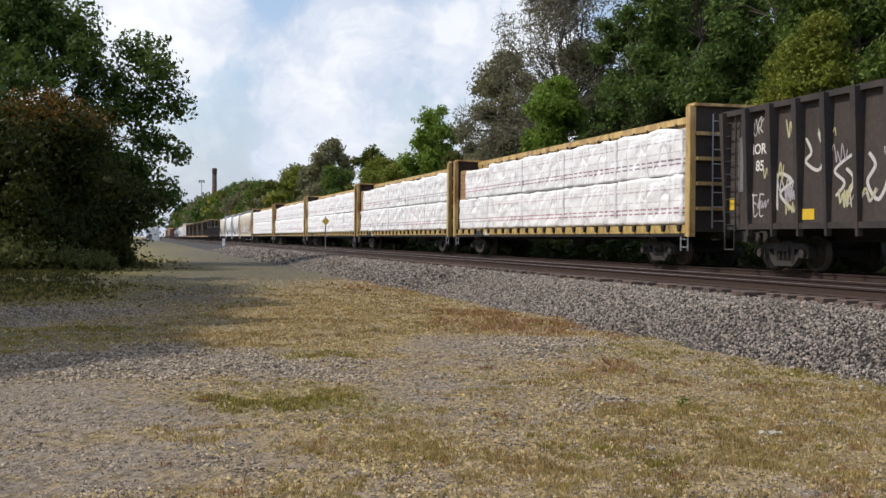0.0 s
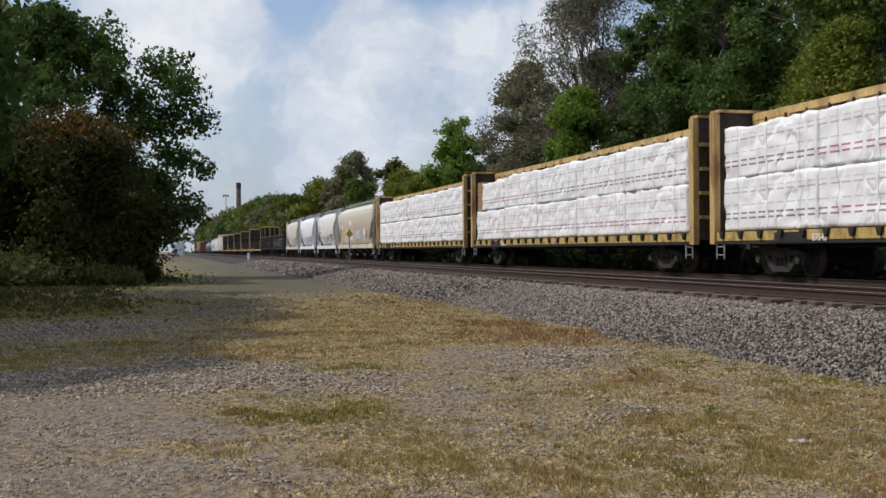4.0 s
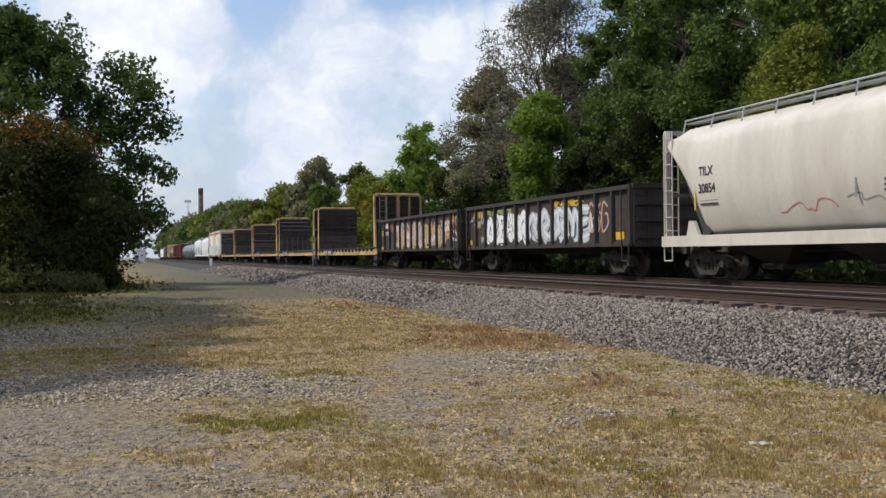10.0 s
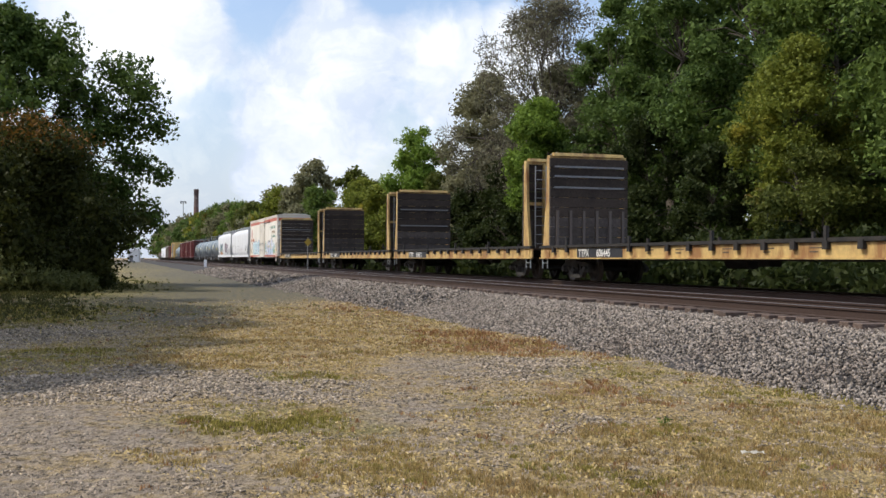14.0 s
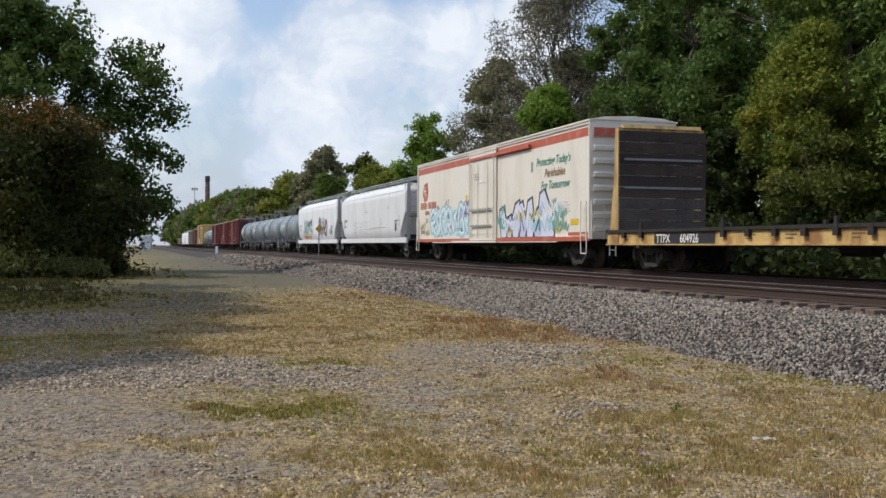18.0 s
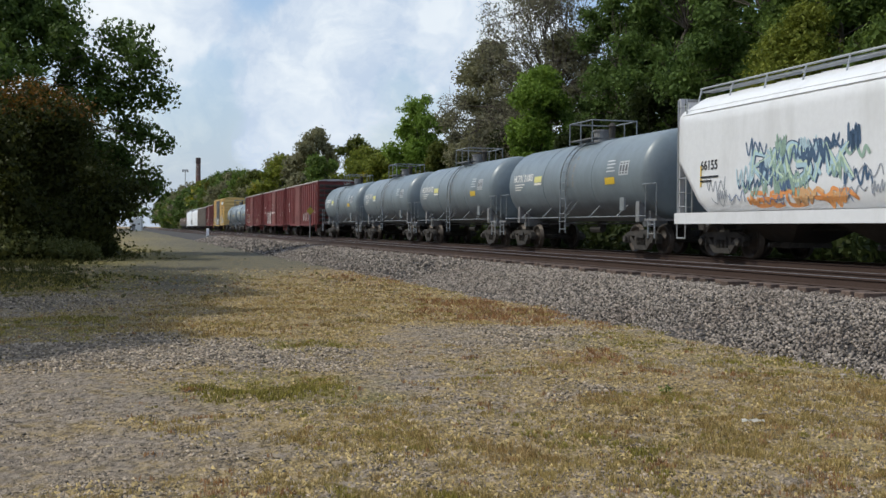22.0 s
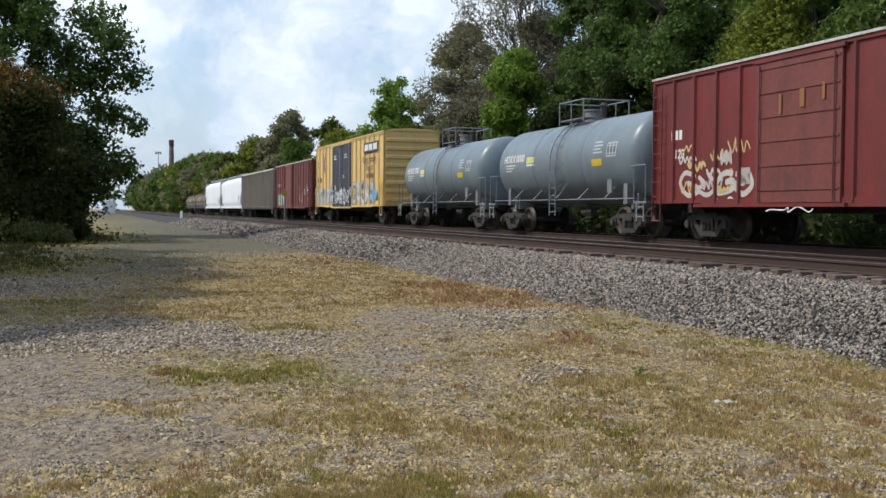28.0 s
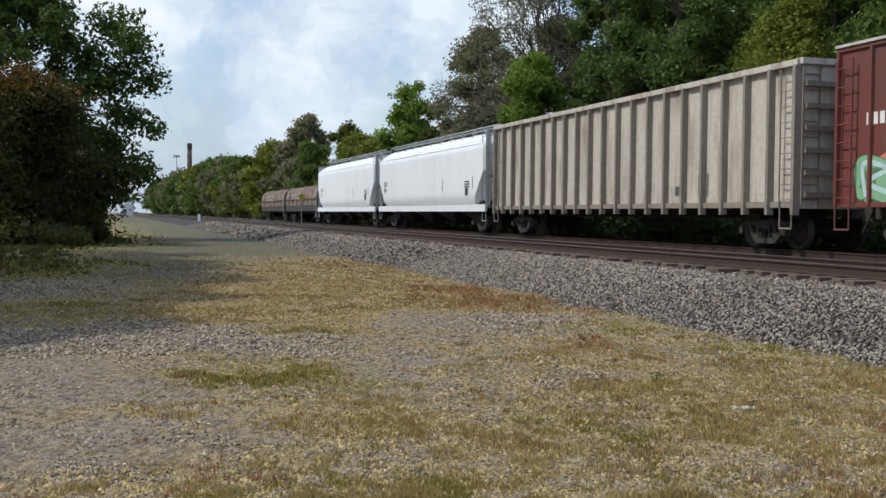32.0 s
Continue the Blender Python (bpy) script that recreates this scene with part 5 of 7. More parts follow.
    if number:
        x = -h + cut + (0.35 if round_side else 0.1)
        z = 2.35
        words_on(car, number, x, z, 0.34, BLACK_INK, skin)
        if mark:
            words_on(car, mark, x + 0.05, z + 0.46, 0.34, BLACK_INK, skin)
        small_print(car, x, z - 0.22, -skin(z - 0.3) - 0.012, 2, 0.9, seed=seed)
    if marks:
        rng = random.Random(seed)
        for x in (h - cut - 0.35, -h + cut + 0.1, h * 0.35):
            bars(car, [(x, x + 0.06, 1.9, 2.45)], YELLOW_INK if x < 0 else (0.25, 0.25, 0.26), -skin(2.2) - 0.012)
        small_print(car, h - cut - 1.4, 2.2, -skin(2.2) - 0.014, 3, 0.8, seed=seed + 1)
        bars(car, [(h - cut - 1.3, h - cut - 0.95, 1.62, 1.95)], BLACK_INK, -skin(1.8) - 0.014)
    return car, skin


def gondola(L, label, zt=2.8, zb=1.05, rib=1.25, body=None, rib_paint=None, cap=None, w=1.5, pots=0, wide_rib=0.09, deep=0.12, taper=0.0, name="gondola_car"):
    car = car_root(name, label)
    h = L / 2
    body, rib_paint = body or BLACK, rib_paint or body or BLACK
    add_running_gear(car, L, 1.9)
    for y in (-1, 1):
        side = part("side_wall", boxes((-h, h, y * w - 0.04, y * w + 0.04, zb, zt)), body, car)
        n = int(round(L / rib))
        for i in range(n + 1):
            x = -h + 0.05 + i * (L - 0.10) / n
            bm = bmesh.new()
            low, high = zb - (0.25 if pots or taper else 0.0), zt - (0.06 if not taper else -0.02)
            extrude(bm, [(x - wide_rib, y * (w + 0.04)), (x + wide_rib, y * (w + 0.04)), (x + wide_rib * 0.6, y * (w + 0.04 + deep)), (x - wide_rib * 0.6, y * (w + 0.04 + deep))], "z", low, high)
            if taper:
                for v in bm.verts:
                    if v.co.z < zb:
                        v.co.x, v.co.y = x + (v.co.x - x) * 0.45, y * w + (v.co.y - y * w) * 0.45
            part("rib", bm, rib_paint, side)
        part("top_rail", boxes((-h - 0.03, h + 0.03, y * (w + 0.05) - 0.12, y * (w + 0.05) + 0.12, zt - 0.08, zt + 0.06)), cap or rib_paint, side)
        part("bottom_rail", boxes((-h, h, y * (w + 0.04) - 0.08, y * (w + 0.04) + 0.08, zb - 0.08, zb + 0.06)), rib_paint, side)
    part("floor", boxes((-h, h, -w, w, zb, zb + 0.08)), GRIME, car)
    for k in (-1, 1):
        end = part("end_wall", boxes((k * h - 0.05, k * h + 0.05, -w, w, zb - 0.1, zt)), body, car)
        n = 6 if zt > 3.5 else 3
        for i in range(n):
            z = zb + 0.15 + i * (zt - zb - 0.2) / n
            part("end_rib", boxes((k * h + k * 0.05, k * h + k * 0.16, -w + 0.02, w - 0.02, z, z + 0.12)), rib_paint, end)
        part("end_rail", boxes((k * h - 0.1, k * h + 0.16, -w - 0.1, w + 0.1, zt - 0.06, zt + 0.08)), cap or rib_paint, end)
    add_ladders(car, L, w + 0.08, 1.0, zt - 0.1, rib_paint, n=5 if zt < 3.5 else 9)
    return car


def bulkhead_flat(L, seed, inner=0, number=""):
    """A bulkhead flat car, empty, with planked end walls."""
    car = car_root("bulkhead_flatcar", "empty yellow bulkhead flatcar with dark planked end walls", "bulkhead flatcars")
    rng = random.Random(seed)
    h, w, top = L / 2, 1.48, 4.55
    add_running_gear(car, L, 2.2)
    for y in (-1, 1):
        sill = part("side_sill", boxes((-h, h, y * w - 0.03, y * w + 0.03, 0.80, 1.17), (-h, h, y * w - 0.09, y * w + 0.03, 0.80, 0.84)), YELLOW, car)
        part("deck_edge", boxes((-h, h, y * w - 0.10, y * w + 0.10, 1.19, 1.28)), GRIME, car)
        n = 17
        for i in range(n):
            x = -h + 1.3 + i * (L - 2.6) / (n - 1)
            if not (y < 0 and -h + 3.0 < x < -h + 6.8):
                part("stake_pocket", boxes((x - 0.09, x + 0.09, y * (w + 0.04), y * (w + 0.13), 1.02, 1.22)), GRIME, sill)
            if i % 4 == 1:
                part("strap_winch", boxes((x - 0.05, x + 0.05, y * (w + 0.04), y * (w + 0.12), 1.2, 1.45 + 0.12 * rng.random())), GRIME, sill)
    for i in range(14):
        x = -h + 0.5 + i * (L - 1.0) / 14
        part("deck_plank", boxes((x + 0.01, x + (L - 1.0) / 14 - 0.01, -w, w, 1.16, 1.24)), DECK, car)
    for k in (-1, 1):
        x = k * (h - 0.75)
        bulk = part("bulkhead_frame", boxes((x - 0.06, x + 0.06, -w, w, top - 0.12, top)), YELLOW, car)
        part("bulkhead_rail", boxes((x - 0.05, x + 0.07, -w, w, 2.85, 2.97)), YELLOW, bulk)
        n = 9
        for i in range(n):
            z = 1.24 + i * (top - 0.1 - 1.24) / n
            part("plank", boxes((x - k * 0.12 - 0.05, x - k * 0.12 + 0.05, -w - 0.06, w + 0.06, z + 0.008, z + (top - 0.1 - 1.24) / n - 0.008)), OLD_PLANK if i < 3 else PLANK, bulk)
        for y in (-w, w):
            bm = bmesh.new()
            extrude(bm, [(x - k * 0.06, top), (x + k * 0.18, top), (x + k * 0.26, 2.9), (x + k * 0.52, 1.3), (x + k * 0.55, 0.82), (x - k * 0.06, 0.82)], "y", y - 0.05, y + 0.05)
            part("bulkhead_post", bm, YELLOW, bulk)
        for y in (-0.75, -0.05, 0.05, 0.75):
            part("bulkhead_stud", boxes((x + k * 0.04 - 0.04, x + k * 0.04 + 0.12 * k + 0.04, y - 0.05, y + 0.05, 1.2, top - 0.08)), OLD_YELLOW, bulk)
        bm = bmesh.new()
        extrude(bm, [(x - 0.14, top - 0.02), (x + 0.16, top - 0.02), (x + 0.10, top + 0.10), (x - 0.08, top + 0.10)], "y", -w + 0.1, w - 0.1)
        part("bulkhead_cap", bm, OLD_YELLOW, bulk)
        part("ladder", rungs(bmesh.new(), (x + k * 0.30, -w + 0.28), (x + k * 0.30, -w + 0.72), 0, 1.2, top - 0.2, 9), GALV, bulk)
        bm = bmesh.new()
        tube(bm, (x + k * 0.2, 0.35, 1.5), (x + k * 0.2, -0.3, 2.8), 0.03, seg=5)
        tube(bm, (x + k * 0.2, 0.4, 3.0), (x + k * 0.2, 0.1, top - 0.2), 0.03, seg=5)
        part("brake_rod", bm, TRUCK, bulk)
        part("stirrup_step", rungs(bmesh.new(), (k * (h - 0.15), -w - 0.02), (k * (h - 0.6), -w - 0.02), 0, 0.45, 0.84, 1), GALV, car)
        if k < 0 and inner == 1:
            for i in range(6):
                y = -w + 0.2 + i * 0.52
                part("stake", boxes((x + 0.17, x + 0.26, y - 0.05, y + 0.05, 1.24, 2.55)), paint(0.13, 0.105, 0.09), bulk)
        if inner:
            for z in (3.35, 3.75, 4.1) if inner == 1 else (2.6, 3.5):
                part("batten", boxes((x - k * 0.19 - 0.02, x - k * 0.19 + 0.02, -w + 0.1, w - 0.1, z, z + 0.07)), GREY, bulk)
    words(car, "TTPX", -h + 3.35, 0.88, 0.34, CREAM_INK, -w - 0.042)
    words(car, number, -h + 4.75, 0.88, 0.34, CREAM_INK, -w - 0.042)
    bars(car, [(-h + 3.2, -h + 6.6, 0.83, 1.16)], BLACK_INK, -w - 0.03, "number_panel")
    rows = []
    for x in (-h + 1.2, -2.5, -0.8, 1.6, 3.4, 5.2):
        rows += [(x, x + 0.45, 1.05, 1.08), (x, x + 0.3, 0.96, 0.99)]
    bars(car, rows, (0.12, 0.09, 0.06), -w - 0.03)
    return car


def boxcar(L, label, zt, body, door, roof, ribs=1.02, door_at=(-1.6, 1.6), double=False, w=1.52, sill_drop=0.30, door_rows=6, rib_paint=None, name="boxcar", ladder=None, shaded_end=None):
    car = car_root(name, label)
    h, zb = L / 2, 1.02
    add_running_gear(car, L, 2.1)
    part("body", boxes((-h, h, -w, w, zb, zt)), body, car)
    bm = bmesh.new()
    extrude(bm, [(-w - 0.06, zt + 0.004), (w + 0.06, zt + 0.004), (w * 0.7, zt + 0.10), (0, zt + 0.14), (-w * 0.7, zt + 0.10)], "x", -h - 0.05, h + 0.05)
    top = part("roof", bm, roof, car)
    n = int(L / 1.2)
    for i in range(n + 1):
        x = -h + i * L / n
        bm = bmesh.new()
        extrude(bm, [(-w - 0.065, zt + 0.0), (-w * 0.7, zt + 0.09), (0, zt + 0.13), (w * 0.7, zt + 0.09), (w + 0.065, zt + 0.0), (w + 0.065, zt + 0.012), (w * 0.7, zt + 0.122), (0, zt + 0.165), (-w * 0.7, zt + 0.122), (-w - 0.065, zt + 0.012)], "x", x - 0.035, x + 0.035)
        part("roof_seam", bm, roof, top)
    rp = rib_paint or body
    for y in (-1, 1):
        part("eave", boxes((-h - 0.05, h + 0.05, *sorted((y * (w + 0.055), y * (w + 0.085))), zt - 0.03, zt + 0.03)), roof, top)
        part("side_rail", boxes((-h, h, y * w - 0.05, y * w + 0.05, zt - 0.12, zt)), rp, car)
        bm = bmesh.new()
        lo = zb - sill_drop
        extrude(bm, [(-h, zb + 0.08), (h, zb + 0.08), (h, zb - 0.02), (h - 2.4, zb - 0.02), (h - 3.0, lo), (-h + 3.0, lo), (-h + 2.4, zb - 0.02), (-h, zb - 0.02)], "y", y * w - 0.04, y * w + 0.04)
        part("side_sill", bm, rp, car)
        xs = []
        x = -h + 0.04
        while x < h:
            xs.append(x)
            x += ribs
        xs.append(h - 0.04)
        for x in xs:
            if not (door_at[0] - 0.1 < x < door_at[1] + 0.1):
                bm = bmesh.new()
                extrude(bm, [(x - 0.06, y * w), (x + 0.06, y * w), (x + 0.035, y * (w + 0.07)), (x - 0.035, y * (w + 0.07))], "z", zb, zt - 0.1)
                part("rib", bm, rp, car)
        leaves = [door_at] if not double else [(door_at[0], sum(door_at) / 2 - 0.03), (sum(door_at) / 2 + 0.03, door_at[1])]
        for a, b in leaves:
            leaf = part("door", boxes((a, b, y * (w + 0.05) - 0.03, y * (w + 0.05) + 0.03, zb - 0.02, zt - 0.18)), door, car)
            for j in range(door_rows):
                z = zb + 0.25 + j * (zt - zb - 0.6) / (door_rows - 1)
                part("door_rib", boxes((a + 0.05, b - 0.05, y * (w + 0.08) - 0.02, y * (w + 0.08) + 0.025, z, z + 0.05)), door, leaf)
            for x in (a + 0.18, b - 0.18):
                part("lock_bar", tube(bmesh.new(), (x, y * (w + 0.13), zb), (x, y * (w + 0.13), zt - 0.25), 0.022, seg=5), GALV if double else door, leaf)
        part("door_rail", boxes((door_at[0] - (0.2 if double else 2.6), door_at[1] + 0.2, y * (w + 0.08) - 0.05, y * (w + 0.08) + 0.05, zb - 0.12, zb - 0.04)), rp, car)
        part("door_rail", boxes((door_at[0] - 0.1, door_at[1] + 0.1, y * (w + 0.06) - 0.05, y * (w + 0.06) + 0.05, zt - 0.18, zt - 0.10)), rp, car)
    for k in (-1, 1):
        for j in range(8):
            z = zb + 0.2 + j * (zt - zb - 0.35) / 8
            bm = bmesh.new()
            extrude(bm, [(k * h, z), (k * (h + 0.09), z + 0.06), (k * (h + 0.09), z + 0.18), (k * h, z + 0.26)], "y", -w + 0.08, w - 0.08)
            part("end_corrugation", bm, shaded_end or body, car)
        part("crossover_step", boxes((k * (h + 0.05), k * (h + 0.38), -0.7, 0.7, 1.05, 1.10)), GALV, car)
        part("brake_wheel", lathe(bmesh.new(), [(k * (h + 0.22), 0.24), (k * (h + 0.25), 0.28), (k * (h + 0.28), 0.24)], "x", 14, (0, 0.7, 1.9)), GRIME, car)
    add_ladders(car, L, w + 0.05, 1.0, 2.3 if zt > 5 else zt - 0.3, ladder or rp, n=4 if zt > 5 else 8)
    return car


def tank_car(L, label, mark="", number="", seed=1, body=None):
    car = car_root("tank_car", label, "tank cars")
    rng = random.Random(seed)
    body = body or TANK
    h, r, zc = L / 2, 1.42, 2.45
    tl = h - 0.55
    add_truck(car, h - 1.65)
    add_truck(car, -h + 1.65)
    bm = bmesh.new()
    cap = [(math.sin(a), math.cos(a)) for a in [k * math.pi / 2 / 7 for k in range(8)]]
    prof = [(-tl + 0.55 - 0.55 * s, max(0.01, r * c)) for s, c in reversed(cap)] + [(tl - 0.55 + 0.55 * s, max(0.01, r * c)) for s, c in cap]
    lathe(bm, prof, "x", 40, (0, 0, zc))
    shell = part("tank", bm, body, car, smooth=True)
    for x in (-tl * 0.34, tl * 0.34):
        part("weld_ring", lathe(bmesh.new(), [(x - 0.03, r), (x - 0.02, r + 0.012), (x + 0.02, r + 0.012), (x + 0.03, r)], "x", 40, (0, 0, zc)), body, shell)
    for k in (-1, 1):
        x = k * (h - 1.65)
        part("saddle", boxes((x - 0.25, x + 0.25, -0.9, 0.9, 0.85, 1.35), (x - 0.12, x + 0.12, -1.22, -1.0, 1.0, 1.62), (x - 0.12, x + 0.12, 1.0, 1.22, 1.0, 1.62)), GREY, car)
        part("stub_sill", boxes((k * (h - 2.6), k * h, -0.3, 0.3, 0.80, 1.10) if k > 0 else (k * h, k * (h - 2.6), -0.3, 0.3, 0.80, 1.10)), GRIME, car)
        part("end_platform", boxes((min(k * (h - 0.75), k * h), max(k * (h - 0.75), k * h), -1.45, 1.45, 1.02, 1.08)), GREY, car)
        for y in (-1.42, 1.42):
            bm = bmesh.new()
            for xx in (k * (h - 0.08), k * (h - 0.75)):
                tube(bm, (xx, y, 1.05), (xx, y, 2.12), 0.018, seg=6)
            tube(bm, (k * (h - 0.08), y, 2.12), (k * (h - 0.75), y, 2.12), 0.018, seg=6)
            tube(bm, (k * (h - 0.75), y, 2.12), (k * (h - 1.0), y * 0.98, 2.12), 0.018, seg=6)
            part("end_hand_rail", bm, BAR, car)
        part("stirrup_step", rungs(bmesh.new(), (k * (h - 0.12), -1.45), (k * (h - 0.52), -1.45), 0, 0.5, 1.05, 2), GALV, car)
        shared("coupler", once("coupler", lambda: boxes((-0.05, 0.6, -0.1, 0.1, 0.76, 0.98)), TRUCK), car, at=pose(k * h, 0, 0, 0, 0, 0 if k > 0 else 180))
    for y in (-1.45, 1.45):
        bm = bmesh.new()
        tube(bm, (-h + 0.7, y, 1.16), (h - 0.7, y, 1.16), 0.02, seg=6)
        for k in range(5):
            x = -h + 2.6 + k * (L - 5.2) / 4
            tube(bm, (x, y, 1.16), (x + 0.25, y * 0.82, 1.52), 0.02, seg=5)
        part("side_hand_rail", bm, BAR, car)
    # ladder over the tank and the dome platform
    for y in (-1, 1):
        bm = bmesh.new()
        rungs(bm, (-0.24, y * 1.52), (0.24, y * 1.52), 0, 0.62, 2.5, 7)
        for x in (-0.24, 0.24):
            prev = None
            for k in range(7):
                a = k * radians(72) / 6
                p = (x, y * (r + 0.10) * math.cos(a), zc + (r + 0.10) * math.sin(a))
                if prev:
                    tube(bm, prev, p, 0.022, seg=5)
                prev = p
        for k in range(1, 6):
            a = k * radians(72) / 6
            tube(bm, (-0.24, y * (r + 0.10) * math.cos(a), zc + (r + 0.10) * math.sin(a)), (0.24, y * (r + 0.10) * math.cos(a), zc + (r + 0.10) * math.sin(a)), 0.014, seg=5)
        for x in (-0.24, 0.24):
            tube(bm, (x, y * 1.5, 1.16), (x + 0.5, y * 1.3, 1.7), 0.018, seg=5)
        part("ladder", bm, BAR, car)
    zt = zc + r
    plat = part("dome_platform", boxes((-0.95, 0.95, -0.85, -0.45, zt + 0.02, zt + 0.06), (-0.95, 0.95, 0.45, 0.85, zt + 0.02, zt + 0.06), (-0.95, -0.8, -0.85, 0.85, zt + 0.02, zt + 0.06), (0.8, 0.95, -0.85, 0.85, zt + 0.02, zt + 0.06)), GREY, car)
    bm = bmesh.new()
    for x in (-0.95, 0.0, 0.95):
        for y in (-0.85, 0.85):
            tube(bm, (x, y, zt - 0.1), (x, y, zt + 0.66), 0.022, seg=5)
    for y in (-0.85, 0.85):
        tube(bm, (-0.95, y, zt + 0.66), (0.95, y, zt + 0.66), 0.024, seg=5)
    for x in (-0.95, 0.95):
        tube(bm, (x, -0.85, zt + 0.66), (x, 0.85, zt + 0.66), 0.024, seg=5)
    part("platform_rail", bm, BAR, plat)
    bm = tube(bmesh.new(), (-0.1, 0, zt - 0.1), (-0.1, 0, zt + 0.36), 0.27, seg=14)
    tube(bm, (-0.1, 0, zt + 0.36), (-0.1, 0, zt + 0.42), 0.31, seg=14)
    part("manway", bm, GREY, car)
    bm = tube(bmesh.new(), (0.55, 0.1, zt - 0.1), (0.55, 0.1, zt + 0.5), 0.10, 0.12, seg=10)
    tube(bm, (0.55, 0.1, zt + 0.5), (0.55, 0.1, zt + 0.62), 0.16, 0.05, seg=10)
    tube(bm, (-0.55, -0.15, zt - 0.1), (-0.55, -0.15, zt + 0.3), 0.06, seg=8)
    part("valve", bm, TRUCK, car)
    bm = tube(bmesh.new(), (0, 0, zc - r - 0.28), (0, 0, zc - r + 0.1), 0.16, seg=10)
    tube(bm, (0.1, -0.4, 0.75), (0.9, -0.4, 0.75), 0.12, seg=8)
    tube(bm, (-h + 2, -0.55, 0.95), (h - 2, -0.55, 0.95), 0.025, seg=5)
    part("bottom_outlet", bm, GRIME, car)

    def skin(z):
        return math.sqrt(max(0.0, (r + 0.004) ** 2 - (z - zc) ** 2))
    # lettering lies on the barrel
    def plate(x0, x1, z0, z1, color, name="lettering"):
        bm = bmesh.new()
        n = 4
        rows = [[bm.verts.new((x, -skin(z0 + (z1 - z0) * j / n) - 0.004, z0 + (z1 - z0) * j / n)) for x in (x0, x1)] for j in range(n + 1)]
        for a, b in zip(rows, rows[1:]):
            bm.faces.new((a[0], a[1], b[1], b[0]))
        part(name, bm, paint(*color), car)
    x = -tl + 1.0
    words_on(car, mark + " " + number, x, 2.58, 0.38, CREAM_INK, skin)
    for k in range(3):
        plate(x + 0.2, x + 1.2 - 0.2 * k, 2.45 - k * 0.10, 2.49 - k * 0.10, CREAM_INK)
    plate(-tl + 3.2, -tl + 3.9, 2.5, 2.72, (0.66, 0.62, 0.22), "placard")
    plate(-tl + 3.2, -tl + 3.9, 2.40, 2.47, CREAM_INK)
    for k in range(4):
        plate(tl - 2.9, tl - 2.4 + 0.1 * (k % 2), 2.93 - k * 0.11, 2.97 - k * 0.11, (0.55, 0.57, 0.58))
    plate(tl - 2.0, tl - 1.35, 2.45, 2.9, (0.42, 0.44, 0.45))
    if rng.random() < 0.7:
        plate(tl - 3.0, tl - 2.3, 2.2, 2.42, (0.62, 0.42, 0.03), "placard")
    for k in range(3):
        plate(tl - 1.95 + k * 0.2, tl - 1.82 + k * 0.2, 2.5, 2.85, (0.10, 0.10, 0.11))
    for k in range(3):
        x = rng.uniform(-0.9, 0.9)
        plate(x, x + rng.uniform(0.05, 0.16), 2.0 + 0.3 * rng.random(), 3.6, (0.21, 0.205, 0.195), "stain")
    part("name_board", boxes((tl - 1.75, tl - 1.45, -1.5, -1.44, 1.35, 1.75)), BAR, car)
    return car, skin


def coil_car(L):
    car = car_root("coil_car", "rust-stained coil car with arched steel hoods")
    h = L / 2
    add_running_gear(car, L, 2.0)
    part("trough", boxes((-h, h, -1.5, 1.5, 0.95, 1.42)), BLACK, car)
    part("end_sheet", boxes((h - 0.12, h, -1.5, 1.5, 1.4, 2.0), (-h, -h + 0.12, -1.5, 1.5, 1.4, 2.0)), BLACK, car)
    bm = bmesh.new()
    arch = [(-1.52, 1.42), (-1.52, 2.1), (-1.38, 2.62), (-0.95, 2.98), (0, 3.12), (0.95, 2.98), (1.38, 2.62), (1.52, 2.1), (1.52, 1.42)]
    extrude(bm, arch, "x", -h + 0.35, h - 0.35)
    hood = part("hood", bm, HOOD, car)
    for i in range(9):
        x = -h + 0.4 + i * (L - 0.8) / 8
        bm = bmesh.new()
        outer = [(y * 1.025, z + 0.03) for y, z in arch]
        extrude(bm, outer, "x", x - 0.05, x + 0.05)
        part("hood_rib", bm, HOOD if i not in (0, 8) else paint(0.42, 0.37, 0.30), hood)
    part("hood_rail", boxes((-h + 0.4, h - 0.4, -1.58, -1.50, 1.85, 1.95)), BLACK, hood)
    graffiti(car, -h * 0.55, h * 0.2, 1.9, 2.5, 5, 77, flat_skin(1.56), fill=(0.45, 0.42, 0.38), fat=0.10)
    part("hand_rail", rungs(bmesh.new(), (h - 0.1, -1.55), (h - 0.55, -1.55), 0, 0.5, 1.9, 4), GALV, car)
    return car


def wood(s, d, height, kind, count, leaf, seed, **kw):
    names = {"willow": "half-bare willow", "scrub": "young tree at the edge of the wood, leaves darkened for shade", "deep": "dark green broadleaf tree behind the tracks", "mid": "green broadleaf tree behind the tracks", "bright": "bright green leafy tree behind the tracks", "grey": "grey-green willow-like tree behind the tracks", "gold": "yellowing autumn tree behind the tracks", "turning": "green tree turning orange behind the tracks"}
    label = kw.pop("label", names[kind])
    return make_tree(kw.pop("name", "tree"), label, spot(s, d), height, kind, int(count * 0.64), leaf * 1.19, seed=seed, group="wood behind the tracks", **kw)


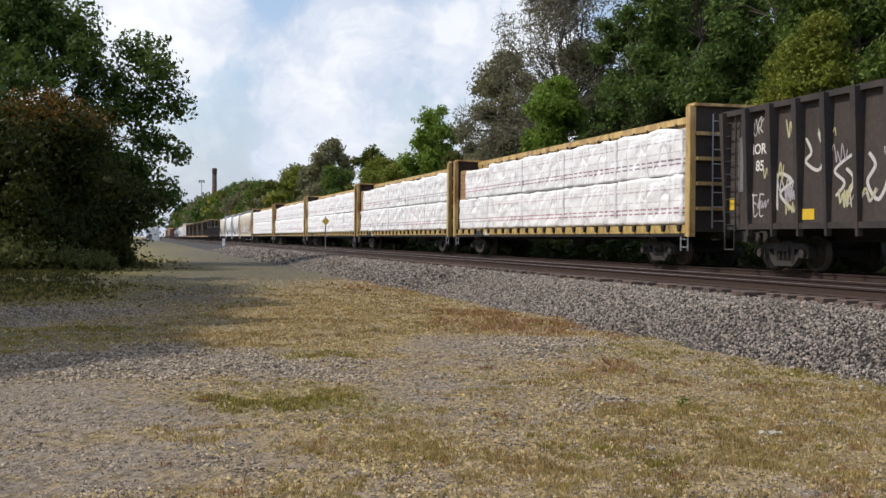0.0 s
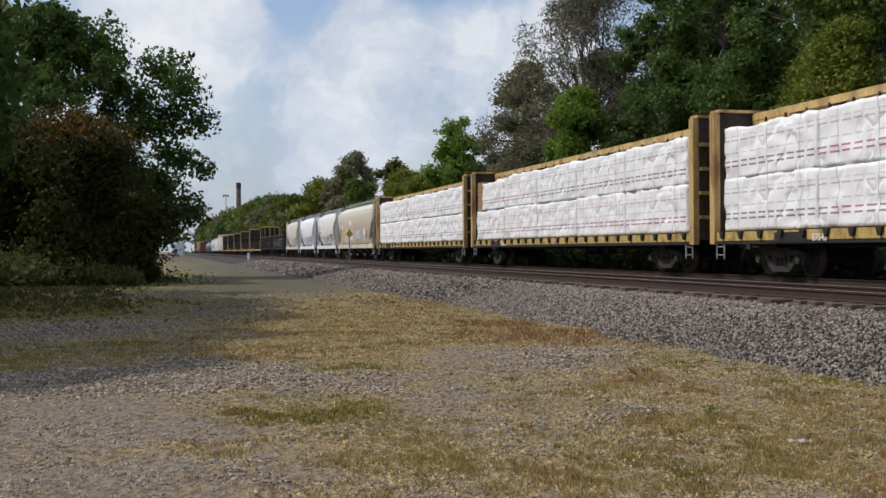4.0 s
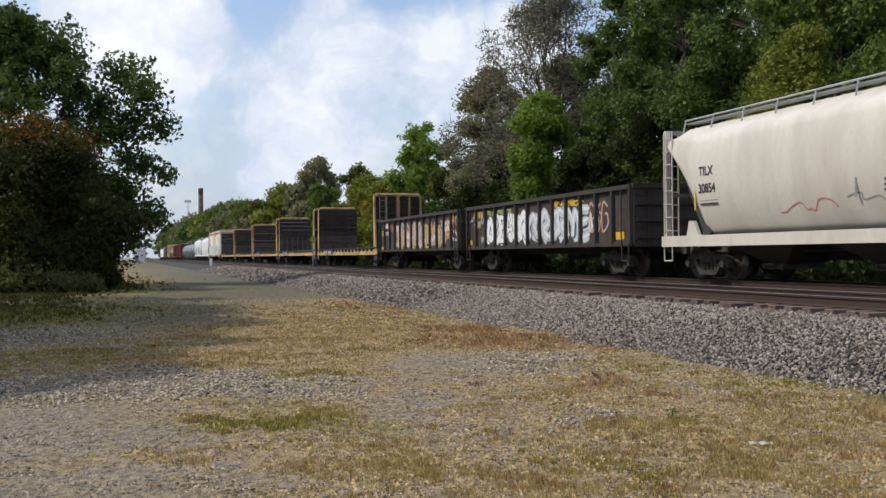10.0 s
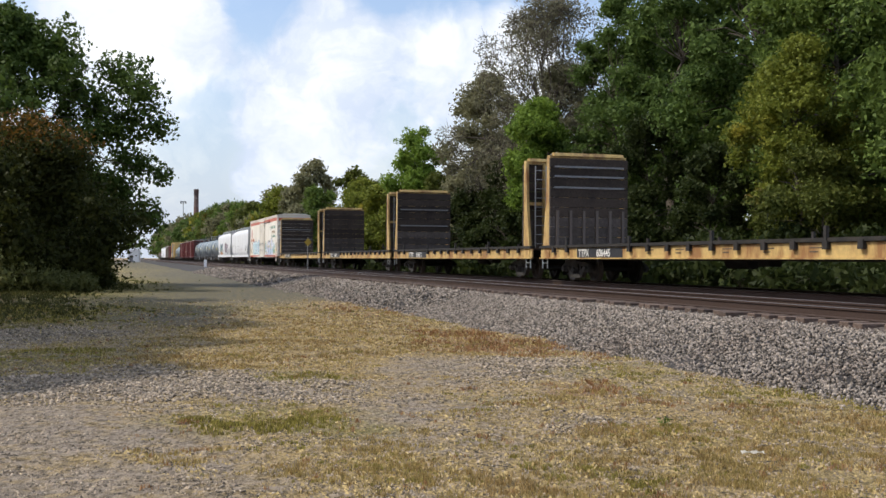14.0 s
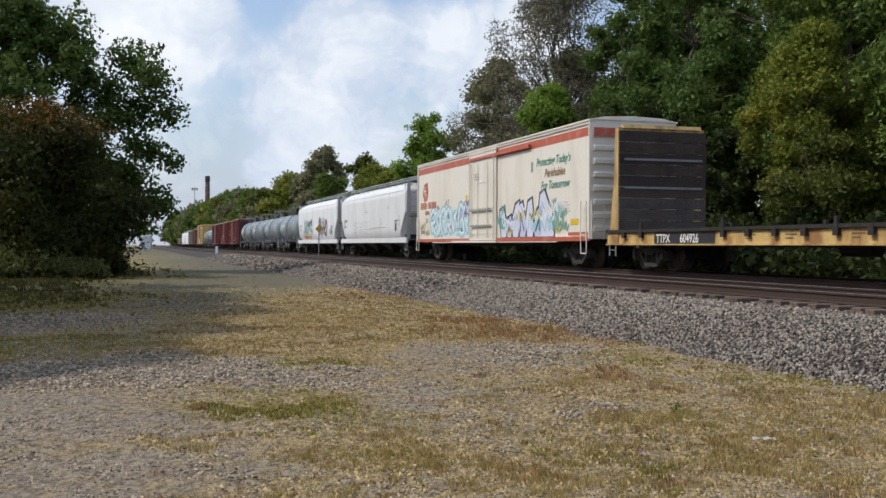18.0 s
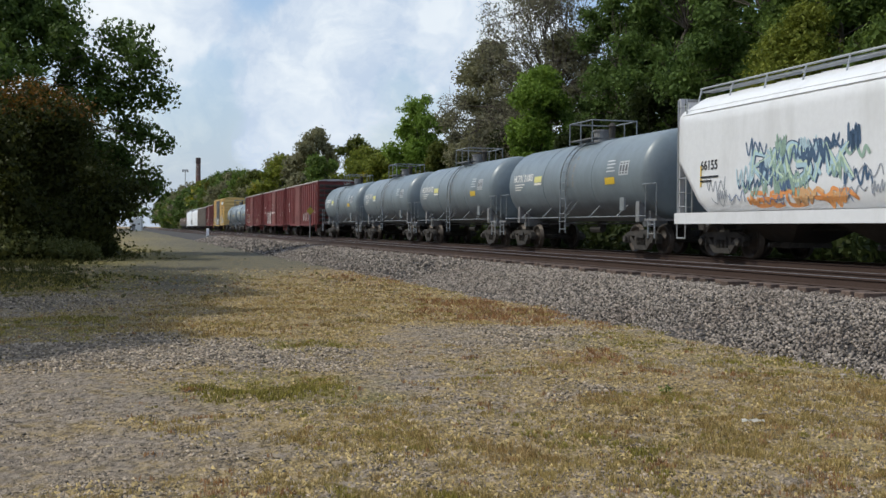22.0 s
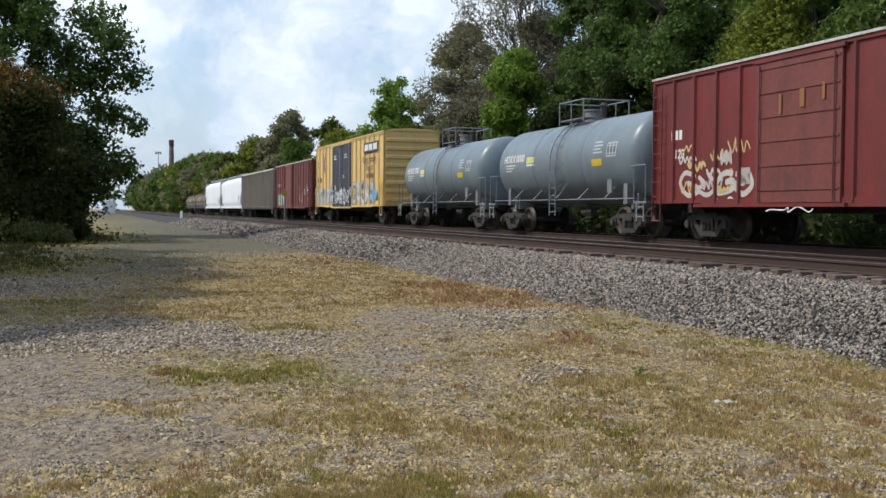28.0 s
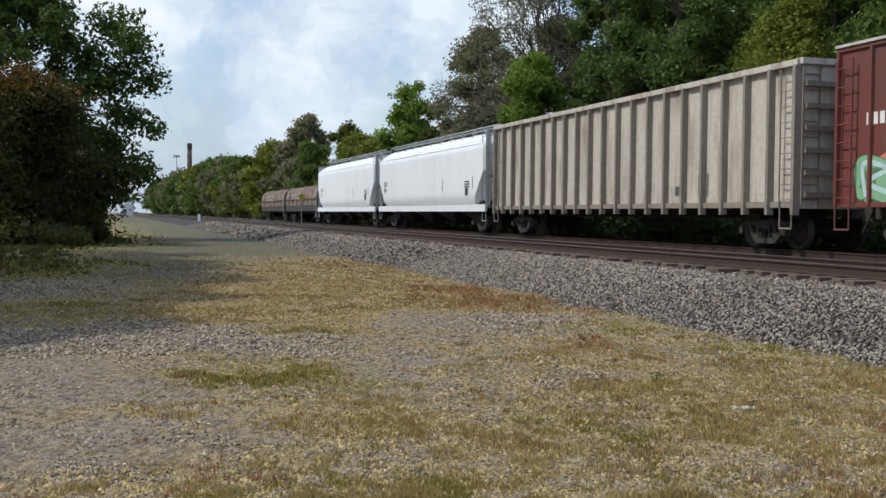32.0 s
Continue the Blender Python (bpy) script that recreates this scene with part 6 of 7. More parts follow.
def make_woods():
    # the wall of trees behind the train, from near to far
    wood(36.8, 26.3, 10.9, "gold", 52000, 0.125, 11, rx=2.7, base=0.15, lobes=80, lobe=0.22)
    wood(34.0, 25.3, 6.2, "turning", 20000, 0.13, 12, rx=2.8, base=0.0, lobes=34)
    wood(30.0, 28.5, 17, "mid", 44000, 0.16, 13, rx=4.4, base=0.03, lobes=64)
    wood(39.5, 30.5, 19, "mid", 44000, 0.17, 14, rx=4.4, base=0.05, lobes=64)
    wood(46.5, 31.0, 21, "deep", 44000, 0.18, 15, rx=4.6, base=0.05, lobes=64)
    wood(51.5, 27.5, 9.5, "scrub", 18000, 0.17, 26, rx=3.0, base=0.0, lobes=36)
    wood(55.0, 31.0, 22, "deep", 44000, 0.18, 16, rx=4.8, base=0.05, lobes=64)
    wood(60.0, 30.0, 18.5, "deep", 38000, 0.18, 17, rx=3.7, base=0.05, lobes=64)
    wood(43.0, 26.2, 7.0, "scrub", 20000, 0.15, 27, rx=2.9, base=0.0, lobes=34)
    wood(62.5, 25.6, 12.0, "bright", 30000, 0.18, 18, rx=2.5, base=0.34, lobes=46, lobe=0.3)
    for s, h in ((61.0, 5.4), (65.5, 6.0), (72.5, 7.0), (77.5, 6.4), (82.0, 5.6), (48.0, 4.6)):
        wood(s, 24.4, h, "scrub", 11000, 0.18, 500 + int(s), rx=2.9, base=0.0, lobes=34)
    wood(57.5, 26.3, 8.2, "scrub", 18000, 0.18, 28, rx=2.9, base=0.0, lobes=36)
    wood(70.5, 29.5, 21.0, "willow", 74000, 0.16, 19, rx=7.8, base=0.10, lobes=150, lobe=0.15, label="half-bare willow with fine grey twigs against the sky", twigs=True, holes=0.30, fill=0, bark=BARK, trunk=0.5)
    wood(78.0, 27.6, 16.4, "grey", 56000, 0.18, 20, rx=4.8, base=0.0, lobes=70, label="grey-brown thinning willow with hanging twigs")
    wood(69.5, 30.5, 16.0, "grey", 30000, 0.2, 42, rx=5.0, base=0.0, lobes=60)
    wood(84.0, 29.0, 12.8, "grey", 20000, 0.2, 37, rx=3.6, base=0.0, lobes=44, twigs=True)
    wood(70.0, 26.0, 8.8, "scrub", 20000, 0.19, 21, rx=3.2, base=0.0, lobes=40)
    wood(84.5, 26.2, 9.5, "turning", 16000, 0.21, 29, rx=3.4, base=0.0, lobes=36)
    wood(94.0, 26.5, 14.2, "bright", 26000, 0.22, 22, rx=3.0, base=0.08, lobes=44, lobe=0.3)
    wood(101.0, 28.5, 11.5, "mid", 15000, 0.25, 39, rx=3.6, base=0.0, lobes=40)
    wood(108.0, 26.5, 9.8, "gold", 15000, 0.25, 23, rx=4.0, base=0.0, lobes=40)
    wood(119.0, 27.0, 11.0, "gold", 16000, 0.28, 24, rx=4.6, base=0.0, lobes=44)
    wood(133.0, 29.0, 13.6, "turning", 15000, 0.30, 25, rx=4.6, base=0.0, lobes=44)
    wood(145.0, 27.0, 12.6, "mid", 13000, 0.32, 30, rx=4.6, base=0.0, lobes=40)
    wood(160.0, 28.5, 17.0, "grey", 20000, 0.33, 31, rx=5.2, base=0.0, lobes=60)
    wood(171.0, 27.5, 13.5, "grey", 12000, 0.36, 32, rx=4.6, base=0.0, lobes=40)
    rng = random.Random(8)
    s = 180.0
    kinds = ["mid", "gold", "grey", "deep", "mid", "turning", "deep", "grey", "mid"]
    k = 0
    while s < 760:
        far = s > 330
        h = np.interp(s, [170, 215, 340, 490, 760], [14.0, 15.2, 17.8, 20.5, 23]) * rng.uniform(0.84, 1.05)
        wood(s, 27 + rng.uniform(0, 4), h, kinds[k % len(kinds)], 3000 if far else 8000, 1.0 if far else 0.48, 60 + k, rx=h * 0.46, base=0.0, lobes=60, lobe=0.2)
        s += (9 if not far else 16) * rng.uniform(0.8, 1.25)
        k += 1
    # the far side of the clearing closes on the line
    for k, (s, d, h) in enumerate(((150, -16, 12), (175, -19, 14), (215, -17, 14), (260, -18, 16), (320, -18, 17), (400, -20, 20), (500, -24, 22), (620, -26, 24), (820, -34, 24), (860, -20, 22), (900, -62, 26), (940, 14, 24))):
        wood(s, d, h, "deep", 3000, 0.9, 700 + k, rx=h * 0.42, base=0.0, lobes=40, label="dark tree far down the line")
    # a second, darker row behind
    for k in range(16):
        s = 24 + k * 9 + rng.uniform(-2, 2)
        wood(s, 40 + rng.uniform(-3, 4), rng.uniform(16, 20) if s < 72 else rng.uniform(8, 10), "deep", 8000, 0.5, 300 + k, rx=5.2, base=0.0, lobes=44)
    for s, d, h in ((33, 36, 19), (42, 37, 20.5), (50, 36.5, 22), (58, 36, 22), (66, 36.5, 19)):
        wood(s, d, h, "deep", 9000, 0.5, 400 + s, rx=5.4, base=0.0, lobes=60)
    # ground-level scrub along the edge of the wood, mostly in leaves darkened for shade
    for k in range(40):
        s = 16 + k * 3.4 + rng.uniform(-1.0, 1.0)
        wood(s, 21.4 + rng.uniform(-0.3, 0.5), rng.uniform(1.5, 2.3), "scrub", 1500, 0.17 + s * 0.001, 600 + k, rx=2.3, base=0.0, lobes=16, lobe=0.36, name="bush", label="weeds and scrub behind the track, leaves darkened for shade")
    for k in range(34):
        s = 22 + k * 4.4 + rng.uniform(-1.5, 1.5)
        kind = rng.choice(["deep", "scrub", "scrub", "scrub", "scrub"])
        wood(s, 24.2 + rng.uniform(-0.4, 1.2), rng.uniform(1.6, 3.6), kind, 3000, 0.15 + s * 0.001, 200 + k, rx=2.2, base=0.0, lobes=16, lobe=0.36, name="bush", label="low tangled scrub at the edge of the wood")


make_woods()

# the oak and the thicket on the other side
make_tree("oak_tree", "large oak with dark leaves standing behind a thicket", (-24.8, 60, 0), 15.9, "oak", 84000, 0.26, rx=7.6, base=0.10, lobes=170, lobe=0.115, seed=31, holes=0.42, loose=0.8, fill=0.5, broad=True,
    extra=[(6.6, 0, 12.0, 1.5), (7.9, -1, 10.6, 1.4), (8.5, 0, 9.0, 1.2), (7.6, 0.5, 6.8, 1.0), (8.9, 0, 6.2, 0.7), (7.6, 0, 4.0, 1.2), (8.6, -0.5, 3.6, 0.8), (6.2, 0, 8.6, 1.4), (3.0, 0, 13.8, 1.5), (0.5, 0, 14.4, 1.4), (6.6, 0, 5.6, 1.1), (6.0, 0, 4.4, 1.2)])
make_tree("bush", "dense dark thicket with rusty autumn tips", (-20.4, 51, 0), 8.7, "shade", 62000, 0.19, rx=5.4, base=-0.25, lobes=130, lobe=0.26, seed=33, holes=-0.1, trunk=0.4, top=1.15, tips="rust")
make_tree("bush", "dense dark thicket beside the oak", (-28.5, 50, 0), 8.9, "shade", 24000, 0.24, rx=5.6, base=-0.25, lobes=90, lobe=0.28, seed=34, holes=-0.1, trunk=0.4, tips="rust")
for k, (x, y, h, rx) in enumerate([(-20.5, 46.5, 1.8, 4.2), (-17.2, 47.5, 0.9, 1.8), (-26.5, 45.5, 2.0, 4.2), (-18.0, 53.5, 3.6, 2.0)]):
    make_tree("bush", "low dark green scrub at the foot of the thicket", (x, y, 0), h, "weedy", 9000, 0.14, rx=rx, base=-0.2, lobes=36, lobe=0.26, seed=135 + k, holes=-0.05, trunk=0.3)
make_tree("oak_tree", "young oak at the side of the clearing", (-14.0, 15, 0), 11, "oak", 18000, 0.4, rx=3.8, base=0.15, lobes=40, lobe=0.22, seed=37)
make_tree("oak_tree", "young oak at the side of the clearing", (-15.6, 19.5, 0), 12.5, "oak", 14000, 0.42, rx=4.2, base=0.15, lobes=44, lobe=0.22, seed=40)
make_tree("oak_tree", "large oak at the side of the clearing", (-18.2, 23, 0), 15.5, "oak", 14000, 0.42, rx=6.0, base=0.15, lobes=60, lobe=0.22, seed=36)
make_tree("oak_tree", "large oak at the side of the clearing", (-24.0, 37, 0), 16, "oak", 14000, 0.42, rx=6.5, base=0.1, lobes=60, lobe=0.22, seed=38)
make_tree("oak_tree", "large oak at the side of the clearing", (-20.4, 30, 0), 15.5, "oak", 14000, 0.42, rx=6.5, base=0.1, lobes=60, lobe=0.22, seed=39)


# ---- landmarks along the line ----
def bearing(az, dist, z=0.0):
    return Vector((math.sin(radians(az)) * dist, math.cos(radians(az)) * dist, z))


def make_landmarks():
    brick = surface("sooty_brick", (0.11, 0.055, 0.045), 0.9, grain=3, spread=0.3, dirt=(0.06, 0.05, 0.048), dirt_scale=0.2, dirt_lo=0.4, dirt_hi=0.6, streak=4)
    stack = tagged(new("chimney_stack"), "tall sooty brick chimney stack beyond the trees", "chimney")
    stack.location = bearing(-13.04, 640)
    part("shaft", lathe(bmesh.new(), [(-1, 1.9), (20, 1.6), (38.8, 1.32)], "z", 18), brick, stack, smooth=True)
    part("rim", lathe(bmesh.new(), [(38.8, 1.32), (39.0, 1.5), (41.6, 1.48), (42.2, 1.36), (42.2, 0.9), (40, 0.85)], "z", 18), brick, stack)
    for z in (26, 32, 36.5):
        part("iron_band", lathe(bmesh.new(), [(z, 1.42 + (38.8 - z) * 0.014), (z + 0.05, 1.47 + (38.8 - z) * 0.014), (z + 0.3, 1.47 + (38.8 - z) * 0.014), (z + 0.35, 1.42 + (38.8 - z) * 0.014)], "z", 18), GREY, stack)
    mast = tagged(new("light_mast"), "thin grey lighting mast beyond the trees", "mast")
    mast.location = bearing(-13.70, 560)
    part("pole", tube(bmesh.new(), (0, 0, -0.5), (0, 0, 30.5), 0.32, 0.2, 8), GALV, mast)
    part("lamp_bar", boxes((-1.5, 1.5, -0.3, 0.3, 30.3, 30.9)), GALV, mast)
    for x in (-1.2, 0, 1.2):
        part("floodlight", boxes((x - 0.3, x + 0.3, -0.5, 0.3, 29.6, 30.4)), GREY, mast)
    hut = tagged(new("building"), "low white building far down the line", "building")
    hut.matrix_basis = Matrix.Translation(bearing(-16.2, 400)) @ pose(0, 0, 0, 0, 0, 12)
    part("wall", boxes((-1.9, 1.9, 0, 8, -0.2, 4.2)), surface("white_render", (0.80, 0.80, 0.79), 0.8, grain=2, spread=0.06), hut)
    part("roof", boxes((-2.0, 2.0, -0.12, 8.12, 4.2, 4.5)), CLEAN, hut)
    part("door", boxes((-1.4, -0.2, -0.06, 0.02, 0, 2.4)), GREY, hut)
    sign = tagged(new("track_sign"), "yellow diamond warning sign on a post between the tracks", "sign")
    sign.matrix_basis = Matrix.Translation(spot(82.5, 14.2, 0.55)) @ pose(0, 0, 0, 0, 0, TURN)
    part("post", tube(bmesh.new(), (0, 0, -0.2), (0, 0, 2.7), 0.045, seg=8), GREY, sign)
    bm = bmesh.new()
    extrude(bm, [(0, 1.98), (0.30, 2.30), (0, 2.62), (-0.30, 2.30)], "y", -0.06, -0.045)
    part("plate", bm, surface("faded_sign_yellow", (0.50, 0.36, 0.05), 0.6), sign)
    mark = tagged(new("marker_post"), "short white marker post beside the track", "post")
    mark.matrix_basis = Matrix.Translation(spot(133, 10.2, 0.5))
    bm = boxes((-0.16, 0.16, -0.05, 0.05, -0.1, 0.85))
    bmesh.ops.bevel(bm, geom=bm.edges[:], offset=0.02, segments=1, affect="EDGES")
    part("board", bm, CLEAN, mark)
    scrap = tagged(new("paper_scrap"), "crumpled white scrap of paper on the grass", "litter")
    scrap.location = (2.47, 8.35, float(ground_height([2.47], [8.35])[0]) + 0.02)
    bm = bmesh.new()
    vs = [[bm.verts.new((-0.09 + 0.03 * i, -0.02 + 0.02 * j, 0.014 * ((i * 7 + j * 5) % 3))) for j in range(3)] for i in range(7)]
    for i in range(6):
        for j in range(2):
            bm.faces.new((vs[i][j], vs[i + 1][j], vs[i + 1][j + 1], vs[i][j + 1]))
    bmesh.ops.solidify(bm, geom=bm.faces[:], thickness=0.004)
    part("sheet", bm, surface("soiled_paper", (0.78, 0.75, 0.68), 0.8, grain=30), scrap)
    weed = tagged(new("weed"), "small dark green broad-leaved weed in the grass", "plant")
    weed.location = (2.12, 9.95, float(ground_height([2.12], [9.95])[0]))
    nrng = np.random.default_rng(4)
    a = nrng.uniform(0, math.tau, 26)
    c = np.stack([np.cos(a) * nrng.uniform(0.01, 0.07, 26), np.sin(a) * nrng.uniform(0.01, 0.06, 26), nrng.uniform(0.02, 0.09, 26)], 1)
    shared("leaves", leaf_mesh("leaves", c, np.tile([0, 0, 1.0], (26, 1)), nrng.uniform(0.03, 0.055, 26), nrng, LEAF["mid"], 0.5), weed)
    part("stem", tube(bmesh.new(), (0, 0, -0.03), (0, 0, 0.07), 0.008, seg=5), LEAF["mid"], weed)


make_landmarks()


# ---- the train, car by car: where each begins and ends along the line at the start ----
TRAIN = []


def couple(car, s0, s1):
    TRAIN.append((car, (s0 + s1) / 2))
    return car


def make_train():
    c = couple(gondola(17.0, "tall sooty brown gondola with heavy ribs and white tags", 4.05, 1.12, 1.09, SOOT_OR_SHADE, BLACK, w=1.50, wide_rib=0.15, deep=0.24, taper=0.10), 7.6, 24.6)
    sk = flat_skin(1.545)
    words(c, "85", -7.15, 2.50, 0.36, CREAM_INK, -1.545)
    words(c, "MOR", -7.5, 2.92, 0.36, CREAM_INK, -1.545)
    for x, z0, z1, n, sd in ((-7.55, 3.35, 3.85, 3, 1), (-7.5, 1.35, 1.95, 3, 2), (-6.2, 1.35, 2.4, 1, 3), (-5.15, 2.3, 3.3, 1, 4), (-4.1, 1.6, 2.7, 1, 5), (-3.0, 1.5, 2.9, 1, 6), (-1.9, 1.4, 2.6, 1, 7)):
        graffiti(c, x, x + 0.72, z0, z1, n, sd, sk, fill=(0.62, 0.60, 0.57), fat=0.10)
    tags(c, -7.4, -0.5, 1.3, 3.2, 14, 8, sk, ((0.62, 0.60, 0.57), (0.45, 0.42, 0.46), (0.55, 0.52, 0.30)), 0.02, 0.7)
    bars(c, [(-5.2, -4.75, 1.25, 1.5), (-8.35, -8.1, 1.55, 1.85)], YELLOW_INK, -1.545)
    bars(c, [(-7.95, -7.72, 2.0, 3.4)], (0.20, 0.19, 0.20), -1.545)
    for k, (a, b) in enumerate(((26.5, 49.5), (50.4, 73.2), (74.0, 96.9), (97.9, 120.7), (122.0, 144.8))):
        couple(centerbeam(b - a - 0.2, 300 + k, k in (0, 1, 3)), a + 0.1, b - 0.1)
    c, sk = hopper(16.3, "tan covered hopper stained with rust dust and tagged", TAN, CREAM, 4.35, 4, False, 3, 1.5, "60792", "LUPX", lines=2)
    couple(c, 146.1, 162.4)
    graffiti(c, -1.9, -0.5, 1.5, 2.3, 3, 11, sk, fill=(0.78, 0.77, 0.80), edge=(0.36, 0.30, 0.45), fat=0.16)
    graffiti(c, 0.9, 3.0, 1.45, 2.45, 3, 12, sk, fill=(0.50, 0.58, 0.66), edge=(0.02, 0.03, 0.05), fat=0.17)
    bars(c, [(-2.0, -1.2, 2.75, 3.15), (-6.0, -5.4, 2.55, 2.95), (4.2, 4.85, 1.95, 2.4)], CREAM_INK, -sk(2.6) - 0.01)
    for a, b, label, body, number, seed in ((163.5, 175.6, "white covered hopper with black tags along its flank", CHALK, "30763", 21), (177.4, 189.5, "bright white covered hopper with scrawled tags", CLEAN, "30723", 22), (190.7, 203.2, "beige covered hopper with faint red tags", BEIGE, "30854", 23)):
        c, sk = hopper(b - a, label, body, body, 4.3, 2, True, seed, 1.75, number, "TILX")
        couple(c, a, b)
        if seed == 23:
            scribble(c, -0.6, 1.4, 1.65, 1.95, 9, 4, sk, (0.55, 0.22, 0.20))
            scribble(c, 1.8, 3.2, 1.7, 2.0, 6, 5, sk, (0.30, 0.29, 0.27))
        else:
            graffiti(c, -2.2, 0.0, 1.5, 2.1, 6, seed + 3, sk, fill=(0.08, 0.08, 0.09), fat=0.07)
            graffiti(c, 0.1, 1.6, 1.6, 2.15, 4, seed, sk, fill=(0.06, 0.06, 0.07), fat=0.10)
            graffiti(c, 2.2, 3.5, 1.75, 2.25, 4, seed + 1, sk, fill=(0.05, 0.05, 0.06), fat=0.11)
            scribble(c, -1.6, 1.2, 1.32, 1.5, 14, seed + 2, sk, (0.45, 0.20, 0.22), 0.014)
    c = couple(gondola(16.1, "brown-black gondola with white block graffiti", 2.8, 1.05, 1.24, SOOT_OR_SHADE, BLACK), 205.0, 221.1)
    sk = flat_skin(1.548)
    graffiti(c, -5.4, -0.7, 1.15, 2.45, 6, 31, sk, fill=(0.86, 0.86, 0.88), edge=(0.04, 0.04, 0.05), cloud=(0.84, 0.85, 0.88), accent=(0.88, 0.88, 0.90), fat=0.20, sharp=True)
    tags(c, -7.8, -5.6, 1.2, 2.2, 7, 131, sk, ((0.60, 0.56, 0.52), (0.50, 0.46, 0.42)), 0.02, 0.5)
    graffiti(c, -0.5, 5.0, 1.15, 2.4, 6, 32, sk, fill=(0.55, 0.58, 0.62), edge=(0.05, 0.05, 0.06), cloud=(0.62, 0.66, 0.70), accent=(0.78, 0.80, 0.82), fat=0.19)
    graffiti(c, 1.6, 4.6, 2.3, 2.7, 4, 33, sk, fill=(0.75, 0.48, 0.05), fat=0.2, sharp=True)
    graffiti(c, 4.9, 6.3, 1.4, 2.5, 3, 34, sk, fill=(0.55, 0.36, 0.26), fat=0.14)
    graffiti(c, -5.6, -2.4, 2.35, 2.62, 5, 35, sk, fill=(0.36, 0.45, 0.16), fat=0.2)
    words(c, "91 509", -7.2, 1.9, 0.34, (0.62, 0.45, 0.16), -1.55)
    bars(c, [(-7.2 + 0.32 * k, -6.98 + 0.32 * k, 2.33, 2.6) for k in range(4)], (0.62, 0.45, 0.16), -1.55)
    bars(c, [(6.9, 7.5, 1.18, 1.42), (-7.75, -7.45, 1.18, 1.38)], (0.72, 0.42, 0.03), -1.55)
    c = couple(gondola(15.8, "brown-black gondola with multicoloured graffiti", 2.8, 1.05, 1.24, SOOT_OR_SHADE, BLACK), 222.3, 238.1)
    graffiti(c, -4.0, 1.2, 1.15, 2.45, 7, 36, sk, fill=(0.30, 0.17, 0.11), edge=(0.72, 0.70, 0.66), cloud=(0.60, 0.55, 0.49), accent=(0.74, 0.70, 0.62), fat=0.13)
    graffiti(c, 1.2, 5.6, 1.15, 2.4, 6, 37, sk, fill=(0.34, 0.19, 0.11), edge=(0.66, 0.62, 0.56), cloud=(0.50, 0.43, 0.35), accent=(0.62, 0.45, 0.20), fat=0.13)
    tags(c, -5.6, 7.2, 1.15, 2.3, 34, 136, sk, ((0.76, 0.74, 0.70), (0.62, 0.40, 0.10), (0.06, 0.05, 0.05), (0.50, 0.16, 0.10), (0.70, 0.68, 0.66)), 0.035, 0.6)
    graffiti(c, 5.6, 7.4, 1.3, 2.4, 2, 137, sk, fill=(0.60, 0.57, 0.54), fat=0.13)
    words(c, "915993", -6.6, 1.9, 0.34, CREAM_INK, -1.55)
    bars(c, [(-6.6 + 0.34 * k, -6.36 + 0.34 * k, 2.33, 2.62) for k in range(4)], CREAM_INK, -1.55)
    bars(c, [(-7.5, -7.2, 1.9, 2.2), (-7.6, -6.9, 1.1, 1.25), (-3.2, -2.6, 1.08, 1.2), (-0.6, 0.0, 1.08, 1.2), (2.0, 2.6, 1.08, 1.2)], (0.72, 0.45, 0.03), -1.55)
    for k, (a, b, inner, number) in enumerate(((239.3, 260.2, 0, "604338"), (261.3, 282.6, 1, "606445"), (283.5, 304.4, 2, "604512"), (305.2, 326.4, 0, "604637"), (327.5, 348.6, 2, "604926"))):
        couple(bulkhead_flat(b - a, 400 + k, inner, number), a, b)
    c = couple(boxcar(22.2, "cream refrigerator car with a red stripe and blue graffiti", 5.02, REEFER, REEFER, REEFER, ribs=60, door_at=(-1.95, 1.65), w=1.56, sill_drop=0.12, door_rows=4, name="refrigerator_car", ladder=REEFER), 349.8, 372.0)
    for y in (-1, 1):
        part("stripe", boxes((-11.1, 11.1, y * 1.562 - 0.003, y * 1.562 + 0.003, 4.50, 4.80)), BAND, c)
        part("lower_stripe", boxes((-11.1, 11.1, y * 1.604 - 0.003, y * 1.604 + 0.003, 0.94, 1.10)), BAND, c)
    part("end_stripe", boxes((11.19, 11.20, -1.5, 1.5, 4.46, 4.76)), BAND, c)
    part("door_track", boxes((-2.3, 5.6, -1.70, -1.60, 4.56, 4.68)), BAND, c)
    sk = flat_skin(1.562)
    words(c, "Protecting Today's", 6.1, 3.78, 0.43, (0.12, 0.30, 0.22), -1.565, 0.25)
    words(c, "Perishables", 6.95, 3.33, 0.43, (0.32, 0.20, 0.10), -1.565, 0.25)
    words(c, "For Tomorrow", 6.6, 2.88, 0.43, (0.12, 0.30, 0.22), -1.565, 0.25)
    bm = bmesh.new()
    extrude(bm, [(-10.2, 3.45), (-9.95, 3.95), (-9.3, 4.05), (-9.15, 3.5), (-9.35, 3.1), (-9.9, 3.05)], "y", -1.572, -1.562)
    part("emblem", bm, BAND, c)
    part("emblem_mark", boxes((-9.80, -9.72, -1.58, -1.574, 3.35, 3.85), (-9.98, -9.54, -1.58, -1.574, 3.56, 3.64), (-9.6, -9.5, -1.58, -1.574, 3.2, 3.5)), REEFER, c)
    bars(c, [(-10.6 + 0.30 * k, -10.38 + 0.30 * k, 2.66, 3.0) for k in range(10) if k != 4] + [(-9.40, -9.26, 2.80, 2.86)], (0.45, 0.14, 0.06), -1.562)
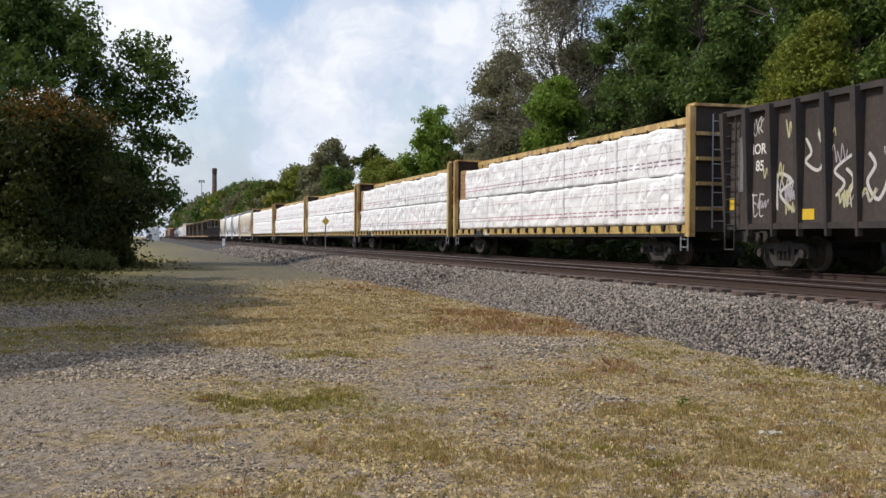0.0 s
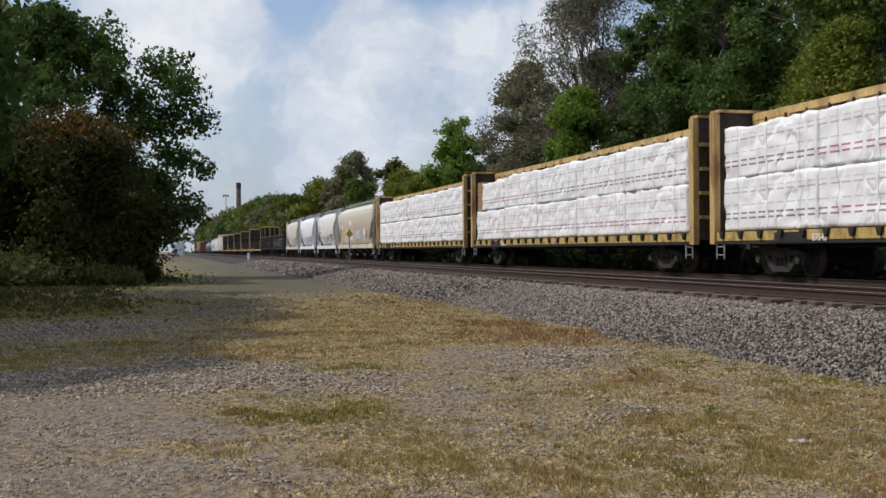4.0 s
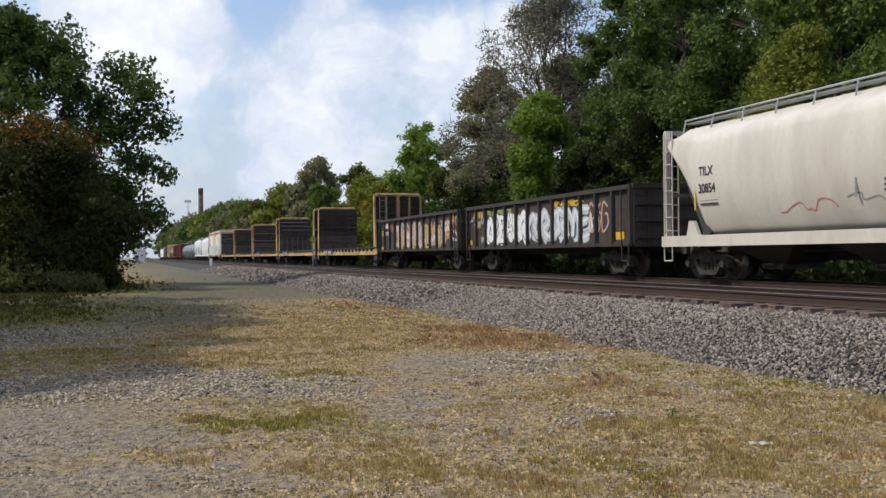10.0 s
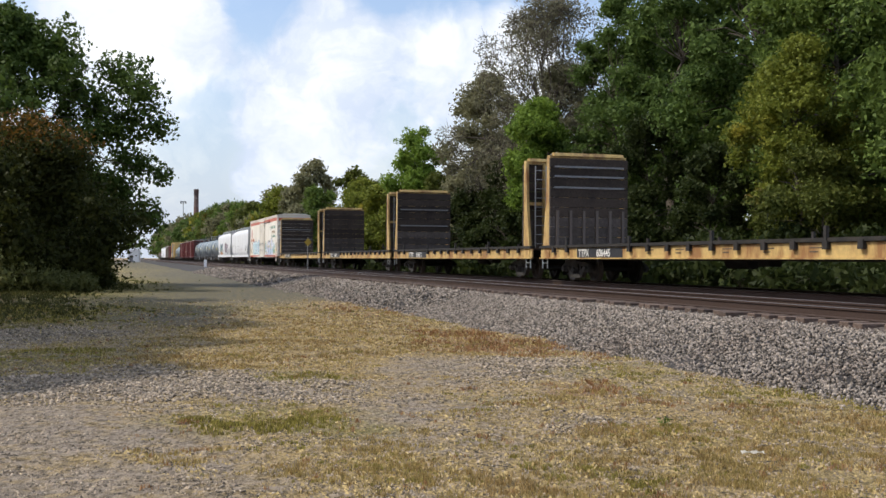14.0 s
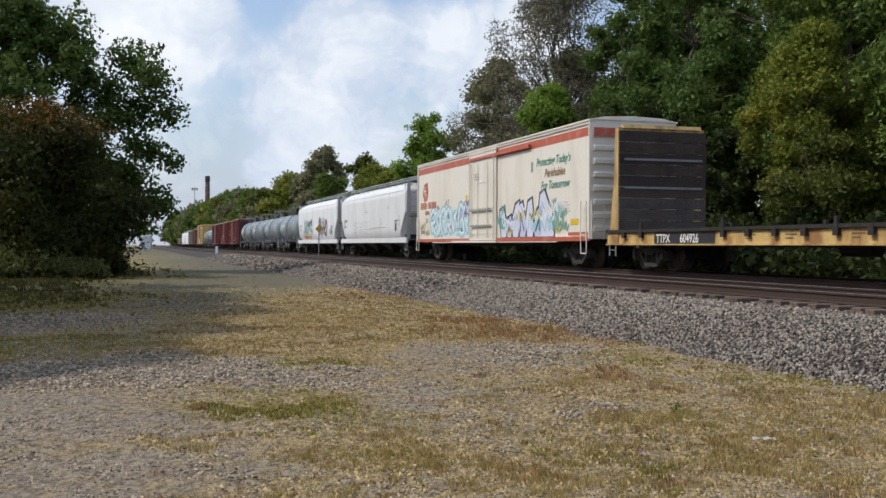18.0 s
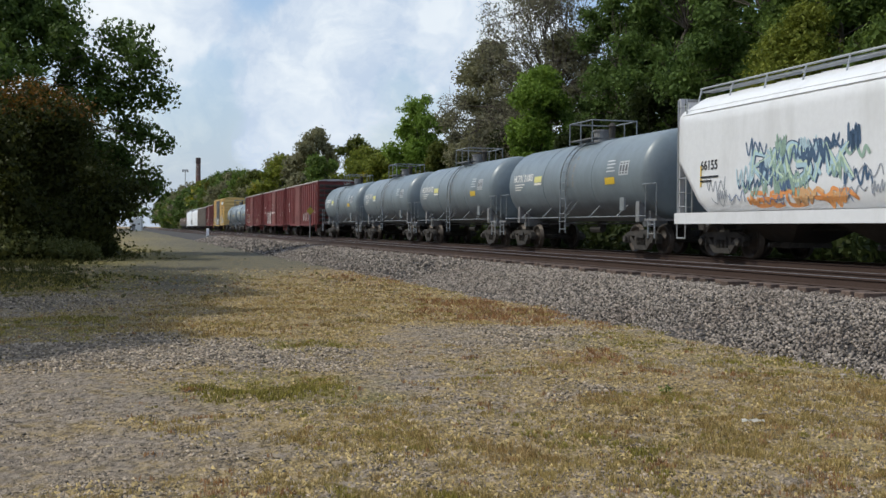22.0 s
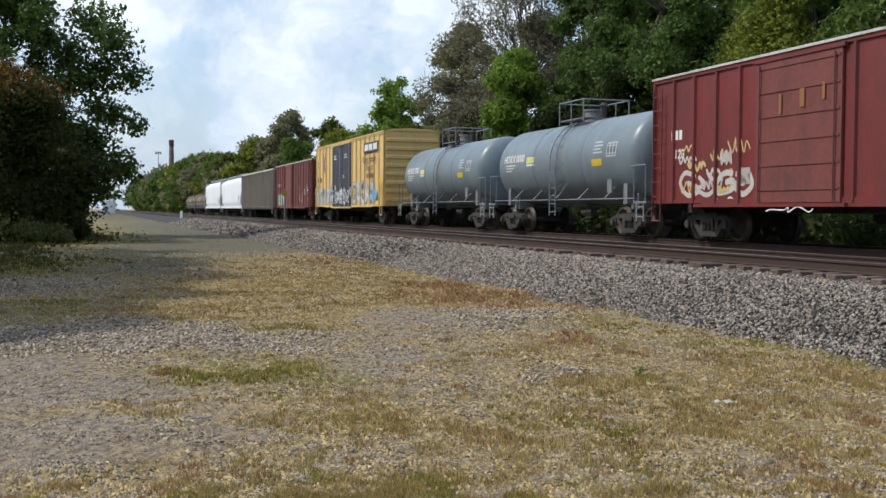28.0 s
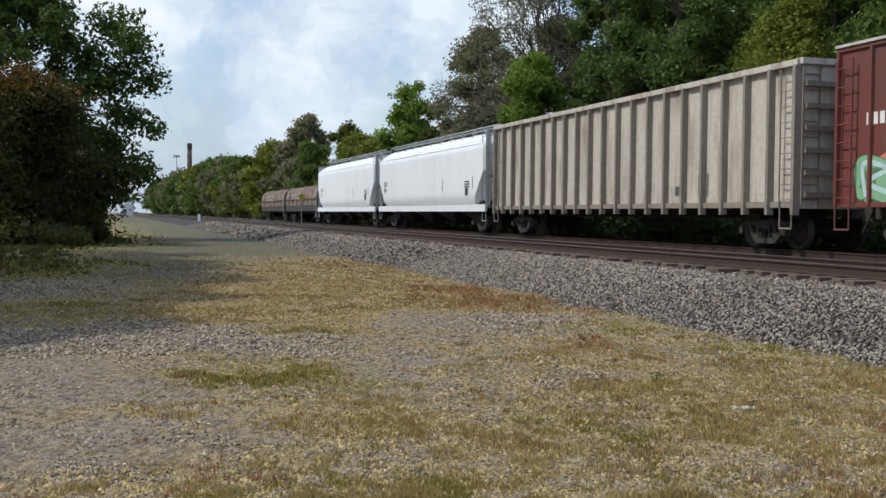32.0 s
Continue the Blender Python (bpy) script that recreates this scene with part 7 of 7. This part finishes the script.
    words(c, "573", -9.6, 1.95, 0.30, (0.35, 0.12, 0.06), -1.565)
    bars(c, [(-9.7 + 0.2 * k, -9.56 + 0.2 * k, 2.35, 2.55) for k in range(4)], (0.35, 0.12, 0.06), -1.562)
    graffiti(c, -8.6, -2.2, 1.12, 2.75, 7, 41, sk, fill=(0.46, 0.68, 0.76), edge=(0.16, 0.30, 0.42), cloud=(0.62, 0.78, 0.80), accent=(0.84, 0.88, 0.88), fat=0.17)
    tags(c, -8.4, -2.6, 1.2, 2.6, 16, 42, sk, ((0.10, 0.16, 0.24), (0.80, 0.82, 0.82), (0.42, 0.18, 0.40)), 0.02, 0.5)
    # tall wedges in lavender with black edges and a pale blue shade
    rng = random.Random(47)
    for k, (a, b, top) in enumerate(((2.0, 2.9, 2.35), (2.75, 3.5, 2.0), (3.4, 4.3, 2.55), (4.2, 5.1, 2.5), (5.0, 5.9, 2.6), (5.8, 6.7, 2.3), (6.3, 8.0, 2.85))):
        for ink, grow, up in (((0.05, 0.06, 0.09), 0.10, 0.004), ((0.56, 0.60, 0.78) if k % 2 else (0.70, 0.72, 0.84), 0.0, 0.008)):
            bm = bmesh.new()
            tip = a + (b - a) * (0.25 + 0.5 * (k % 3) / 2)
            extrude(bm, [(a + 0.2 - grow, 1.12 - grow * 0.2), (b - 0.15 + grow, 1.12 - grow * 0.2), (b + grow, 1.55), (tip + 0.2 + grow, top + grow), (tip - 0.2 - grow, top - 0.15 + grow), (a - grow, 1.75)], "y", -1.562 - up, -1.562 - up + 0.004)
            part("graffiti", bm, paint(*ink), c)
        bm = bmesh.new()
        ribbon(bm, [(a + 0.25, 1.3), (tip, top - 0.45), (b - 0.25, 1.35)], 0.05 + 0.03 * (k % 2), sk, 0.012)
        part("graffiti", bm, paint(*((0.06, 0.08, 0.12) if k % 2 else (0.30, 0.56, 0.66))), c)
    tags(c, 2.2, 8.4, 1.15, 2.1, 18, 48, sk, ((0.06, 0.08, 0.12), (0.36, 0.62, 0.70), (0.84, 0.84, 0.88), (0.70, 0.52, 0.10)), 0.03, 0.6)
    tags(c, 1.7, 2.4, 1.3, 2.1, 5, 49, sk, ((0.12, 0.34, 0.30),), 0.03, 0.6)
    tags(c, 7.6, 8.6, 1.2, 2.1, 8, 50, sk, ((0.16, 0.34, 0.26), (0.30, 0.46, 0.36)), 0.04, 0.6)
    scribble(c, -10.6, -9.9, 1.4, 2.0, 7, 44, sk, (0.05, 0.05, 0.06), 0.03)
    tags(c, -10.6, -9.4, 1.2, 2.2, 5, 45, sk, ((0.10, 0.09, 0.09), (0.45, 0.40, 0.15)), 0.018, 0.4)
    bars(c, [(9.4, 10.1, 1.5, 1.72), (-2.75, -2.5, 2.75, 3.1)], YELLOW_INK, -1.562)
    bars(c, [(9.2, 10.9, 1.13, 1.25)], (0.48, 0.12, 0.06), -1.562)
    bars(c, [(5.55, 5.75, 3.6, 4.0)], (0.30, 0.29, 0.28), -1.562)
    small_print(c, 8.2, 2.3, -1.562, 4, 1.4, (0.62, 0.58, 0.54), seed=3)
    for x in (-1.5, -0.6, 0.7):
        part("lock_rod", tube(bmesh.new(), (x, -1.70, 1.1), (x, -1.70, 4.4), 0.025, seg=6), REEFER, c)
    part("lock_lever", boxes((-1.6, 1.2, -1.74, -1.69, 2.30, 2.36), (-1.6, 1.2, -1.74, -1.69, 1.62, 1.68)), GALV, c)
    small_print(c, -1.2, 3.9, -1.655, 3, 0.7, (0.45, 0.40, 0.36), seed=5)
    for a, b, label, number, seed in ((374.5, 393.8, "white covered hopper with a long scrawled tag", "62214", 51), (395.1, 414.5, "white covered hopper with black and coloured graffiti", "66155", 52)):
        c, sk = hopper(b - a, label, WHITE, WHITE, 4.45, 4, False, seed, 1.35, number, lines=2, end_paint=PALE_END, low_cut=True)
        couple(c, a, b)
        if seed == 51:
            for x, n, sd in ((-5.0, 4, 53), (-3.3, 3, 54), (-1.6, 3, 57)):
                graffiti(c, x, x + 1.5, 1.5, 2.35, n, sd, sk, fill=(0.36, 0.34, 0.36), fat=0.045)
            bm = bmesh.new()
            ribbon(bm, [(-0.6, 1.78), (2.0, 1.86), (4.6, 1.84)], 0.025, sk, 0.006)
            part("graffiti", bm, paint(0.34, 0.24, 0.26), c)
            bars(c, [(-1.2, -0.3, 2.9, 2.93), (-1.2, -0.4, 3.0, 3.03), (4.9, 5.6, 3.0, 3.03), (4.9, 5.6, 3.12, 3.15)], (0.40, 0.40, 0.42), -sk(2.9) - 0.01)
        else:
            graffiti(c, 1.5, 5.2, 1.45, 3.1, 4, 55, sk, fill=(0.05, 0.06, 0.06), edge=(0.03, 0.03, 0.03), fat=0.15, accent=(0.40, 0.20, 0.28), sharp=True)
            graffiti(c, -5.9, -2.2, 1.75, 2.8, 5, 56, sk, fill=(0.42, 0.58, 0.66), edge=(0.05, 0.09, 0.16), accent=(0.56, 0.68, 0.50), fat=0.16, sharp=True)
            graffiti(c, -5.9, -2.0, 1.28, 1.75, 5, 57, sk, fill=(0.72, 0.30, 0.10), fat=0.16)
            scribble(c, 6.2, 8.0, 1.5, 2.0, 10, 58, sk, (0.10, 0.08, 0.20), 0.03)
            tags(c, -6.6, -2.0, 1.5, 2.5, 26, 158, sk, ((0.07, 0.12, 0.20), (0.30, 0.42, 0.34), (0.46, 0.60, 0.66), (0.10, 0.16, 0.26)), 0.028, 0.7)
            tags(c, -6.2, -1.4, 1.25, 1.6, 10, 159, sk, ((0.74, 0.34, 0.12), (0.66, 0.40, 0.20)), 0.03, 0.4)
            tags(c, -8.6, 0.8, 1.3, 1.9, 12, 160, sk, ((0.30, 0.32, 0.36), (0.20, 0.26, 0.40)), 0.012, 0.5)
    for k, (a, b, mark, number) in enumerate(((415.7, 429.1, "HCPX", "21083"), (429.5, 442.5, "HOKX", "0172"), (443.0, 455.9, "HOKX", "0138"), (456.4, 469.4, "HOKX", "829"), (521.4, 534.0, "HOKX", "0000"), (534.4, 547.2, "HOKX", "3785"))):
        c, sk = tank_car(b - a, "grey tank car with white lettering and a dome platform", mark, number, 60 + k)
        couple(c, a, b)
    for k, (a, b, number) in enumerate(((470.6, 487.0, "1123"), (487.9, 503.9, "1154"), (505.1, 520.8, "1120"), (569.4, 585.0, "1221"))):
        sd = 70 + k
        # the car ends get a near-black brown in place of the shade on them
        c = couple(boxcar(b - a, "oxide-red ribbed boxcar with a weathered plug door" if k != 3 else "faded red boxcar with green graffiti", 4.42, RED if k != 3 else BROWN, RED_DOOR, SHEET_ROOF, door_at=(-3.0, 0.0) if k != 1 else (-1.2, 1.8), door_rows=6, sill_drop=0.12, shaded_end=SOOT_OR_SHADE), a, b)
        sk = flat_skin(1.525)
        h = (b - a) / 2
        bars(c, [(-h + 0.9 + 0.2 * j, -h + 1.04 + 0.2 * j, 2.7, 2.95) for j in range(3)], CREAM_INK, -1.522)
        words(c, number, -h + 1.7 if k == 3 else -h + 0.9, 2.7 if k == 3 else 2.2, 0.34, CREAM_INK, -1.525)
        if k == 0:
            graffiti(c, 1.0, 3.4, 1.2, 2.0, 4, sd, sk, fill=(0.62, 0.58, 0.54), fat=0.13)
        if k == 1:
            graffiti(c, -4.6, -1.4, 1.05, 2.35, 5, sd, sk, fill=(0.72, 0.70, 0.66), edge=(0.10, 0.05, 0.05), cloud=(0.60, 0.54, 0.50), fat=0.16, sharp=True)
            bars(c, [(-0.9, 0.0, 2.12, 2.30), (0.15, 0.75, 2.14, 2.26), (0.9, 1.45, 2.16, 2.30), (-0.4, 0.2, 3.0, 3.05)], (0.66, 0.58, 0.54), -1.625)
            bars(c, [(-1.9, -1.7, 2.55, 2.85)], CREAM_INK, -1.522)
            tags(c, -5.8, -1.5, 1.05, 2.0, 22, 171, sk, ((0.10, 0.04, 0.04), (0.74, 0.72, 0.68), (0.40, 0.30, 0.28)), 0.026, 0.6)
        if k == 2:
            tags(c, -6.6, -3.4, 1.0, 2.3, 10, 172, sk, ((0.58, 0.52, 0.48), (0.62, 0.45, 0.20), (0.50, 0.42, 0.40)), 0.03, 0.5)
            graffiti(c, -6.4, -3.2, 1.1, 1.9, 4, sd, sk, fill=(0.55, 0.50, 0.46), fat=0.14)
            bars(c, [(4.3, 4.7, 1.9, 2.2), (5.2, 5.35, 1.9, 2.3), (2.6, 2.75, 1.2, 1.7)], (0.60, 0.45, 0.36), -1.522)
        if k == 3:
            graffiti(c, -7.0, -2.6, 1.0, 2.1, 5, sd, sk, fill=(0.25, 0.45, 0.26), edge=(0.06, 0.12, 0.08), cloud=(0.62, 0.22, 0.14), accent=(0.50, 0.66, 0.66), fat=0.2)
            scribble(c, 4.5, 5.4, 1.9, 2.4, 9, 4, sk, CREAM_INK, 0.03)
            scribble(c, 5.7, 6.5, 1.8, 2.5, 9, 5, sk, CREAM_INK, 0.035)
            bars(c, [(6.1, 6.7, 1.35, 1.7)], (0.72, 0.42, 0.03), -1.522)
            bars(c, [(2.8, 3.3, 1.4, 2.0), (3.9, 4.3, 1.5, 2.1)], (0.36, 0.20, 0.17), -1.522)
        small_print(c, 3.4, 1.45, -1.523, 2, 0.9, (0.42, 0.30, 0.27), seed=sd)
        tags(c, 2.2, h - 1.2, 1.3, 2.6, 5, 270 + k, sk, ((0.46, 0.34, 0.30), (0.40, 0.24, 0.14)), 0.014, 0.4)
        # faded yellow runs on the door, a pale placard and yellow marks beside it
        d0 = -3.0 if k != 1 else -1.2
        bars(c, [(d0 - 0.75, d0 - 0.3, 1.45, 1.85)], (0.42, 0.36, 0.33), -1.523, "placard")
        bars(c, [(d0 - 1.15, d0 - 1.05, 1.4, 1.85)], (0.58, 0.38, 0.05), -1.523)
        for j in range(3 if k == 2 else 0):
            x = d0 + 0.9 + 0.75 * j
            part("paint_run", boxes((x, x + 0.10 + 0.06 * (j % 2), -1.632, -1.628, 3.0 + 0.1 * j, 3.45 + 0.06 * j)), paint(0.27, 0.115, 0.04), c)
        if k == 2:
            scribble(c, -5.2, -3.6, 0.95, 1.15, 9, 91, sk, CREAM_INK, 0.02)
        if k in (0, 2):
            scribble(c, d0 + 0.5, d0 + 2.2, 0.78, 0.9, 9, 92 + k, flat_skin(1.64), CREAM_INK, 0.015)
    c = couple(boxcar(18.1, "yellow ribbed boxcar with black double doors and graffiti", 5.05, BOX_YELLOW, DOOR_BLACK, BOX_YELLOW, ribs=1.06, door_at=(-3.6, 1.4), double=True, w=1.53, sill_drop=0.06, door_rows=3, ladder=BOX_YELLOW), 549.6, 567.7)
    sk = flat_skin(1.538)
    bars(c, [(4.7, 8.0, 4.05, 4.60)], BLACK_INK, -1.61, "sign_panel")
    bars(c, [(4.95, 5.75, 4.15, 4.50), (5.9, 6.7, 4.15, 4.50), (6.9, 7.7, 4.15, 4.50)], CREAM_INK, -1.617, "sign_mark")
    words(c, "Railcar Pooling", 4.4, 3.50, 0.50, (0.16, 0.10, 0.04), -1.61, 0.15)
    words(c, "Experts", 5.3, 3.05, 0.50, (0.16, 0.10, 0.04), -1.61, 0.15)
    bars(c, [(5.3 + 0.24 * k, 5.46 + 0.24 * k, 2.62, 2.86) for k in range(7)], (0.16, 0.10, 0.04), -1.61)
    words(c, "next", -8.55, 3.95, 0.34, (0.10, 0.07, 0.04), -1.56, 0.1)
    words(c, "load", -8.55, 3.60, 0.34, (0.10, 0.07, 0.04), -1.56, 0.1)
    words(c, "6609", -8.7, 2.15, 0.42, (0.12, 0.08, 0.04), -1.56)
    bars(c, [(-8.7 + 0.36 * k, -8.44 + 0.36 * k, 2.65, 2.98) for k in range(4)], (0.12, 0.08, 0.04), -1.54)
    bm = bmesh.new()
    for dx in (0.0, 0.26):
        extrude(bm, [(-7.3 + dx, 3.1), (-7.16 + dx, 3.1), (-6.1 + dx, 4.6), (-6.24 + dx, 4.6)], "y", -1.548, -1.54)
        extrude(bm, [(-6.1 + dx, 3.1), (-6.24 + dx, 3.1), (-7.3 + dx, 4.6), (-7.16 + dx, 4.6)], "y", -1.556, -1.549)
    part("emblem", bm, paint(0.30, 0.20, 0.26), c)
    graffiti(c, -8.6, -3.8, 1.1, 2.3, 7, 81, sk, fill=(0.62, 0.66, 0.66), edge=(0.12, 0.12, 0.14), cloud=(0.42, 0.40, 0.38), accent=(0.36, 0.60, 0.72), fat=0.16, sharp=True)
    graffiti(c, -3.4, 1.2, 1.15, 2.1, 7, 82, flat_skin(1.67), fill=(0.66, 0.66, 0.68), fat=0.11, sharp=True)
    graffiti(c, 1.7, 6.9, 1.05, 2.5, 5, 83, sk, fill=(0.46, 0.43, 0.44), edge=(0.08, 0.07, 0.08), cloud=(0.34, 0.32, 0.33), accent=(0.72, 0.72, 0.74), fat=0.19, sharp=True)
    tags(c, -8.6, 1.3, 1.05, 2.0, 34, 181, flat_skin(1.655), ((0.62, 0.63, 0.64), (0.10, 0.10, 0.11), (0.40, 0.42, 0.44), (0.78, 0.78, 0.78)), 0.026, 0.6)
    tags(c, 1.7, 6.8, 1.1, 2.2, 22, 182, sk, ((0.08, 0.08, 0.09), (0.66, 0.66, 0.68), (0.34, 0.33, 0.34)), 0.035, 0.6)
    bm = bmesh.new()
    extrude(bm, [(6.2, 1.3), (6.7, 2.2), (7.7, 1.75), (6.9, 1.2)], "y", -1.556, -1.546)
    part("graffiti", bm, paint(0.16, 0.45, 0.68), c)
    bars(c, [(7.8, 8.3, 1.7, 2.6), (7.2, 8.0, 1.12, 1.3), (1.75, 2.1, 1.5, 2.1)], (0.78, 0.58, 0.03), -1.548)
    for x in (-2.9, 0.0):
        small_print(c, x, 4.2, -1.67, 3, 0.9, CREAM_INK, seed=7)
    small_print(c, -0.4, 2.9, -1.67, 2, 0.5, CREAM_INK, seed=8)
    c = couple(gondola(19.8, "tall taupe gondola with many dark-stained ribs", 4.3, 1.08, 0.98, TAN_GON, RIB_GON, TAN_GON, w=1.5, pots=1, wide_rib=0.085, deep=0.15), 586.3, 606.1)
    bars(c, [(5.6, 6.1, 1.3, 1.9)], (0.20, 0.17, 0.14), -1.545)
    bars(c, [(4.4, 4.7, 1.35, 1.6), (-9.2, -8.9, 3.3, 3.5), (-8.2, -7.9, 3.2, 3.45)], (0.10, 0.09, 0.08), -1.545)
    for a, b, number in ((607.3, 625.8, "7212"), (626.7, 645.0, "7230")):
        c, sk = hopper(b - a, "clean bright white covered hopper", CLEAN, CLEAN, 4.35, 4, False, 91, 1.3, number, lines=2, end_paint=PALE_END, low_cut=True)
        couple(c, a, b)
    couple(coil_car(15.3), 645.4, 660.7)
    couple(coil_car(15.3), 661.4, 676.7)


make_train()


# ---- what moves ----
SPEED = 17.5375                  # metres a second, all but constant


def motions():
    times = [0, 0.1, 0.2, 0.4, 0.7] + list(range(1, 32)) + [31.3, 31.6, 31.8, 31.9, 32]
    for car, s0 in TRAIN:
        walk(car, [(t, Matrix.Translation(spot(s0 - SPEED * t - 0.0045 * t * t, TRAIN_OFF, RAIL)) @ pose(0, 0, 0, 0, 0, TURN - 90)) for t in times])


motions()
